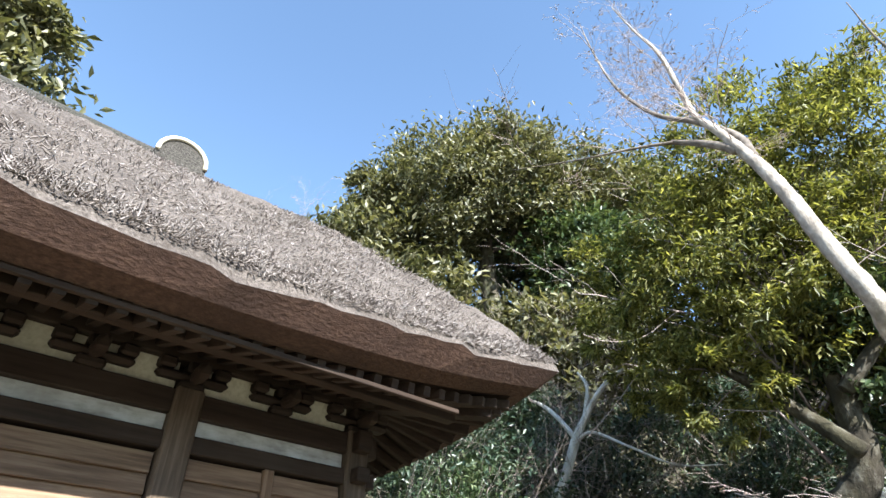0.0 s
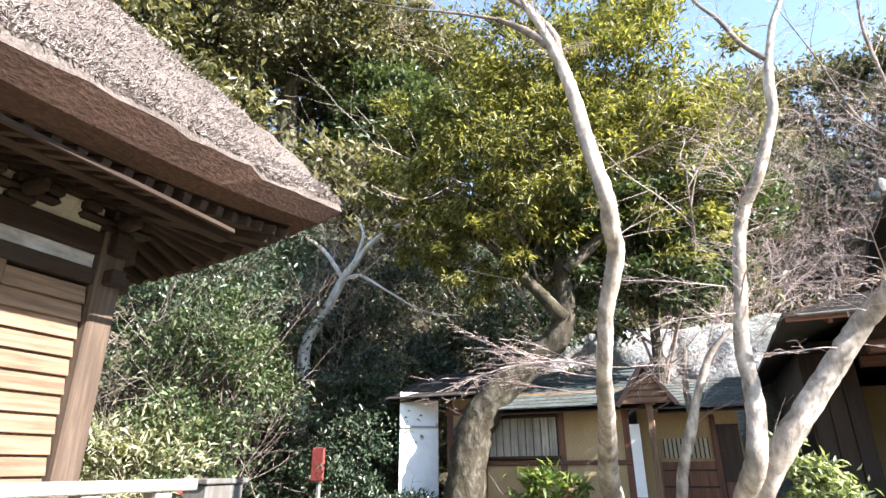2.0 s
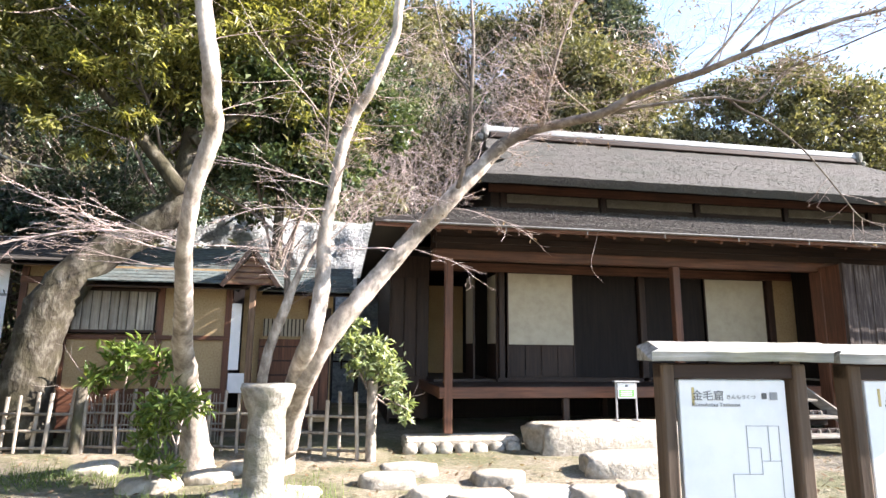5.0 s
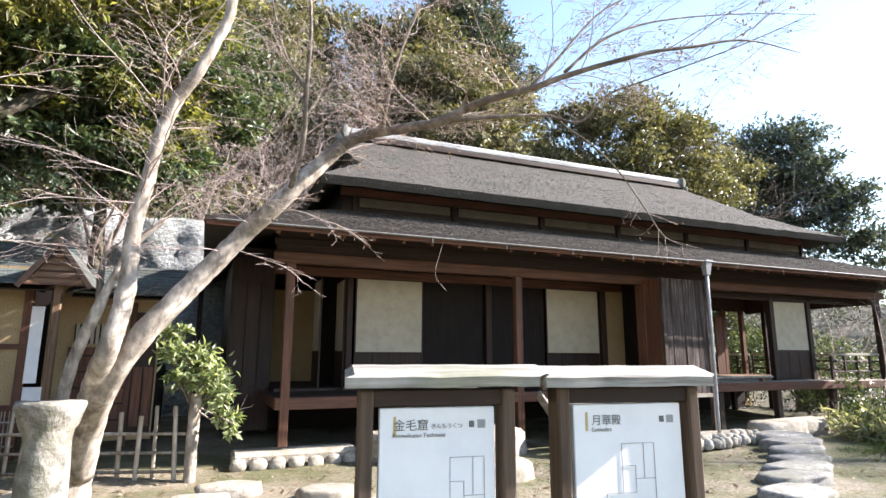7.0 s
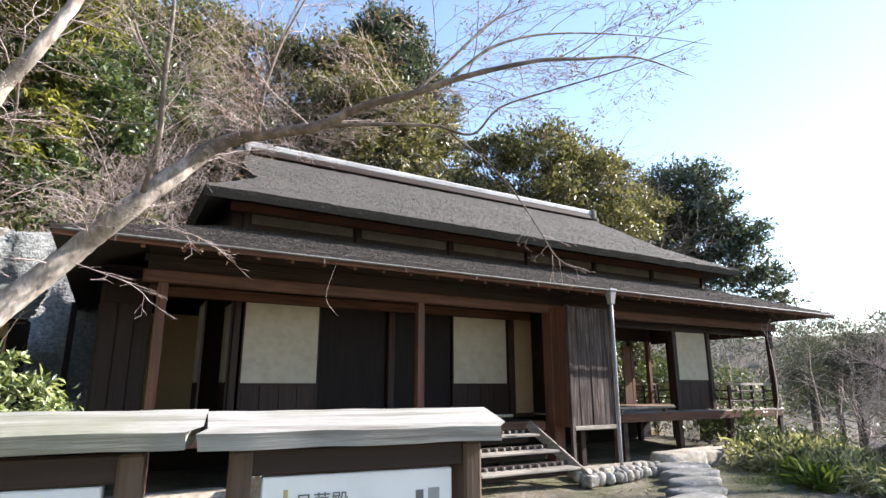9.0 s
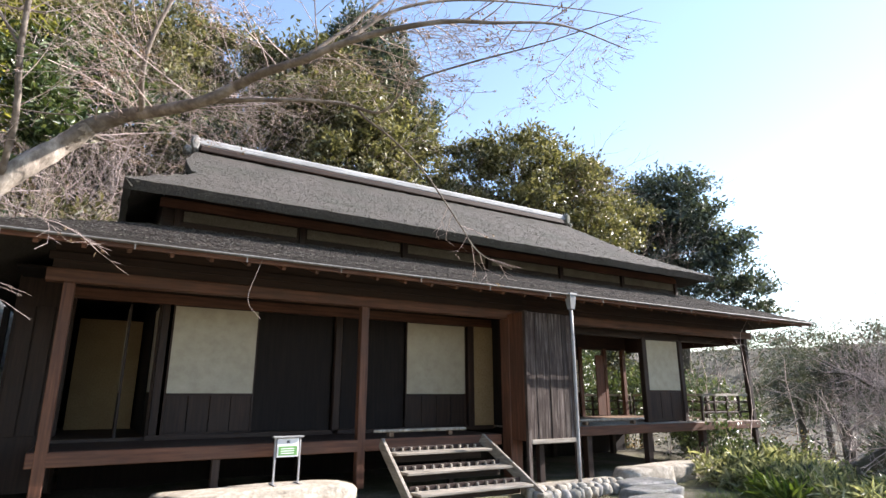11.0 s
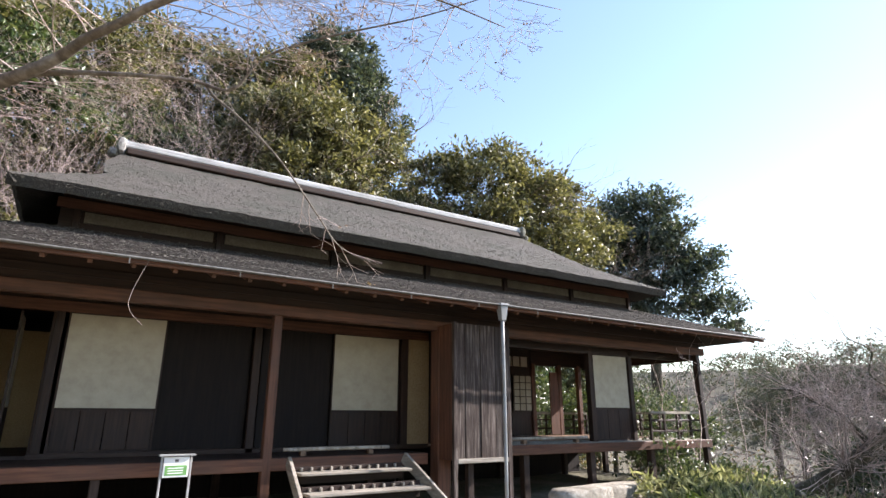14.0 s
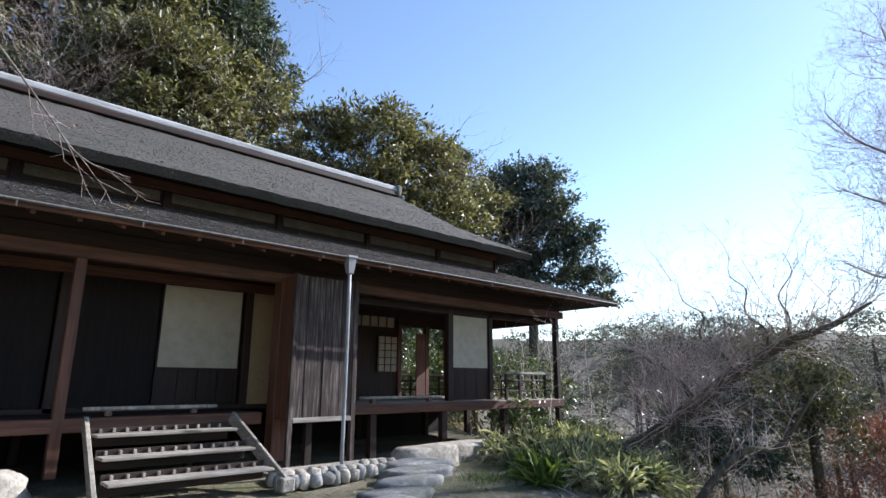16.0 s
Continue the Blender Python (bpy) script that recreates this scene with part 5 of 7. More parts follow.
def bpart(name, bm, mat, parent, label=""):
    bm.transform(Matrix.Translation((0, 0, 0.26)))
    mesh = bpy.data.meshes.new(name)
    bm.to_mesh(mesh)
    bm.free()
    mesh.materials.append(mat)
    ob = new(name, mesh)
    ob.parent = parent
    if label:
        ob["label"] = label
    return ob


def cap(x0, x1, lift=0.0):
    bm = bmesh.new()
    n = 40
    prof = [(-0.06, 1.234), (-0.063, 1.256), (-0.054, 1.262), (0.02, 1.281), (0.06, 1.27), (0.065, 1.234)]
    rows = []
    for k in range(n + 1):
        x = x0 + (x1 - x0) * k / n
        rows.append([bm.verts.new((x + (0.03 * noise.noise(Vector((y * 60, z * 60, x0))) if k in (0, n) else 0), y + 0.002 * noise.noise(Vector((x * 9, y * 30, 0))), z + lift + 0.0018 * noise.noise(Vector((x * 14, y * 25, 5))))) for y, z in prof])
    for a, b in zip(rows, rows[1:]):
        for k in range(len(prof)):
            bm.faces.new((a[k], a[(k + 1) % len(prof)], b[(k + 1) % len(prof)], b[k]))
    bm.faces.new(rows[0][::-1])
    bm.faces.new(rows[-1])
    bmesh.ops.recalc_face_normals(bm, faces=bm.faces[:])
    return bm


bpart("cap", cap(-0.445, -0.012, 0.003), M["dirty"], board, "lichen-covered cap beam")
bpart("cap", cap(0.002, 0.44), M["dirty"], board, "lichen-covered cap beam")
for x0, x1 in ((-0.42, -0.07), (0.035, 0.412)):
    bpart("head_board", box(x0, x1, -0.02, 0.03, 1.195, 1.231, 0.003), M["dark_x"], board)
    for x in (x0, x1 - 0.03):
        bpart("post", box(x, x + 0.03, -0.028, 0.032, -0.3, 1.231, 0.004), M["hall_post"], board)
    p = bpart("panel", box(x0 + 0.045, x1 - 0.045, -0.012, 0.01, 0.35, 1.192, 0.002), M["white"], board, "white printed panel")
    w = x1 - x0 - 0.09
    a = x0 + 0.045
    bpart("mark", box(a + 0.03, a + 0.036, -0.0135, -0.0125, 1.132, 1.174, 0), M["gold"], p)
    bpart("sound_mark", box(a + w - 0.06, a + w - 0.048, -0.0135, -0.0125, 1.148, 1.162, 0), M["ink"], p)
    bpart("code_mark", box(a + w - 0.04, a + w - 0.022, -0.0135, -0.0125, 1.146, 1.164, 0), M["metal"], p)
    # plan drawing
    u0, zt = (0.6, 1.085) if x0 < 0 else (0.42, 1.1)
    for da, db, dz in ((0.0, 0.3, 0.0), (0.0, 0.12, 0.05), (0.12, 0.3, 0.08), (-0.15, 0.12, 0.11), (-0.15, 0.3, 0.2)):
        bpart("plan_line", box(a + w * (u0 + da), a + w * (u0 + db), -0.0135, -0.0125, zt - dz, zt - dz + 0.0012, 0), M["metal"], p)
    for da, za, zb in ((0.0, 0.0, 0.11), (0.3, 0.0, 0.2), (0.12, 0.05, 0.11), (-0.15, 0.11, 0.2), (0.2, 0.0, 0.08)):
        bpart("plan_line", box(a + w * (u0 + da), a + w * (u0 + da) + 0.0012, -0.0135, -0.0125, zt - zb, zt - za, 0), M["metal"], p)
    for k in range(4):
        bpart("text_bar", box(a + w * 0.1, a + w * 0.6, -0.0135, -0.0125, 0.66 - k * 0.03, 0.664 - k * 0.03, 0), M["ink"], p)


def words(text, x, z, size, parent):
    c = bpy.data.curves.new("words", "FONT")
    c.body, c.size, c.extrude = text, size, 0.0003
    tmp = new("lettering_source", c)
    mesh = bpy.data.meshes.new_from_object(tmp)
    bpy.data.objects.remove(tmp)
    mesh.transform(Matrix.Translation((x, -0.014, z + 0.26)) @ Matrix.Rotation(math.pi / 2, 4, "X"))
    mesh.materials.append(M["ink"])
    ob = new("lettering", mesh)
    ob.parent = parent


panels = [o for o in board.children if o.name.startswith("panel")]
words("金毛窟", -0.345, 1.146, 0.026, panels[0])
words("きんもうくつ", -0.262, 1.148, 0.012, panels[0])
words("Kinmokutsu Teahouse", -0.347, 1.13, 0.013, panels[0])
words("月華殿", 0.125, 1.146, 0.026, panels[1])
words("Gekkaden", 0.124, 1.13, 0.013, panels[1])

# ---- trees ----


def bare_tree(name, label, limbs, mat, seed, twig_r=0.011, twig_len=1.1, every=0.45, level=3, start=0.35, rise=0.03, extra=()):
    """A leafless tree from limb lines of x, y, z, radius; twigs grow off the upper limbs."""
    base = limbs[0][0]
    t = thing(name, base[:3], label, "tree")
    rng = np.random.default_rng(seed)
    segs = []
    for k, rows in enumerate(limbs):
        tube("trunk" if k == 0 else "limb", rows, mat, t, 14 if k == 0 else 9, 6, seed + k, 0.04)
        sm = smooth_rows(rows, 6)
        acc = 0.0
        for a, b in zip(sm, sm[1:]):
            d = b[:3] - a[:3]
            l = np.linalg.norm(d)
            acc += l
            frac = 1.0 if k else (a[2] - base[2]) / max(0.1, sm[-1][2] - base[2])
            while acc > every and frac > start:
                acc -= every
                side = rng.normal(0, 1, 3)
                side[2] = side[2] * 0.6 + 0.3
                side += d / (l + 1e-6) * 0.5
                side /= np.linalg.norm(side)
                k2 = min(1.0, 0.22 + b[3] / 0.055)
                grow(rng, segs, b[:3], side, twig_len * k2 * rng.uniform(0.6, 1.3), min(twig_r, b[3] * 0.5) * (0.5 + 0.5 * k2), level if k2 > 0.6 else level - 1, 0.75, rise)
    for p, d, l, r, lv in extra:
        grow(rng, segs, np.array(p, float), np.array(d, float) / np.linalg.norm(d), l, r, lv, 0.7, rise)
    tw = link_mesh("twig_mass", sticks_mesh("twig_mass", segs), M["twig_pale"], t, "fine bare twigs")
    tagged(tw, kind="stuff")
    return t


def spray(rng, segs, tips, p, d, length, r, levels=2, droop=0.02):
    """A flat maple branch: a wandering axis with side twigs left and right in one layer."""
    p, d = np.array(p, float), np.array(d, float)
    d /= np.linalg.norm(d)
    n = max(4, int(length / 0.1))
    turn = 1
    for i in range(n):
        d = d + rng.normal(0, 0.1, 3) * [1, 1, 0.7] - [0, 0, droop]
        d /= np.linalg.norm(d)
        q = p + d * length / n
        r2 = max(r * (1 - 0.8 / n), 0.0016)
        segs.append((*p, *q, r, r2))
        if levels and i > 0:
            turn = -turn
            flat = np.array([-d[1], d[0], 0.0]) * turn
            flat /= np.linalg.norm(flat) + 1e-6
            c = d * 0.75 + flat * rng.uniform(0.45, 0.9) + rng.normal(0, 0.12, 3)
            spray(rng, segs, tips, q, c, length * (1 - 0.55 * i / n) * rng.uniform(0.3, 0.55), max(r2 * 0.6, 0.0022), levels - 1, droop)
        p, r = q, r2
    tips.append(tuple(p))


def maple(label, limbs, sprays, shoots, seed):
    """A leafless maple: limb lines of x, y, z, radius, layered sprays and finer upright shoots."""
    t = thing("maple_tree", limbs[0][0][:3], label, "tree")
    rng = np.random.default_rng(seed)
    segs, tips = [], []
    for k, rows in enumerate(limbs):
        tube("trunk" if k == 0 else "limb", [(x, y, z, r * 0.9) for x, y, z, r in rows], M["bark_pale"] if rows[0][3] > 0.085 else M["bark_grey"], t, 16 if rows[0][3] > 0.08 else 9, 7, seed + k, 0.045)
    for p, d, l, r, lv in sprays:
        spray(rng, segs, tips, p, d, l, r, lv)
    for p, d, l, r, lv in shoots:
        grow(rng, segs, np.array(p, float), np.array(d, float) / np.linalg.norm(d), l, r, lv, 0.6, 0.04, 0.14)
    tagged(link_mesh("twig_mass", sticks_mesh("twig_mass", segs), M["twig_pale"], t, "fine bare twigs"), kind="stuff")
    at = np.array(tips)
    at = np.repeat(at[rng.random(len(at)) < 0.05], 2, 0)
    if len(at):
        ob = link_mesh("withered_leaves", leaf_mesh("withered_leaves", rng, at, np.full(len(at), 0.03), len(at) * 2, 0.035, subs=3), L["withered"], t, "few curled brown leaves left on the tips")
        tagged(ob, kind="stuff")
    return t


def along(rows, start, stop, count, rng, sides, length, r, lv, lift=(0.0, 0.3)):
    """Sprays set along a limb between two fractions of its length."""
    sm = smooth_rows(rows, 8)
    out = []
    for f in np.linspace(start, stop, count):
        i = int(f * (len(sm) - 2))
        d = sm[i + 1][:3] - sm[i][:3]
        d /= np.linalg.norm(d)
        flat = np.array([-d[1], d[0], 0.0])
        flat /= np.linalg.norm(flat) + 1e-6
        c = d * rng.uniform(0.1, 0.8) + flat * rng.choice(sides) * rng.uniform(0.5, 1.1)
        c[2] += rng.uniform(*lift)
        out.append((tuple(sm[i][:3]), tuple(c), length * rng.uniform(0.6, 1.25), min(r, sm[i][3] * 0.6), lv))
    return out


mr = np.random.default_rng(58)
T1 = [(-3.25, -0.9, -0.35, 0.26), (-3.3, -0.95, 0.03, 0.2), (-3.34, -1.2, 0.55, 0.165), (-3.29, -1.7, 0.97, 0.135), (-3.25, -2.1, 1.28, 0.115), (-3.16, -2.5, 1.56, 0.1), (-3.08, -2.9, 1.86, 0.088), (-3.02, -3.2, 2.14, 0.08), (-2.95, -3.4, 2.38, 0.076), (-2.9, -3.5, 2.64, 0.08), (-2.81, -3.6, 2.87, 0.084), (-2.73, -3.7, 3.12, 0.086), (-2.73, -3.85, 3.28, 0.085), (-2.72, -4.0, 3.52, 0.08), (-2.78, -4.0, 3.83, 0.076), (-2.83, -4.0, 4.12, 0.074), (-2.9, -4.0, 4.59, 0.07), (-2.97, -4.0, 4.93, 0.068), (-3.05, -4.0, 5.22, 0.062), (-3.21, -4.0, 5.7, 0.045), (-3.32, -4.0, 5.97, 0.04), (-3.36, -4.0, 6.39, 0.034), (-3.42, -4.0, 7.17, 0.026), (-3.6, -4.0, 7.9, 0.016), (-3.75, -4.0, 8.6, 0.006)]
T1R = [(-3.0, -4.0, 5.1, 0.055), (-3.06, -3.97, 5.48, 0.045), (-3.33, -4.0, 5.9, 0.034), (-3.68, -4.05, 6.3, 0.027), (-3.97, -4.1, 6.98, 0.02), (-4.12, -4.1, 7.8, 0.013), (-4.2, -4.1, 8.6, 0.005)]
T1S = [(-3.1, -4.0, 5.3, 0.05), (-3.3, -4.0, 5.55, 0.042), (-3.63, -4.0, 5.85, 0.03)]
T1L = [(-3.6, -4.0, 5.83, 0.022), (-4.0, -4.2, 5.9, 0.016), (-4.6, -4.4, 6.05, 0.01), (-5.3, -4.6, 6.3, 0.004)]
sprays1 = [((-3.0, -3.2, 2.16), (-1, 0.15, 0.45), 1.7, 0.009, 3), ((-3.02, -3.1, 2.1), (-1, -0.3, 0.25), 1.4, 0.008, 3), ((-3.0, -3.2, 2.2), (-0.9, 0.6, 0.25), 1.5, 0.008, 3), ((-3.05, -3.0, 1.98), (-1, 0.1, 0.15), 1.2, 0.007, 2), ((-3.0, -3.2, 2.18), (1, 0.3, 0.2), 0.9, 0.006, 2), ((-2.74, -3.75, 3.2), (0.8, 0.3, 0.75), 0.8, 0.006, 2), ((-2.74, -3.75, 3.2), (0.9, 0.6, 0.4), 0.7, 0.005, 2), ((-2.76, -4.0, 3.75), (0.8, 0.3, 0.6), 0.7, 0.005, 2)]
sprays1 += along(T1R, 0.25, 0.96, 12, mr, (-1, 1), 0.9, 0.006, 3, (0.1, 0.5)) + along(T1L, 0.1, 0.95, 6, mr, (-1, 1), 0.8, 0.005, 2) + along(T1, 0.74, 0.98, 16, mr, (-1, 1), 1.0, 0.007, 3, (0.2, 0.6))
maple("slender bare maple with pale smooth bark by the fence", [T1, T1R, T1S, T1L], sprays1, [], 51)

T2 = [(-2.3, -1.35, -0.3, 0.26), (-2.24, -1.5, 0.2, 0.18), (-2.15, -1.8, 0.55, 0.145), (-2.08, -2.1, 0.81, 0.125), (-1.99, -2.45, 1.11, 0.108), (-1.89, -2.72, 1.35, 0.1), (-1.82, -2.7, 1.69, 0.092), (-1.8, -2.62, 2.05, 0.086), (-1.81, -2.58, 2.36, 0.08), (-1.78, -2.6, 2.62, 0.075), (-1.73, -2.6, 2.9, 0.07), (-1.69, -2.6, 3.22, 0.07), (-1.63, -2.6, 3.52, 0.07), (-1.53, -2.65, 3.8, 0.068), (-1.38, -2.75, 4.03, 0.064), (-1.24, -2.75, 4.38, 0.058), (-1.12, -2.77, 4.72, 0.054), (-1.1, -2.8, 5.02, 0.06), (-1.04, -2.8, 5.34, 0.042), (-0.94, -2.8, 5.72, 0.036), (-0.76, -2.8, 6.17, 0.026), (-0.74, -2.8, 6.8, 0.016), (-0.7, -2.8, 7.5, 0.005)]
T2B = [(-1.06, -2.8, 5.32, 0.034), (-1.27, -2.8, 5.63, 0.028), (-1.42, -2.8, 6.0, 0.024), (-1.67, -2.8, 6.52, 0.018), (-1.7, -2.8, 7.43, 0.006)]
LIMB = [(-2.2, -1.5, 0.1, 0.16), (-2.08, -1.85, 0.6, 0.14), (-1.93, -2.35, 1.0, 0.128), (-1.66, -2.55, 1.46, 0.122), (-1.36, -2.54, 1.84, 0.118), (-1.07, -2.5, 2.2, 0.112), (-0.82, -2.5, 2.51, 0.106), (-0.58, -2.68, 2.75, 0.102), (-0.36, -2.75, 3.0, 0.098), (-0.08, -2.72, 3.32, 0.09), (0.1, -2.8, 3.5, 0.078), (0.33, -2.9, 3.62, 0.066), (0.62, -3.2, 3.62, 0.056), (0.88, -3.65, 3.57, 0.048), (1.07, -3.85, 3.66, 0.042), (1.2, -4.15, 3.65, 0.036), (1.38, -4.5, 3.62, 0.031), (1.55, -4.78, 3.64, 0.027), (1.8, -5.05, 3.68, 0.022), (2.14, -5.2, 3.78, 0.018), (2.51, -5.25, 3.88, 0.014), (3.13, -5.3, 4.06, 0.009), (3.86, -5.3, 4.1, 0.004)]
LOW = [(0.86, -3.6, 3.57, 0.026), (1.2, -3.78, 3.6, 0.02), (1.6, -3.92, 3.64, 0.017), (1.94, -4.0, 3.66, 0.014), (2.04, -4.1, 3.52, 0.011), (2.21, -4.25, 3.32, 0.0095), (2.46, -4.3, 3.09, 0.0085), (2.64, -4.3, 2.9, 0.0075), (2.83, -4.3, 2.67, 0.0065), (3.02, -4.3, 2.46, 0.005), (3.3, -4.36, 2.34, 0.003)]
MID = [(1.9, -4.0, 3.66, 0.014), (2.14, -4.2, 3.56, 0.013), (2.31, -4.4, 3.78, 0.011), (2.65, -4.7, 3.9, 0.009), (3.34, -5.0, 4.19, 0.006), (3.97, -5.4, 4.48, 0.003)]
UP = [(-0.42, -2.8, 2.95, 0.03), (-0.36, -3.1, 3.35, 0.026), (-0.38, -3.3, 3.8, 0.024), (-0.38, -3.4, 4.35, 0.02), (-0.4, -3.4, 5.0, 0.014), (-0.3, -3.4, 5.8, 0.006)]
UPV = [(-0.38, -3.3, 3.8, 0.014), (-0.62, -3.3, 4.2, 0.012), (-0.8, -3.4, 4.8, 0.008), (-1.0, -3.4, 5.5, 0.004)]
UP2 = [(0.46, -3.05, 3.62, 0.028), (0.42, -3.3, 3.78, 0.024), (0.44, -3.45, 4.05, 0.019), (0.55, -3.5, 4.45, 0.014), (0.75, -3.55, 5.0, 0.007)]
UP3 = [(1.38, -4.5, 3.63, 0.018), (1.62, -4.52, 3.9, 0.015), (2.12, -4.55, 4.5, 0.01), (2.6, -4.6, 4.85, 0.005)]
UP4 = [(1.6, -4.72, 3.72, 0.018), (2.01, -4.8, 4.1, 0.014), (2.66, -4.82, 4.42, 0.01), (3.79, -4.85, 4.76, 0.006), (4.9, -4.9, 5.0, 0.003)]
sprays2 = along(T2, 0.36, 0.66, 13, mr, (-1, 1), 1.2, 0.008, 3, (0.0, 0.35)) + along(T2, 0.7, 0.97, 9, mr, (-1, 1), 0.9, 0.006, 2, (0.1, 0.5))
sprays2 += along(LIMB, 0.28, 0.56, 16, mr, (-1, 1), 0.9, 0.007, 3, (-0.15, 0.25)) + along(LIMB, 0.48, 0.98, 34, mr, (-1, 1), 0.95, 0.006, 3, (0.0, 0.5))
sprays2 += along(UP, 0.25, 0.95, 11, mr, (-1, 1), 0.9, 0.005, 3, (0.2, 0.6)) + along(UPV, 0.2, 0.95, 5, mr, (-1, 1), 0.6, 0.004, 2, (0.2, 0.6)) + along(UP2, 0.2, 0.95, 13, mr, (-1, 1), 1.0, 0.005, 3, (0.1, 0.5))
sprays2 += along(UP3, 0.2, 0.95, 10, mr, (-1, 1), 0.85, 0.004, 3) + along(UP4, 0.15, 0.97, 15, mr, (-1, 1), 0.85, 0.004, 3) + along(MID, 0.2, 0.97, 8, mr, (-1, 1), 0.6, 0.004, 1)
sprays2 += along(LOW, 0.75, 0.98, 8, mr, (-1, 1), 0.4, 0.003, 1, (-0.2, 0.05)) + along(T2B, 0.2, 0.95, 6, mr, (-1, 1), 0.8, 0.005, 2, (0.2, 0.5))
sprays2 += [((-0.95, -2.5, 2.35), (1, -0.35, -0.35), 0.9, 0.006, 2), ((-0.6, -2.7, 2.75), (1, -0.5, 0.02), 1.1, 0.007, 2), ((-1.0, -2.5, 2.3), (-0.6, -0.8, 0.2), 1.0, 0.007, 2), ((-1.75, -2.6, 2.75), (-1, 0.2, -0.1), 1.3, 0.008, 2), ((-1.76, -2.6, 2.7), (-0.8, -0.7, 0.0), 1.1, 0.007, 2), ((-1.75, -2.6, 2.95), (-1, -0.2, 0.2), 1.2, 0.008, 2), ((-1.7, -2.6, 2.9), (0.9, -0.5, 0.1), 1.2, 0.008, 2)]
# Limb split in two: the far half takes the shaded bark colour.
maple("leaning bare maple, its long limb reaching over the yard and roof", [T2, LIMB[:11], [(LIMB[9][0], LIMB[9][1], LIMB[9][2], 0.084)] + LIMB[10:], UP, UPV, UP2, UP3, UP4, LOW, MID, T2B], sprays2, [], 52)
# thin forked tree between the maples, before the tea house
YM = [(-2.75, 0.2, -0.3, 0.1), (-2.72, 0.15, 0.7, 0.085), (-2.6, 0.1, 1.35, 0.08), (-2.45, 0.0, 1.75, 0.085), (-2.3, -0.05, 2.2, 0.06), (-2.05, -0.1, 2.75, 0.05), (-1.7, -0.15, 3.1, 0.03)]
YMB = [(-2.4, 0.0, 1.9, 0.06), (-2.42, 0.0, 2.4, 0.045), (-2.35, 0.0, 2.9, 0.02)]
maple("young mottled maple stem before the tea house", [YM, YMB], along(YM, 0.55, 0.95, 8, mr, (-1, 1), 0.9, 0.006, 2) + along(YMB, 0.3, 0.95, 5, mr, (-1, 1), 0.8, 0.005, 2), [], 55)
SM = [(-9.75, 1.2, 1.6, 0.16), (-9.7, 1.0, 3.0, 0.14), (-9.69, 1.0, 3.81, 0.12), (-9.26, 1.0, 4.43, 0.1), (-8.88, 1.0, 5.08, 0.09), (-8.6, 1.0, 5.42, 0.07), (-8.13, 1.0, 5.88, 0.05), (-7.52, 1.0, 6.14, 0.03)]
SMB = [(-8.85, 1.0, 5.1, 0.055), (-9.43, 1.0, 5.87, 0.045), (-10.11, 1.0, 6.38, 0.03)]
SMC = [(-8.6, 1.0, 5.42, 0.05), (-8.4, 1.0, 6.03, 0.04), (-8.57, 1.0, 6.43, 0.02)]
SMD = [(-8.9, 1.0, 5.05, 0.04), (-8.4, 0.9, 5.1, 0.03), (-7.6, 0.8, 4.6, 0.022), (-6.8, 0.7, 4.1, 0.014), (-6.0, 0.6, 3.9, 0.008)]
bare_tree("bare_tree", "small whitish bare tree against the dark shrubs", [SM, SMB, SMC, SMD], M["bark_white"], 53, 0.008, 1.1, 0.22, 3, 0.5)
LEAN = [(-6.04, 0.68, -0.46, 0.44), (-6.01, 0.63, 0.48, 0.352), (-5.96, 0.63, 1.2, 0.326), (-5.79, 0.63, 1.93, 0.308), (-5.37, 0.68, 2.51, 0.273), (-4.73, 0.73, 3.02, 0.238), (-4.23, 0.73, 3.48, 0.202), (-4.1, 0.73, 4.49, 0.176), (-4.01, 0.73, 5.75, 0.132), (-3.77, 0.83, 7.72, 0.07)]


def leafy_tree(name, label, trunk, centres, radii, count, size, leafm, seed, limbs=(), bark="bark_dark", **kw):
    t = thing(name, trunk[0][:3], label, "tree")
    tube("trunk", trunk, M[bark], t, 14, 6, seed, 0.05)
    for k, l in enumerate(limbs):
        tube("limb", l, M[bark], t, 8, 5, seed + k + 1, 0.04)
    rng = np.random.default_rng(seed)
    segs = []
    top = np.array(trunk[-1][:3], float)
    mid = np.array(trunk[len(trunk) // 2][:3], float)
    for c, r in zip(centres, radii):
        s = mid + (top - mid) * rng.uniform(0.1, 0.9)
        d = np.array(c) - s
        l = np.linalg.norm(d)
        if l > 0.2:
            grow(rng, segs, s, d / l, l * 1.25, 0.035 * max(1, r), 2, 0.7, 0.02, 0.3)
    if segs:
        b = link_mesh("branch_mass", sticks_mesh("branch_mass", segs), M["twig"], t)
        tagged(b, kind="stuff")
    cr = link_mesh("crown", leaf_mesh("crown", rng, centres, radii, count, size, **kw), L[leafm], t)
    tagged(cr, kind="stuff")
    return t


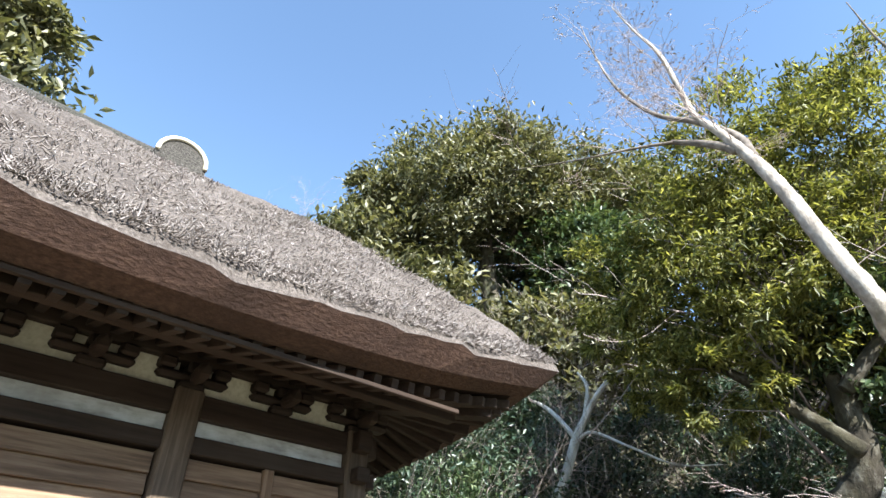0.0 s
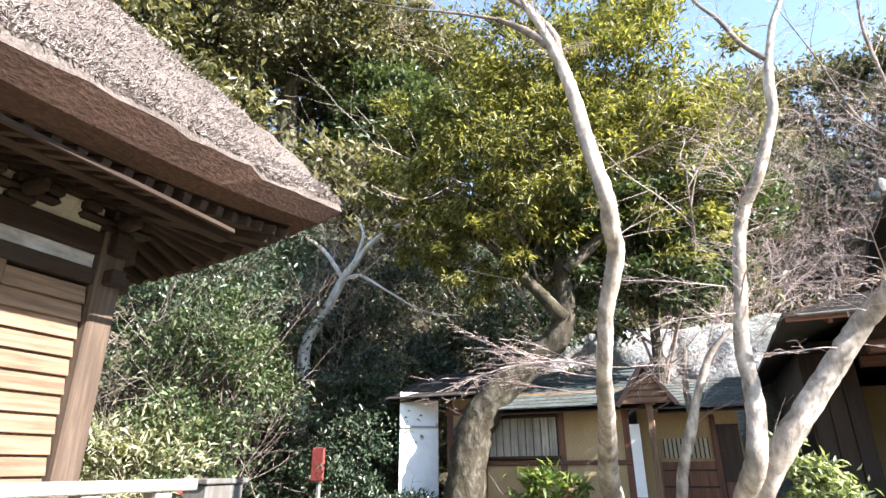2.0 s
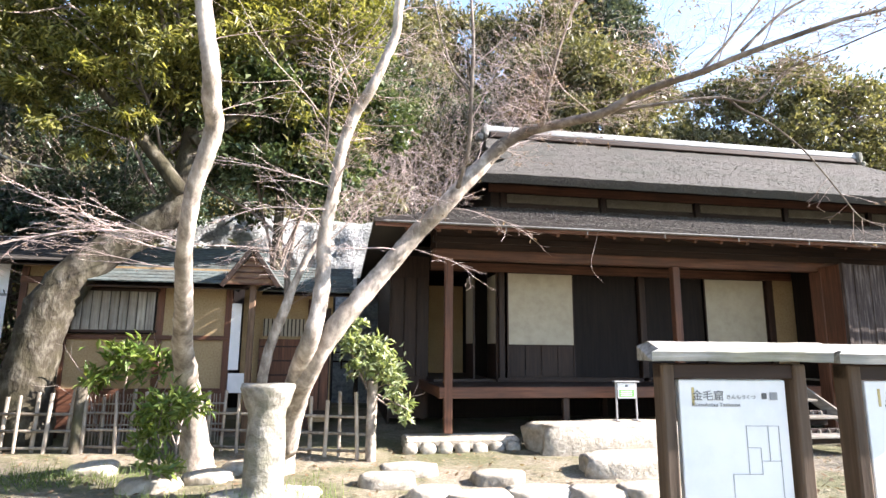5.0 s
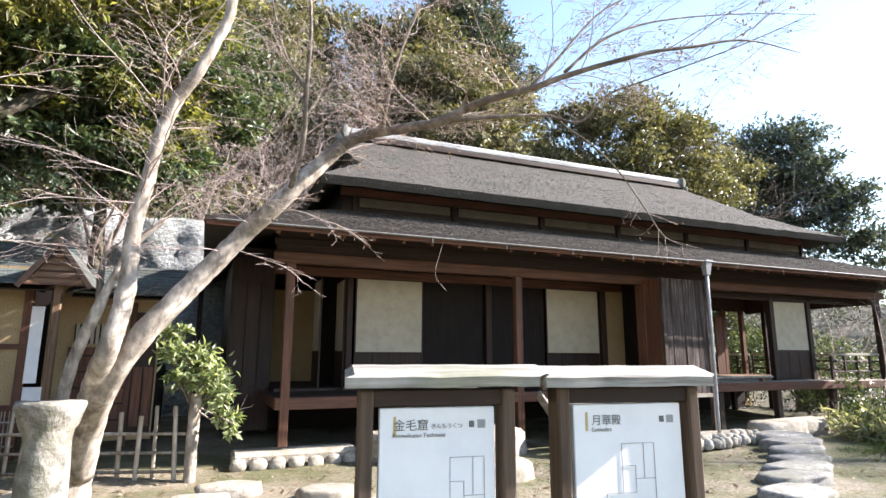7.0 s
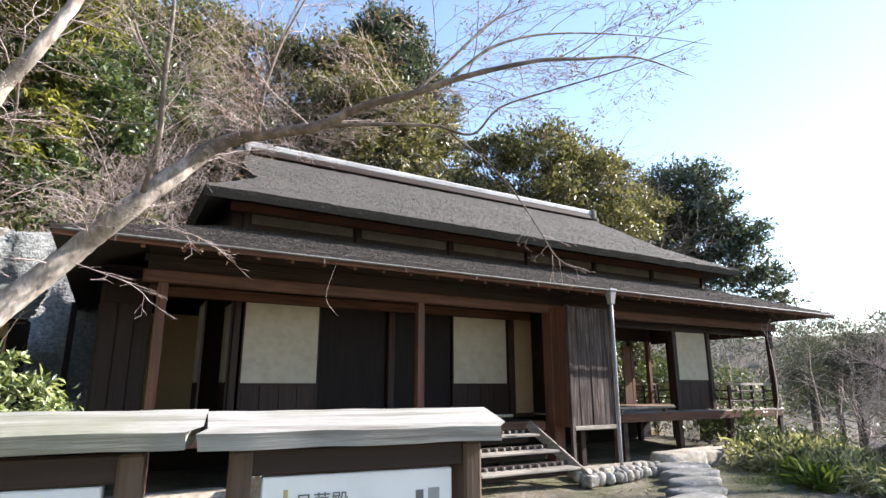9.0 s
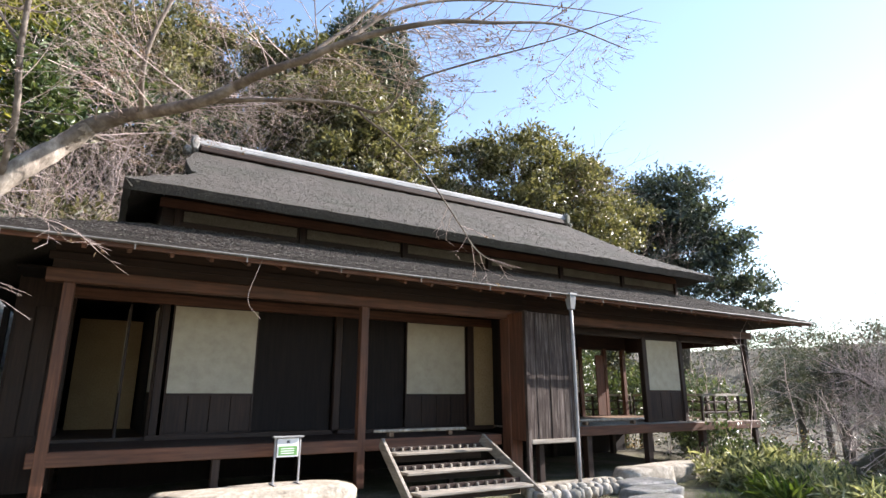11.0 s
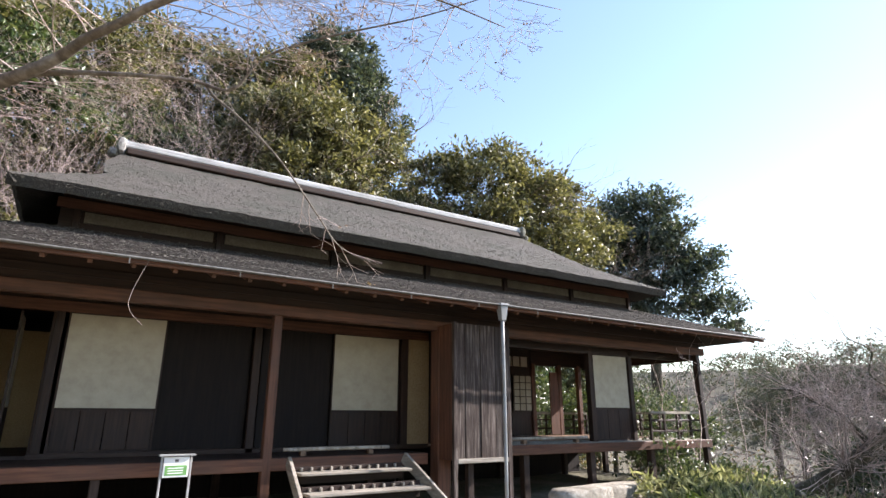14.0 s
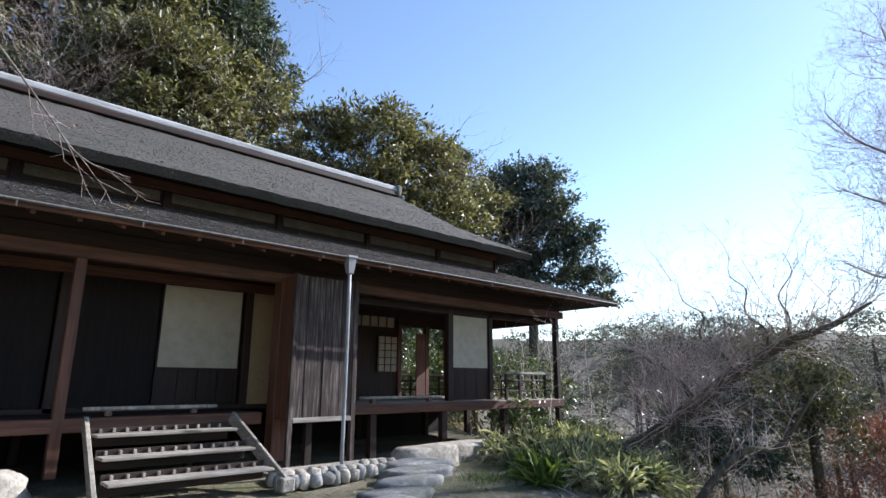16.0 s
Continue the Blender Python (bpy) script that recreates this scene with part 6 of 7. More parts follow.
FEATHER = [(-4.77, 0.03, 6.67, 1.7), (-5.96, -0.33, 6.54, 1.35), (-3.38, 0.38, 6.98, 1.6), (-2.81, 1.24, 6.12, 1.5), (-5.06, 0.7, 5.2, 1.2), (-4.2, 1.5, 5.11, 1.1), (-2.4, 1.69, 5.1, 1.1), (-3.87, 0.32, 8.34, 1.7), (-2.44, 1.18, 8.22, 1.8), (-6.32, -0.04, 5.25, 0.85), (-5.4, -0.4, 4.6, 0.75), (-4.6, -0.5, 5.5, 0.8), (-6.6, -0.5, 5.9, 0.7), (-3.6, -0.2, 5.9, 0.8)]
leafy_tree("yew_tree", "broad evergreen with feathery yellow-green sprays on a leaning mossy trunk", LEAN, [c[:3] for c in FEATHER], [c[3] for c in FEATHER], 72000, 0.14, "feather", 61,
           [[(-4.1, 0.4, 3.6, 0.12), (-4.9, 0.3, 4.6, 0.09), (-5.8, 0.0, 5.6, 0.05)], [(-4.0, 0.4, 4.4, 0.11), (-3.2, 0.7, 5.2, 0.08), (-2.4, 1.2, 6.2, 0.04)]], bark="bark_moss", clump=0.11, subs=70, aspect=0.26, low=-0.9, shell=0.72)
GLOSS = [(-3.9, 1.3, 4.6, 1.0), (-3.0, 1.5, 4.0, 0.9), (-2.2, 1.8, 4.4, 1.0), (-3.3, 0.9, 5.2, 0.9), (-1.6, 2.2, 5.6, 1.2), (-2.6, 1.5, 4.7, 0.8)]
leafy_tree("camellia_tree", "glossy dark green camellia behind the maple trunks", [(-3.0, 2.8, -0.1, 0.14), (-2.9, 2.4, 2.0, 0.12), (-2.8, 1.8, 4.2, 0.07)], [c[:3] for c in GLOSS], [c[3] for c in GLOSS], 22000, 0.14, "camellia", 62, clump=0.2, subs=34)
BALL = [(-13.74, 3.07, 14.9, 3.7), (-14.64, 0.47, 14.6, 1.8), (-11.51, 4.82, 15.0, 2.8), (-12.26, 3.62, 16.6, 2.1), (-14.17, 1.71, 12.8, 1.7)]
leafy_tree("evergreen_oak", "large rounded evergreen oak high on the slope", [(-13, 4, 8.5, 0.4), (-13.2, 3.6, 12, 0.3), (-13, 3.4, 16, 0.15)], [c[:3] for c in BALL], [c[3] for c in BALL], 76000, 0.21, "holly", 63, clump=0.13, subs=120, low=-0.7)
leafy_tree("evergreen_oak", "dark evergreen standing behind the thatched hall", [(-15.0, -11.2, 2, 0.3), (-15, -11.2, 8, 0.2), (-15, -11.2, 12, 0.1)], [(-14.6, -11.2, 13.6), (-14.9, -11.0, 11.6), (-15.4, -12.0, 14.6)], [1.5, 1.6, 1.7], 8000, 0.28, "holly", 64, clump=0.2, subs=40)
leafy_tree("evergreen_oak", "tall rounded evergreen on the skyline of the slope", [(11.1, 18.2, 12, 0.3), (11.1, 18.2, 19.5, 0.15)], [(10.9, 18.0, 20.0), (11.9, 18.0, 20.6), (9.6, 18.0, 19.0), (12.8, 17.8, 18.6), (11.2, 17.6, 17.6), (13.6, 17.4, 16.6)], [1.9, 1.5, 1.6, 1.6, 2.0, 1.7], 20000, 0.28, "pine", 65, clump=0.17, subs=60, low=-0.7)
leafy_tree("evergreen_oak", "yellowish evergreen joining the skyline trees on the slope", [(9.8, 16.6, 8, 0.3), (9.8, 16.6, 15, 0.15)], [(8.2, 16.8, 16.4), (6.4, 16.8, 15.6), (10.2, 16.4, 14.8), (12.4, 16.2, 14.0), (8.4, 16.2, 13.2), (13.8, 16.0, 12.6)], [2.2, 2.0, 2.1, 2.0, 2.2, 1.7], 24000, 0.26, "holly", 69, clump=0.18, subs=60, low=-0.7)
leafy_tree("evergreen_oak", "yellowish green evergreen behind the roof ridge", [(7.9, 13.2, 4, 0.3), (7.8, 12.8, 11, 0.15)], [(7.5, 12.6, 12.2), (8.9, 12.4, 11.2), (6.3, 13, 11.4), (9.6, 12.0, 10.2), (7.6, 11.8, 9.8), (10.2, 11.8, 8.8)], [2.2, 1.6, 1.6, 1.3, 1.7, 1.4], 25000, 0.23, "holly", 66, clump=0.17, subs=60)
leafy_tree("evergreen_oak", "dense evergreen clump beyond the roof ridge", [(16.8, 12.4, 3, 0.3), (16.8, 12.2, 10, 0.15)], [(16.4, 12.0, 11.4), (18.8, 11.6, 11.0), (14.2, 12.6, 11.0), (20.6, 11.4, 9.6), (17.4, 12.2, 12.8), (16.0, 11.6, 9.0), (19.4, 11.2, 8.4), (13.2, 12.4, 9.2), (20.4, 12.8, 12.2), (22.6, 13.0, 11.6), (24.4, 13.0, 10.4), (22.4, 12.6, 8.8)], [2.4, 2.1, 1.8, 1.7, 1.5, 2.0, 2.0, 1.6, 1.9, 2.0, 1.9, 2.0], 36000, 0.24, "holly", 67, clump=0.17, subs=60)
leafy_tree("pine_tree", "blue-green layered pine beyond the house", [(30.2, 14.0, -2, 0.35), (30.4, 13.8, 6, 0.28), (30.0, 13.6, 12.5, 0.12)], [(28.8, 15.0, 13.0), (30.2, 13.4, 13.4), (31.6, 12.7, 11.2), (32.2, 11.6, 8.8), (29.2, 15.2, 10.2), (31.0, 13.4, 8.2), (27.4, 15.6, 10.6), (28.4, 15.4, 7.8), (33.0, 11.2, 6.6), (26.6, 15.2, 8.2), (30.0, 13.4, 11.4), (30.6, 13.0, 9.6), (28.6, 14.6, 11.8), (29.6, 14.0, 7.0)], [1.9, 2.1, 2.0, 2.1, 2.0, 2.1, 1.9, 2.0, 1.8, 1.8, 2.2, 2.2, 2.0, 2.2], 34000, 0.31, "pine", 68, clump=0.17, subs=54, flat=0.3, low=-0.5)

rng = np.random.default_rng(400)
for k, (x, g, h, r, lf) in enumerate(((-17.5, 3, 6, 2.4, "holly"), (-13.6, 2.4, 6, 2.2, "holly"), (-12.0, 5.0, 7, 2.4, "camellia"), (-11.2, 2.6, 5, 2.0, "holly"), (-15.0, 4.5, 7, 2.3, "holly"), (-10.6, 6.5, 9, 2.4, "holly"), (-10.2, 4.2, 6.5, 2.2, "camellia"), (-9.0, 6.0, 8, 2.5, "holly"), (-7.2, 4.0, 7.5, 2.3, "feather"), (-6.4, 7.5, 7.5, 2.6, "holly"), (-4.6, 4.5, 7, 2.3, "holly"), (-3.6, 7.5, 7.5, 2.6, "holly"), (-1.8, 3.6, 6.5, 2.2, "camellia"), (-0.6, 6.5, 7, 2.4, "holly"), (1.0, 4.0, 4.2, 1.7, "holly"), (2.6, 6.0, 5, 1.9, "camellia"), (4.2, 3.5, 4, 1.7, "holly"), (5.2, 7.0, 5.5, 2.0, "holly"), (1.5, 8.5, 8.5, 2.5, "holly"), (4.5, 8.5, 9, 2.4, "holly"), (11.0, 2.6, 4.2, 1.9, "holly"), (13.2, 3.2, 4.0, 1.8, "camellia"), (22.5, 1.0, 4.5, 2.2, "holly"), (25.5, 2.0, 4.5, 2.2, "pine"), (29.0, 0.5, 4.0, 2.2, "holly"), (34.0, 0.5, 4.0, 2.4, "holly"))):
    y = float(lerp_table(x, FOOT)) + g
    z = on_ground(x, y)
    cs = [(x, y, z + h)] + [(x + r * 0.75 * math.cos(a), y + r * 0.75 * math.sin(a), z + h - r * rng.uniform(0.2, 0.8)) for a in rng.uniform(0, 6.28, 3)]
    leafy_tree("hillside_tree", "rounded evergreen tree on the steep slope" if lf != "feather" else "feathery yellow-green tree on the steep slope", [(x, y, z - 0.3, 0.22), (x + 0.1, y, z + h * 0.5, 0.16), (x, y, z + h, 0.07)], cs, [r] + [r * 0.75] * 3, 9000, 0.26, lf, 410 + k, clump=0.15, subs=56)

for k, (x, y, z) in enumerate(((-22, 1.0, 13.5), (-22.5, -0.8, 13.5))):
    bare_tree("bare_tree", "pinkish grey bare tree on the skyline behind the hall", [[(x, y, 12.0, 0.18), (x, y, 15.0, 0.12), (x + 0.3, y + 0.2, 17.0, 0.07), (x + 0.2, y, 18.4, 0.02)]], M["bark_pale"], 340 + k, 0.014, 2.2, 0.7, 3, 0.2, 0.1)

# ---- shrubs ----


def shrub(name, label, centres, count, size, leafm, seed, root=None, **kw):
    c = np.array(centres, float)
    low = c[:, 2].min()
    x, y = float(c[:, 0].mean()), float(c[:, 1].mean())
    s = thing(name, (x, y, on_ground(x, y)), label, "shrub")
    rng = np.random.default_rng(seed)
    segs = []
    for p in c:
        g = np.array([p[0] * 0.6 + x * 0.4, p[1] * 0.6 + y * 0.4, on_ground(p[0], p[1]) - 0.05])
        if root:
            g = np.array(root, float)
        d = p[:3] - g
        grow(rng, segs, g, d / np.linalg.norm(d), np.linalg.norm(d) * 1.1, 0.02, 2, 0.6, 0.03, 0.2)
    tagged(link_mesh("stem_mass", sticks_mesh("stem_mass", segs), M["twig"], s), kind="stuff")
    tagged(link_mesh("foliage", leaf_mesh("foliage", rng, c[:, :3], c[:, 3], count, size, **kw), L[leafm], s), kind="stuff")
    return s


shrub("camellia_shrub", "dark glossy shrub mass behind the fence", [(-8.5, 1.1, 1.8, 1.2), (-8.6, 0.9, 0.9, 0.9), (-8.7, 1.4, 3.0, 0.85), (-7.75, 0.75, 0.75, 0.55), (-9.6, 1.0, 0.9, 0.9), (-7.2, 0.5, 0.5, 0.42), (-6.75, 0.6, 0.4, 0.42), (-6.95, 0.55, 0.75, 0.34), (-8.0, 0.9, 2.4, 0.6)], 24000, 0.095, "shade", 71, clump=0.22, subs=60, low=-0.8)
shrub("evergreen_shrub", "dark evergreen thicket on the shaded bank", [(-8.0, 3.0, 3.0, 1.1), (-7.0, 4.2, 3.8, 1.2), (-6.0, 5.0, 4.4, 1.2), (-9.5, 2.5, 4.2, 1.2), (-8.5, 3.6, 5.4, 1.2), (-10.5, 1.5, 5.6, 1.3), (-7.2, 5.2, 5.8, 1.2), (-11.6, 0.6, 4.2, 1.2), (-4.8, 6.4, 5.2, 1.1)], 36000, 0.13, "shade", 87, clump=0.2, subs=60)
shrub("evergreen_shrub", "sunlit green shrub beside the hall", [(-8.96, -2.25, 2.5, 1.14), (-8.8, -2.7, 1.4, 0.9), (-9.4, -1.6, 3.4, 0.9)], 15000, 0.085, "camellia", 72, clump=0.2, subs=60)
shrub("bamboo_grass", "pale sunlit bamboo grass beside the hall", [(-9.15, -3.3, 1.5, 0.75), (-8.5, -3.4, 1.1, 0.6), (-9.7, -3.6, 1.2, 0.7)], 7000, 0.13, "pale", 73, aspect=0.2, clump=0.25)
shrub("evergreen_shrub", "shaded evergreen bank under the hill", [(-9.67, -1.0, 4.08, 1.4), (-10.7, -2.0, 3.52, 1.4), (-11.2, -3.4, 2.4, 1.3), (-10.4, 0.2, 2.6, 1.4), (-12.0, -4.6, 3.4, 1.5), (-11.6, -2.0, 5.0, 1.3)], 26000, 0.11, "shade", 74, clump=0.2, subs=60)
shrub("pale_shrub", "pale yellow-green sunlit shrub by the white fence", [(-8.3, 2.4, 3.3, 0.5), (-8.6, 2.2, 2.8, 0.5)], 2500, 0.13, "pale", 75, aspect=0.3)
shrub("aucuba_shrub", "fresh green broad-leaved shrub above the fence", [(-4.65, 0.35, 0.98, 0.3), (-4.2, 0.3, 0.9, 0.26), (-4.95, 0.35, 0.75, 0.22)], 420, 0.17, "lush", 76, clump=0.3, subs=16, aspect=0.34)
shrub("aucuba_shrub", "fresh green shrub at the foot of the maple", [(-3.4, -2.0, 0.55, 0.24), (-3.15, -2.0, 0.6, 0.2), (-3.5, -2.0, 0.3, 0.2), (-3.4, -2.05, 0.02, 0.16)], 800, 0.12, "lush", 77, clump=0.3, subs=20, aspect=0.3)
shrub("hanging_shrub", "leafy pale green shrub drooping over the fence post", [(-1.47, -0.72, 1.52, 0.14), (-1.4, -0.74, 1.25, 0.2), (-1.18, -0.74, 1.18, 0.2), (-1.0, -0.76, 1.0, 0.2), (-0.9, -0.8, 0.76, 0.17), (-0.8, -0.84, 0.5, 0.13), (-0.72, -0.86, 0.36, 0.08), (-1.32, -0.78, 0.95, 0.14)], 1500, 0.115, "fresh", 78, root=(-1.22, -0.62, 0.7), clump=0.3, subs=24, aspect=0.32)
shrub("sasa_shrub", "sunlit variegated bamboo grass beside the path", [(10.0, -1.9, -0.2, 0.28), (10.5, -2.1, -0.22, 0.3), (11.0, -1.5, -0.18, 0.3), (9.8, -2.7, -0.3, 0.28), (10.6, -2.9, -0.35, 0.32), (11.7, -1.8, -0.3, 0.34), (9.3, -3.3, -0.35, 0.26), (11.4, -2.8, -0.55, 0.34)], 3000, 0.26, "pale", 79, aspect=0.13, clump=0.3, subs=50)
gr = np.random.default_rng(88)
bank = []
while len(bank) < 70:
    x, y = gr.uniform(8.6, 13.2), gr.uniform(-4.4, -0.9)
    if -3.2 < ((x - 9.7) * 2.8 - (y + 4.3) * 3.3) / 4.33 < 0.5 and x > 10.2 + 0.55 * y * 0.9 + 0.6:
        r = gr.uniform(0.16, 0.3)
        bank.append((x, y, on_ground(x, y) + r * 0.45, r))
shrub("sasa_shrub", "dense pale-edged bamboo grass on the path bank", bank, 9000, 0.2, "pale", 85, aspect=0.13, clump=0.3, subs=30)
shrub("sasa_shrub", "darker green bamboo grass within the path bank", bank[::2], 4200, 0.18, "camellia", 86, aspect=0.15, clump=0.32, subs=26)
shrub("sasa_shrub", "bright green strap-leaved plants beside the path", [(9.3, -2.8, -0.2, 0.24), (8.9, -3.2, -0.22, 0.22), (9.6, -3.4, -0.25, 0.24)], 420, 0.34, "lush", 80, aspect=0.1, clump=0.3, subs=20)
shrub("evergreen_shrub", "mixed green shrubs behind the open wing", [(14.9, 2.2, 0.1, 0.8), (15.4, 0.6, -0.7, 0.7), (14.8, 4.6, 0.9, 1.2), (16.2, 2.6, 0.4, 1.2), (13.4, 6.6, 1.0, 1.3), (15.0, 7.6, 1.6, 1.5), (12.0, 7.6, 1.2, 1.3), (17.5, 5.0, 0.9, 1.5)], 22000, 0.13, "camellia", 81, clump=0.22, subs=60)
shrub("evergreen_shrub", "mixed green shrubs below the wing", [(15.2, -0.6, -1.0, 0.7), (14.2, 1.0, -0.5, 0.6), (16.4, 0.2, -0.9, 0.8), (13.6, -1.4, -0.9, 0.6)], 6000, 0.12, "camellia", 82, clump=0.25, subs=40)

# ---- wooded slope: foliage too dense to count ----


def slope_woods(name, label, leafm, seed, n, region, rad, count, size, lift=0.6, **kw):
    rng = np.random.default_rng(seed)
    x0, x1, g0, g1 = region
    x = rng.uniform(x0, x1, n)
    y = lerp_table(x, FOOT) + rng.uniform(g0, g1, n)
    r = rng.uniform(*rad, n)
    c = np.stack([x, y, height(x, y) + r * lift], 1)
    ob = link_mesh(name, leaf_mesh(name, rng, c, r, count, size, **kw), L[leafm])
    tagged(ob, label, "woods", kind="stuff")


slope_woods("hillside_woods", "mixed evergreen woods covering the steep slope", "holly", 101, 260, (-24, 24, 0.2, 17), (1.0, 2.2), 64000, 0.33, clump=0.22, subs=30)
slope_woods("hillside_woods", "dark evergreen woods covering the steep slope", "camellia", 102, 190, (-24, 26, 0.0, 14), (0.9, 1.8), 46000, 0.29, clump=0.22, subs=30)
slope_woods("hillside_scrub", "yellowing scrub on the slope above the rock face", "yellow", 103, 110, (-9, 12, 0.0, 10), (0.5, 1.1), 30000, 0.16, clump=0.25, subs=18)
slope_woods("hillside_scrub", "dry brown leaves and brush on the slope", "dry", 104, 120, (-5, 20, 0.3, 12), (0.6, 1.6), 36000, 0.14, clump=0.28, subs=20)


def brush(name, label, seed, n, spots, length, r, level=2, mat="twig_pale"):
    rng = np.random.default_rng(seed)
    segs = []
    for _ in range(n):
        x, y = spots(rng)
        p = np.array([x, y, on_ground(x, y) - 0.1])
        d = rng.normal(0, 0.35, 3) + [0, -0.25, 1]
        grow(rng, segs, p, d / np.linalg.norm(d), length * rng.uniform(0.6, 1.3), r * rng.uniform(0.6, 1.2), level, 0.7, 0.03, 0.4)
    ob = link_mesh(name, sticks_mesh(name, segs), M[mat])
    return tagged(ob, label, "brush", kind="stuff")


def on_slope(x0, x1, g0, g1):
    def pick(rng):
        x = rng.uniform(x0, x1)
        return x, float(lerp_table(x, FOOT)) + rng.uniform(g0, g1)
    return pick


brush("bare_brush", "grey bare brush and saplings on the slope", 111, 85, on_slope(-6, 13, 0.2, 9), 4.6, 0.024, 3)
brush("bare_brush", "pale tangled bare saplings above the roof", 112, 72, on_slope(-2.5, 9, 0.5, 5.5), 6.0, 0.022, 3)
brush("bare_brush", "thin bare twigs tangled among the shaded shrubs", 113, 36, lambda rng: (rng.uniform(-12.5, -9.4), rng.uniform(-1.5, 3.0)), 2.6, 0.008, 3)

# ---- the valley beyond the house ----


def valley_tree(name, label, x, y, h, seed, level=4, r=0.14, lean=(0, 0)):
    rng = np.random.default_rng(seed)
    z = on_ground(x, y) - 0.2
    t = thing(name, (x, y, z), label, "tree", "bare trees in the valley")
    top = (x + lean[0] * 0.5, y + lean[1] * 0.5, z + h * 0.55)
    rows = [(x, y, z, r * 1.3), (x + lean[0] * 0.2, y + lean[1] * 0.2, z + h * 0.25, r), (*top, r * 0.6)]
    tube("trunk", rows, M["bark_dark"], t, 9, 5, seed, 0.04)
    segs = []
    for k in range(9):
        s = rng.uniform(0.3, 1)
        p = np.array(rows[1][:3]) * (1 - s) + np.array(top) * s
        d = rng.normal(0, 0.6, 3) + [lean[0] * 0.2, lean[1] * 0.2, 0.75]
        grow(rng, segs, p, d / np.linalg.norm(d), h * rng.uniform(0.3, 0.5), r * 0.28, level - 1, 0.75, 0.02, 0.3)
    tagged(link_mesh("branch_mass", sticks_mesh("branch_mass", segs), M["twig"], t, "fine bare branches"), kind="stuff")


for k, (x, y, h, lean, lv) in enumerate(((18.9, 0.6, 7.0, (0, 0), 4), (21.2, -0.4, 7.0, (1, 0), 4), (20.0, -3.8, 7.0, (0, 0), 4), (24, 2.0, 7.5, (0, 0), 4), (27, -2.5, 8, (0, 0), 3), (20, 4.5, 6.5, (0, 0), 4), (30, 3, 9, (0, 0), 3), (33, -4, 9, (0, 0), 3))):
    valley_tree("bare_tree", "leafless grey tree rising from the valley", x, y, h, 300 + k, lv, 0.1, lean)
CROOK = [(11.9, -2.0, -0.8, 0.2), (12.3, -2.4, -0.15, 0.17), (12.6, -2.8, 0.15, 0.15), (12.8, -3.55, 0.72, 0.13), (13.1, -4.2, 1.28, 0.11), (13.3, -5.0, 1.8, 0.08), (13.5, -5.65, 2.05, 0.05), (13.7, -6.2, 2.4, 0.02)]
CROOK_A = [(13.1, -4.2, 1.25, 0.031), (13.1, -4.05, 1.6, 0.0223), (13.0, -3.7, 1.95, 0.0174), (13.1, -3.75, 2.35, 0.0124), (13.1, -3.4, 2.65, 0.0087), (13.1, -3.3, 3.1, 0.0031)]
CROOK_B = [(13.2, -4.7, 1.6, 0.0279), (13.2, -4.75, 2.0, 0.0211), (13.2, -4.45, 2.35, 0.0161), (13.2, -4.5, 2.75, 0.0112), (13.2, -4.25, 3.05, 0.0068), (13.2, -4.3, 3.5, 0.0025)]
CROOK_C = [(12.8, -3.6, 0.75, 0.055), (12.8, -3.3, 1.2, 0.045), (12.7, -2.9, 1.5, 0.034), (12.7, -2.6, 1.7, 0.024), (12.7, -2.2, 1.75, 0.01)]
CROOK_D = [(13.3, -5.0, 1.8, 0.0248), (13.3, -5.1, 2.2, 0.0174), (13.4, -4.95, 2.6, 0.0124), (13.4, -5.2, 3.0, 0.0074), (13.4, -5.1, 3.4, 0.0025)]
bare_tree("bare_tree", "crooked leafless tree with a dark leaning trunk at the valley edge", [CROOK, CROOK_A, CROOK_B, CROOK_C, CROOK_D], M["bark_dark"], 321, 0.011, 1.3, 0.05, 3, 0.35, 0.03, [((13.1, -3.3, 3.0), (0, 0.5, 0.7), 1.0, 0.008, 3), ((13.2, -4.3, 3.3), (0, 0.2, 1), 0.9, 0.007, 3), ((13.4, -5.1, 3.2), (0, -0.3, 1), 0.9, 0.007, 3), ((13.0, -3.7, 2.0), (0.1, 1, 0.5), 1.5, 0.011, 3), ((13.1, -4.0, 1.7), (0, 1, 0.3), 1.7, 0.012, 3)])
leafy_tree("evergreen_tree", "small olive-green tree behind the crooked trunk", [(16.2, -4.4, on_ground(16.2, -4.4) - 0.2, 0.12), (16.2, -4.4, 0.0, 0.09), (16.1, -4.3, 1.4, 0.04)], [(16.0, -4.2, 1.5), (16.3, -4.8, 0.8), (16.0, -3.8, 0.7), (16.4, -4.5, -0.1)], [0.75, 0.8, 0.75, 0.9], 9000, 0.1, "holly", 324, clump=0.2, subs=50, low=-0.7)
EDGE = [(22, -7.3, on_ground(22, -7.3) - 0.3, 0.2), (22, -7.1, 2.5, 0.16), (22, -6.9, 5.5, 0.12), (22, -6.5, 8.5, 0.07), (22, -6.1, 11.4, 0.02)]
EDGE_A = [(22, -6.95, 4.8, 0.07), (22, -6.0, 4.0, 0.055), (22, -5.1, 4.0, 0.04), (22, -4.2, 4.6, 0.015)]
EDGE_B = [(22, -6.8, 6.3, 0.06), (22, -5.8, 7.4, 0.045), (22, -5.0, 8.2, 0.03), (22, -4.4, 9.2, 0.012)]
EDGE_C = [(22, -6.9, 5.6, 0.06), (22, -5.6, 6.0, 0.04), (22, -4.4, 6.8, 0.015)]
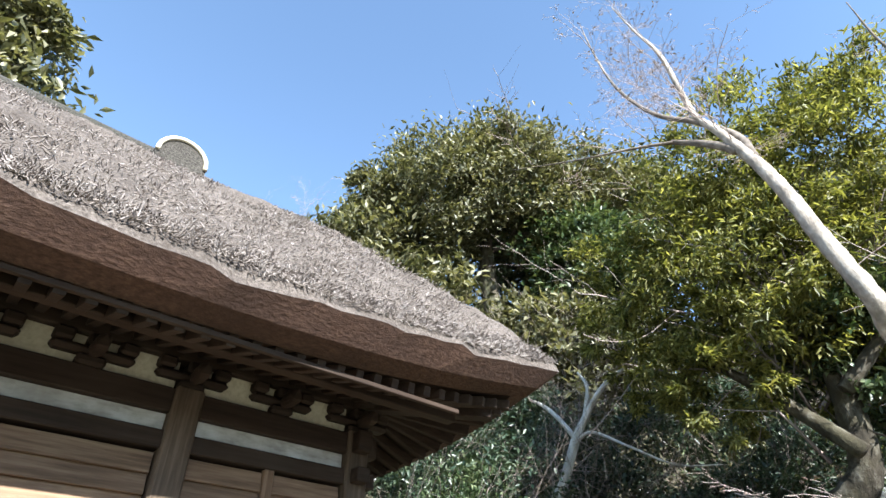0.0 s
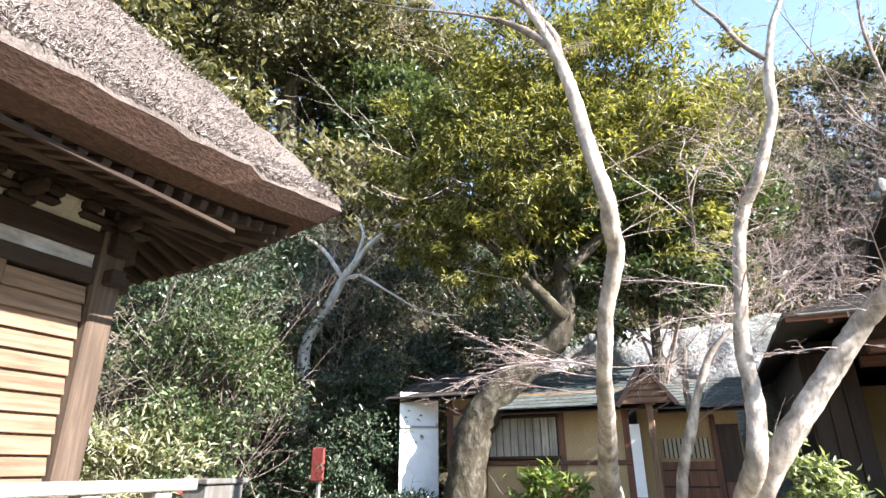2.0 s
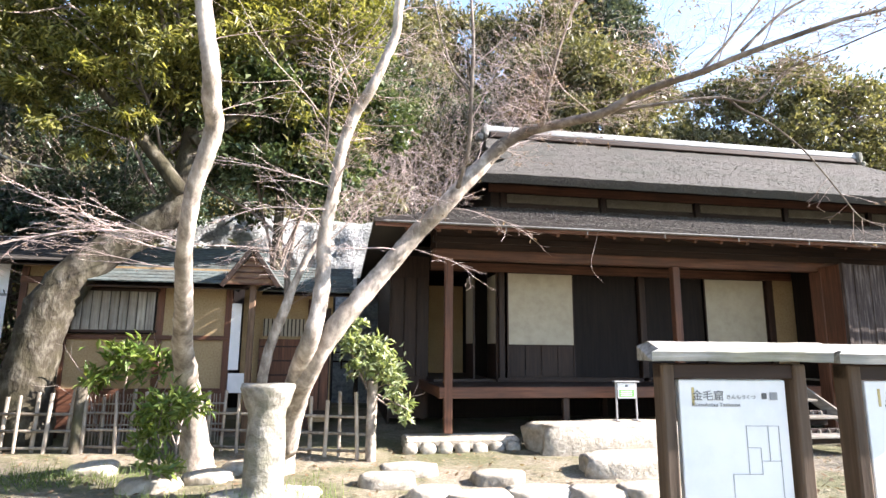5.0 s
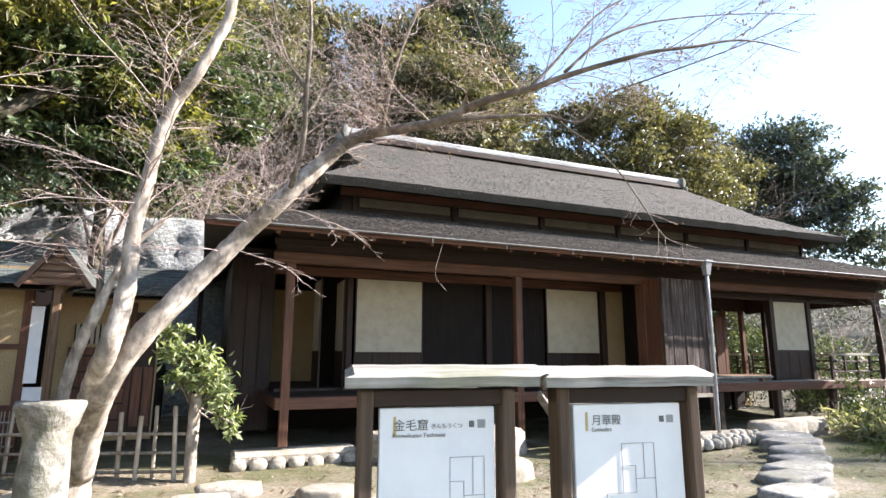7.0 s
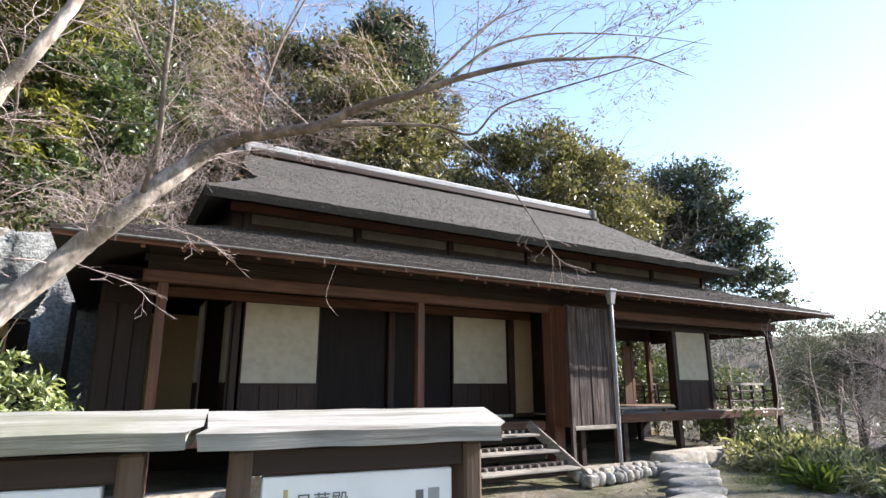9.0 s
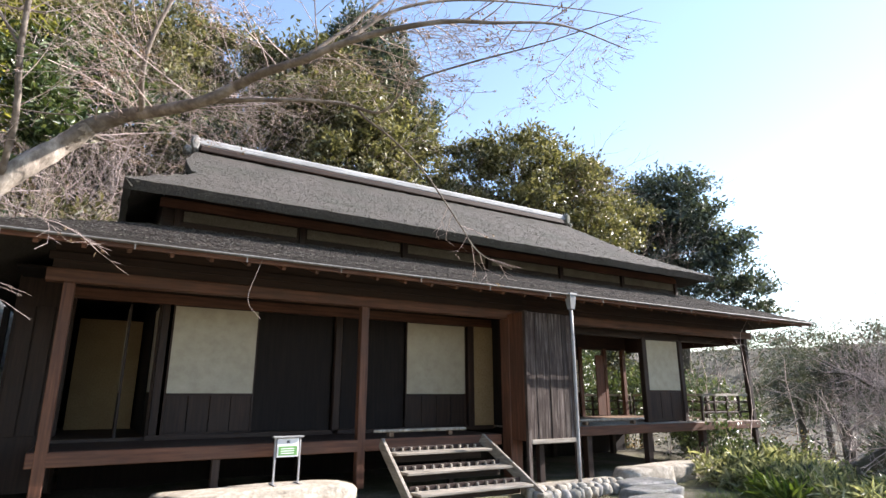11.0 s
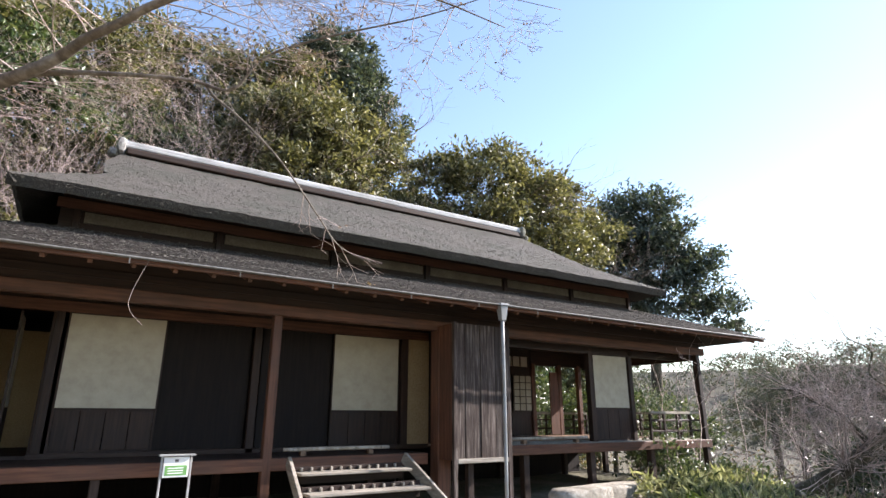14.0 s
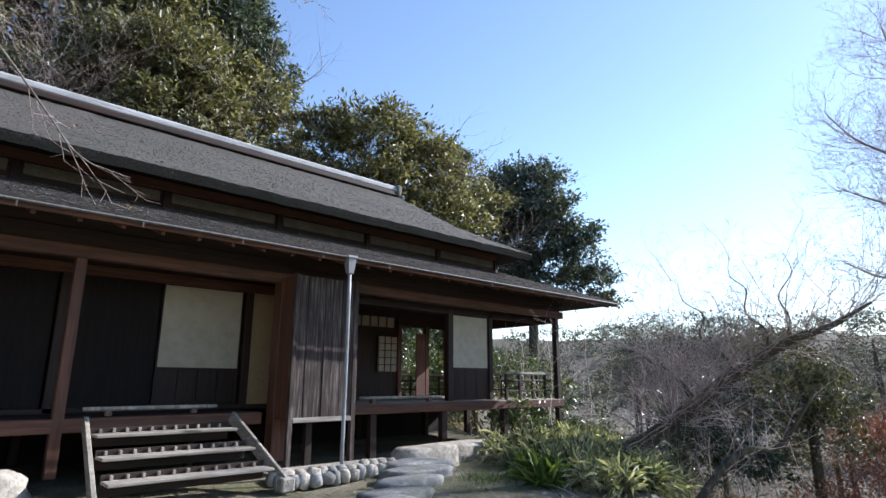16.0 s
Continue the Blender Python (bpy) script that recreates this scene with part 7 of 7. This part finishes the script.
bare_tree("bare_tree", "tall pale leafless tree at the valley edge", [EDGE, EDGE_A, EDGE_B, EDGE_C], M["bark_pale"], 323, 0.012, 2.0, 0.11, 3, 0.3, 0.05)
ARCH = [(10.8, -4.1, -0.9, 0.07), (11.0, -4.33, -0.47, 0.06), (11.2, -4.6, -0.05, 0.052), (11.4, -4.89, 0.2, 0.045), (11.8, -5.16, 0.24, 0.035), (12.0, -5.64, 0.95, 0.018)]
bare_tree("bare_tree", "thin arching leafless sapling below the path", [ARCH], M["bark_dark"], 322, 0.008, 0.9, 0.14, 2, 0.3, 0.06)
rl = thing("bamboo_rail", (10.5, -3.6, on_ground(10.5, -3.6)), "pale bamboo handrail leading down to the valley", "handrail")
for a, b in (((10.5, -3.09, 0.07), (10.5, -3.94, -0.46)), ((10.5, -3.47, 0.2), (10.5, -4.33, -0.35))):
    tube("rail", [(*a, 0.022), ((a[0] + b[0]) / 2, (a[1] + b[1]) / 2, (a[2] + b[2]) / 2, 0.021), (*b, 0.02)], M["bamboo"], rl, 7, 3, 2, 0.02)
    tube("post", [(a[0], a[1], on_ground(a[0], a[1]) - 0.2, 0.035), (a[0], a[1], a[2] * 0.5 - 0.2, 0.034), (a[0], a[1], a[2] + 0.05, 0.033)], M["bark_dark"], rl, 7, 3, 2, 0.02)
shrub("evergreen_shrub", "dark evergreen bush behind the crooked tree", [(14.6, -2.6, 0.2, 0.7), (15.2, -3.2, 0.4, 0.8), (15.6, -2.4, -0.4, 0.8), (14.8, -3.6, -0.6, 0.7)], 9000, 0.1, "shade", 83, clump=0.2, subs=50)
shrub("reddish_shrub", "reddish winter shrub bank in the valley", [(15.6, -5.6, -0.9, 0.7), (16.8, -5.4, -0.5, 0.8), (18.2, -5.4, -0.3, 0.9), (17.0, -6.4, -0.6, 1.0), (19.6, -5.4, -0.3, 1.0), (20.5, -4.4, -0.5, 0.9), (16.0, -4.6, -1.3, 0.7)], 14000, 0.07, "red_leaf", 84, clump=0.3, subs=60)
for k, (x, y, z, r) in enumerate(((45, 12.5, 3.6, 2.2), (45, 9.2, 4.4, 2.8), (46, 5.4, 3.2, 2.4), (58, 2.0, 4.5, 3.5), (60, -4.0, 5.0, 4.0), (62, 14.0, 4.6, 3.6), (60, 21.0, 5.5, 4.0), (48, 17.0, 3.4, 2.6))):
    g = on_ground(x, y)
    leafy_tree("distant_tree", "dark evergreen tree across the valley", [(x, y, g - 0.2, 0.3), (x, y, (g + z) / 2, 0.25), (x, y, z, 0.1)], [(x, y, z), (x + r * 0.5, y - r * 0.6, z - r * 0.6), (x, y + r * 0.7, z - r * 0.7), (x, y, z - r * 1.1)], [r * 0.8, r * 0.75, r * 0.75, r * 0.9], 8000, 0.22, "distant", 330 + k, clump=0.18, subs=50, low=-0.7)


def valley_stuff(name, label, leafm, seed, n, rad, count, size, box4, **kw):
    rng = np.random.default_rng(seed)
    x0, x1, y0, y1 = box4
    x, y = rng.uniform(x0, x1, n), rng.uniform(y0, y1, n)
    r = rng.uniform(*rad, n)
    c = np.stack([x, y, height(x, y) + r * 0.5], 1)
    tagged(link_mesh(name, leaf_mesh(name, rng, c, r, count, size, **kw), L[leafm]), label, "woods", kind="stuff")


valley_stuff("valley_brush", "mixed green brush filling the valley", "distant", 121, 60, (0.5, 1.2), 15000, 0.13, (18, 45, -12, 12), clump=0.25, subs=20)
valley_stuff("valley_brush", "dry brown brush filling the valley", "dry", 122, 130, (0.4, 1.1), 24000, 0.1, (14.5, 40, -12, 12), clump=0.3, subs=20)
valley_stuff("valley_brush", "low green plants below the house corner", "camellia", 123, 70, (0.3, 0.9), 22000, 0.1, (12.2, 26, -8, 4), clump=0.28, subs=16)
# The far woods' leaf colour already carries the haze.
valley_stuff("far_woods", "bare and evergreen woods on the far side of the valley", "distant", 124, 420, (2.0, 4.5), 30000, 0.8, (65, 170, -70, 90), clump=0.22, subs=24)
brush("bare_brush", "grey bare brush filling the valley", 125, 200, lambda rng: (rng.uniform(12.5, 30), rng.uniform(-8, 7)), 2.4, 0.014, 3)
valley_stuff("valley_brush", "dry stalks and pale grass at the path edge", "dry", 126, 60, (0.2, 0.45), 9000, 0.14, (10.0, 16, -8, -3.5), clump=0.3, subs=12, aspect=0.1)

# ---- loose leaf litter and grass tufts ----
rng = np.random.default_rng(131)
segs = []
for _ in range(1500):
    cx, cy = [(-3.7, -1.5), (-2.2, -2.7), (-4.6, -1.4), (-5.4, -1.6), (8.6, -2.6), (-3.0, -3.0)][rng.integers(0, 6)]
    x, y = rng.normal(cx, 0.3), rng.normal(cy, 0.22)
    p = np.array([x, y, on_ground(x, y) - 0.01])
    d = rng.normal(0, 0.45, 3) + [0, 0, 1]
    d *= rng.uniform(0.08, 0.22) / np.linalg.norm(d)
    segs.append((*p, *(p + d), 0.004, 0.001))
tuft = link_mesh("grass", sticks_mesh("grass", segs), L["lush"])
tagged(tuft, "thin grass tufts in the mossy yard", "grass", kind="stuff")
n = 4200
p = np.stack([rng.uniform(-9, 9, n), rng.uniform(-7, 0, n), np.zeros(n)], 1)
p[:, 2] = height(p[:, 0], p[:, 1]) + 0.006
a = rng.uniform(0, 2 * np.pi, n)
s = rng.uniform(0.02, 0.05, n)
u = np.stack([np.cos(a), np.sin(a), rng.normal(0, 0.25, n)], 1) * s[:, None]
w = np.stack([-np.sin(a), np.cos(a), rng.normal(0, 0.25, n)], 1) * s[:, None] * 0.45
v = np.stack([p - u, p + w, p + u, p - w], 1).reshape(-1, 3)
v[:, 2] += 0.012
i4 = np.arange(n)[:, None] * 4
litter = link_mesh("leaf_litter", np_mesh("leaf_litter", v, i4 + [0, 1, 2, 3]), L["dry"])
tagged(litter, "scattered dry brown leaves on the ground", "leaf litter", kind="stuff")
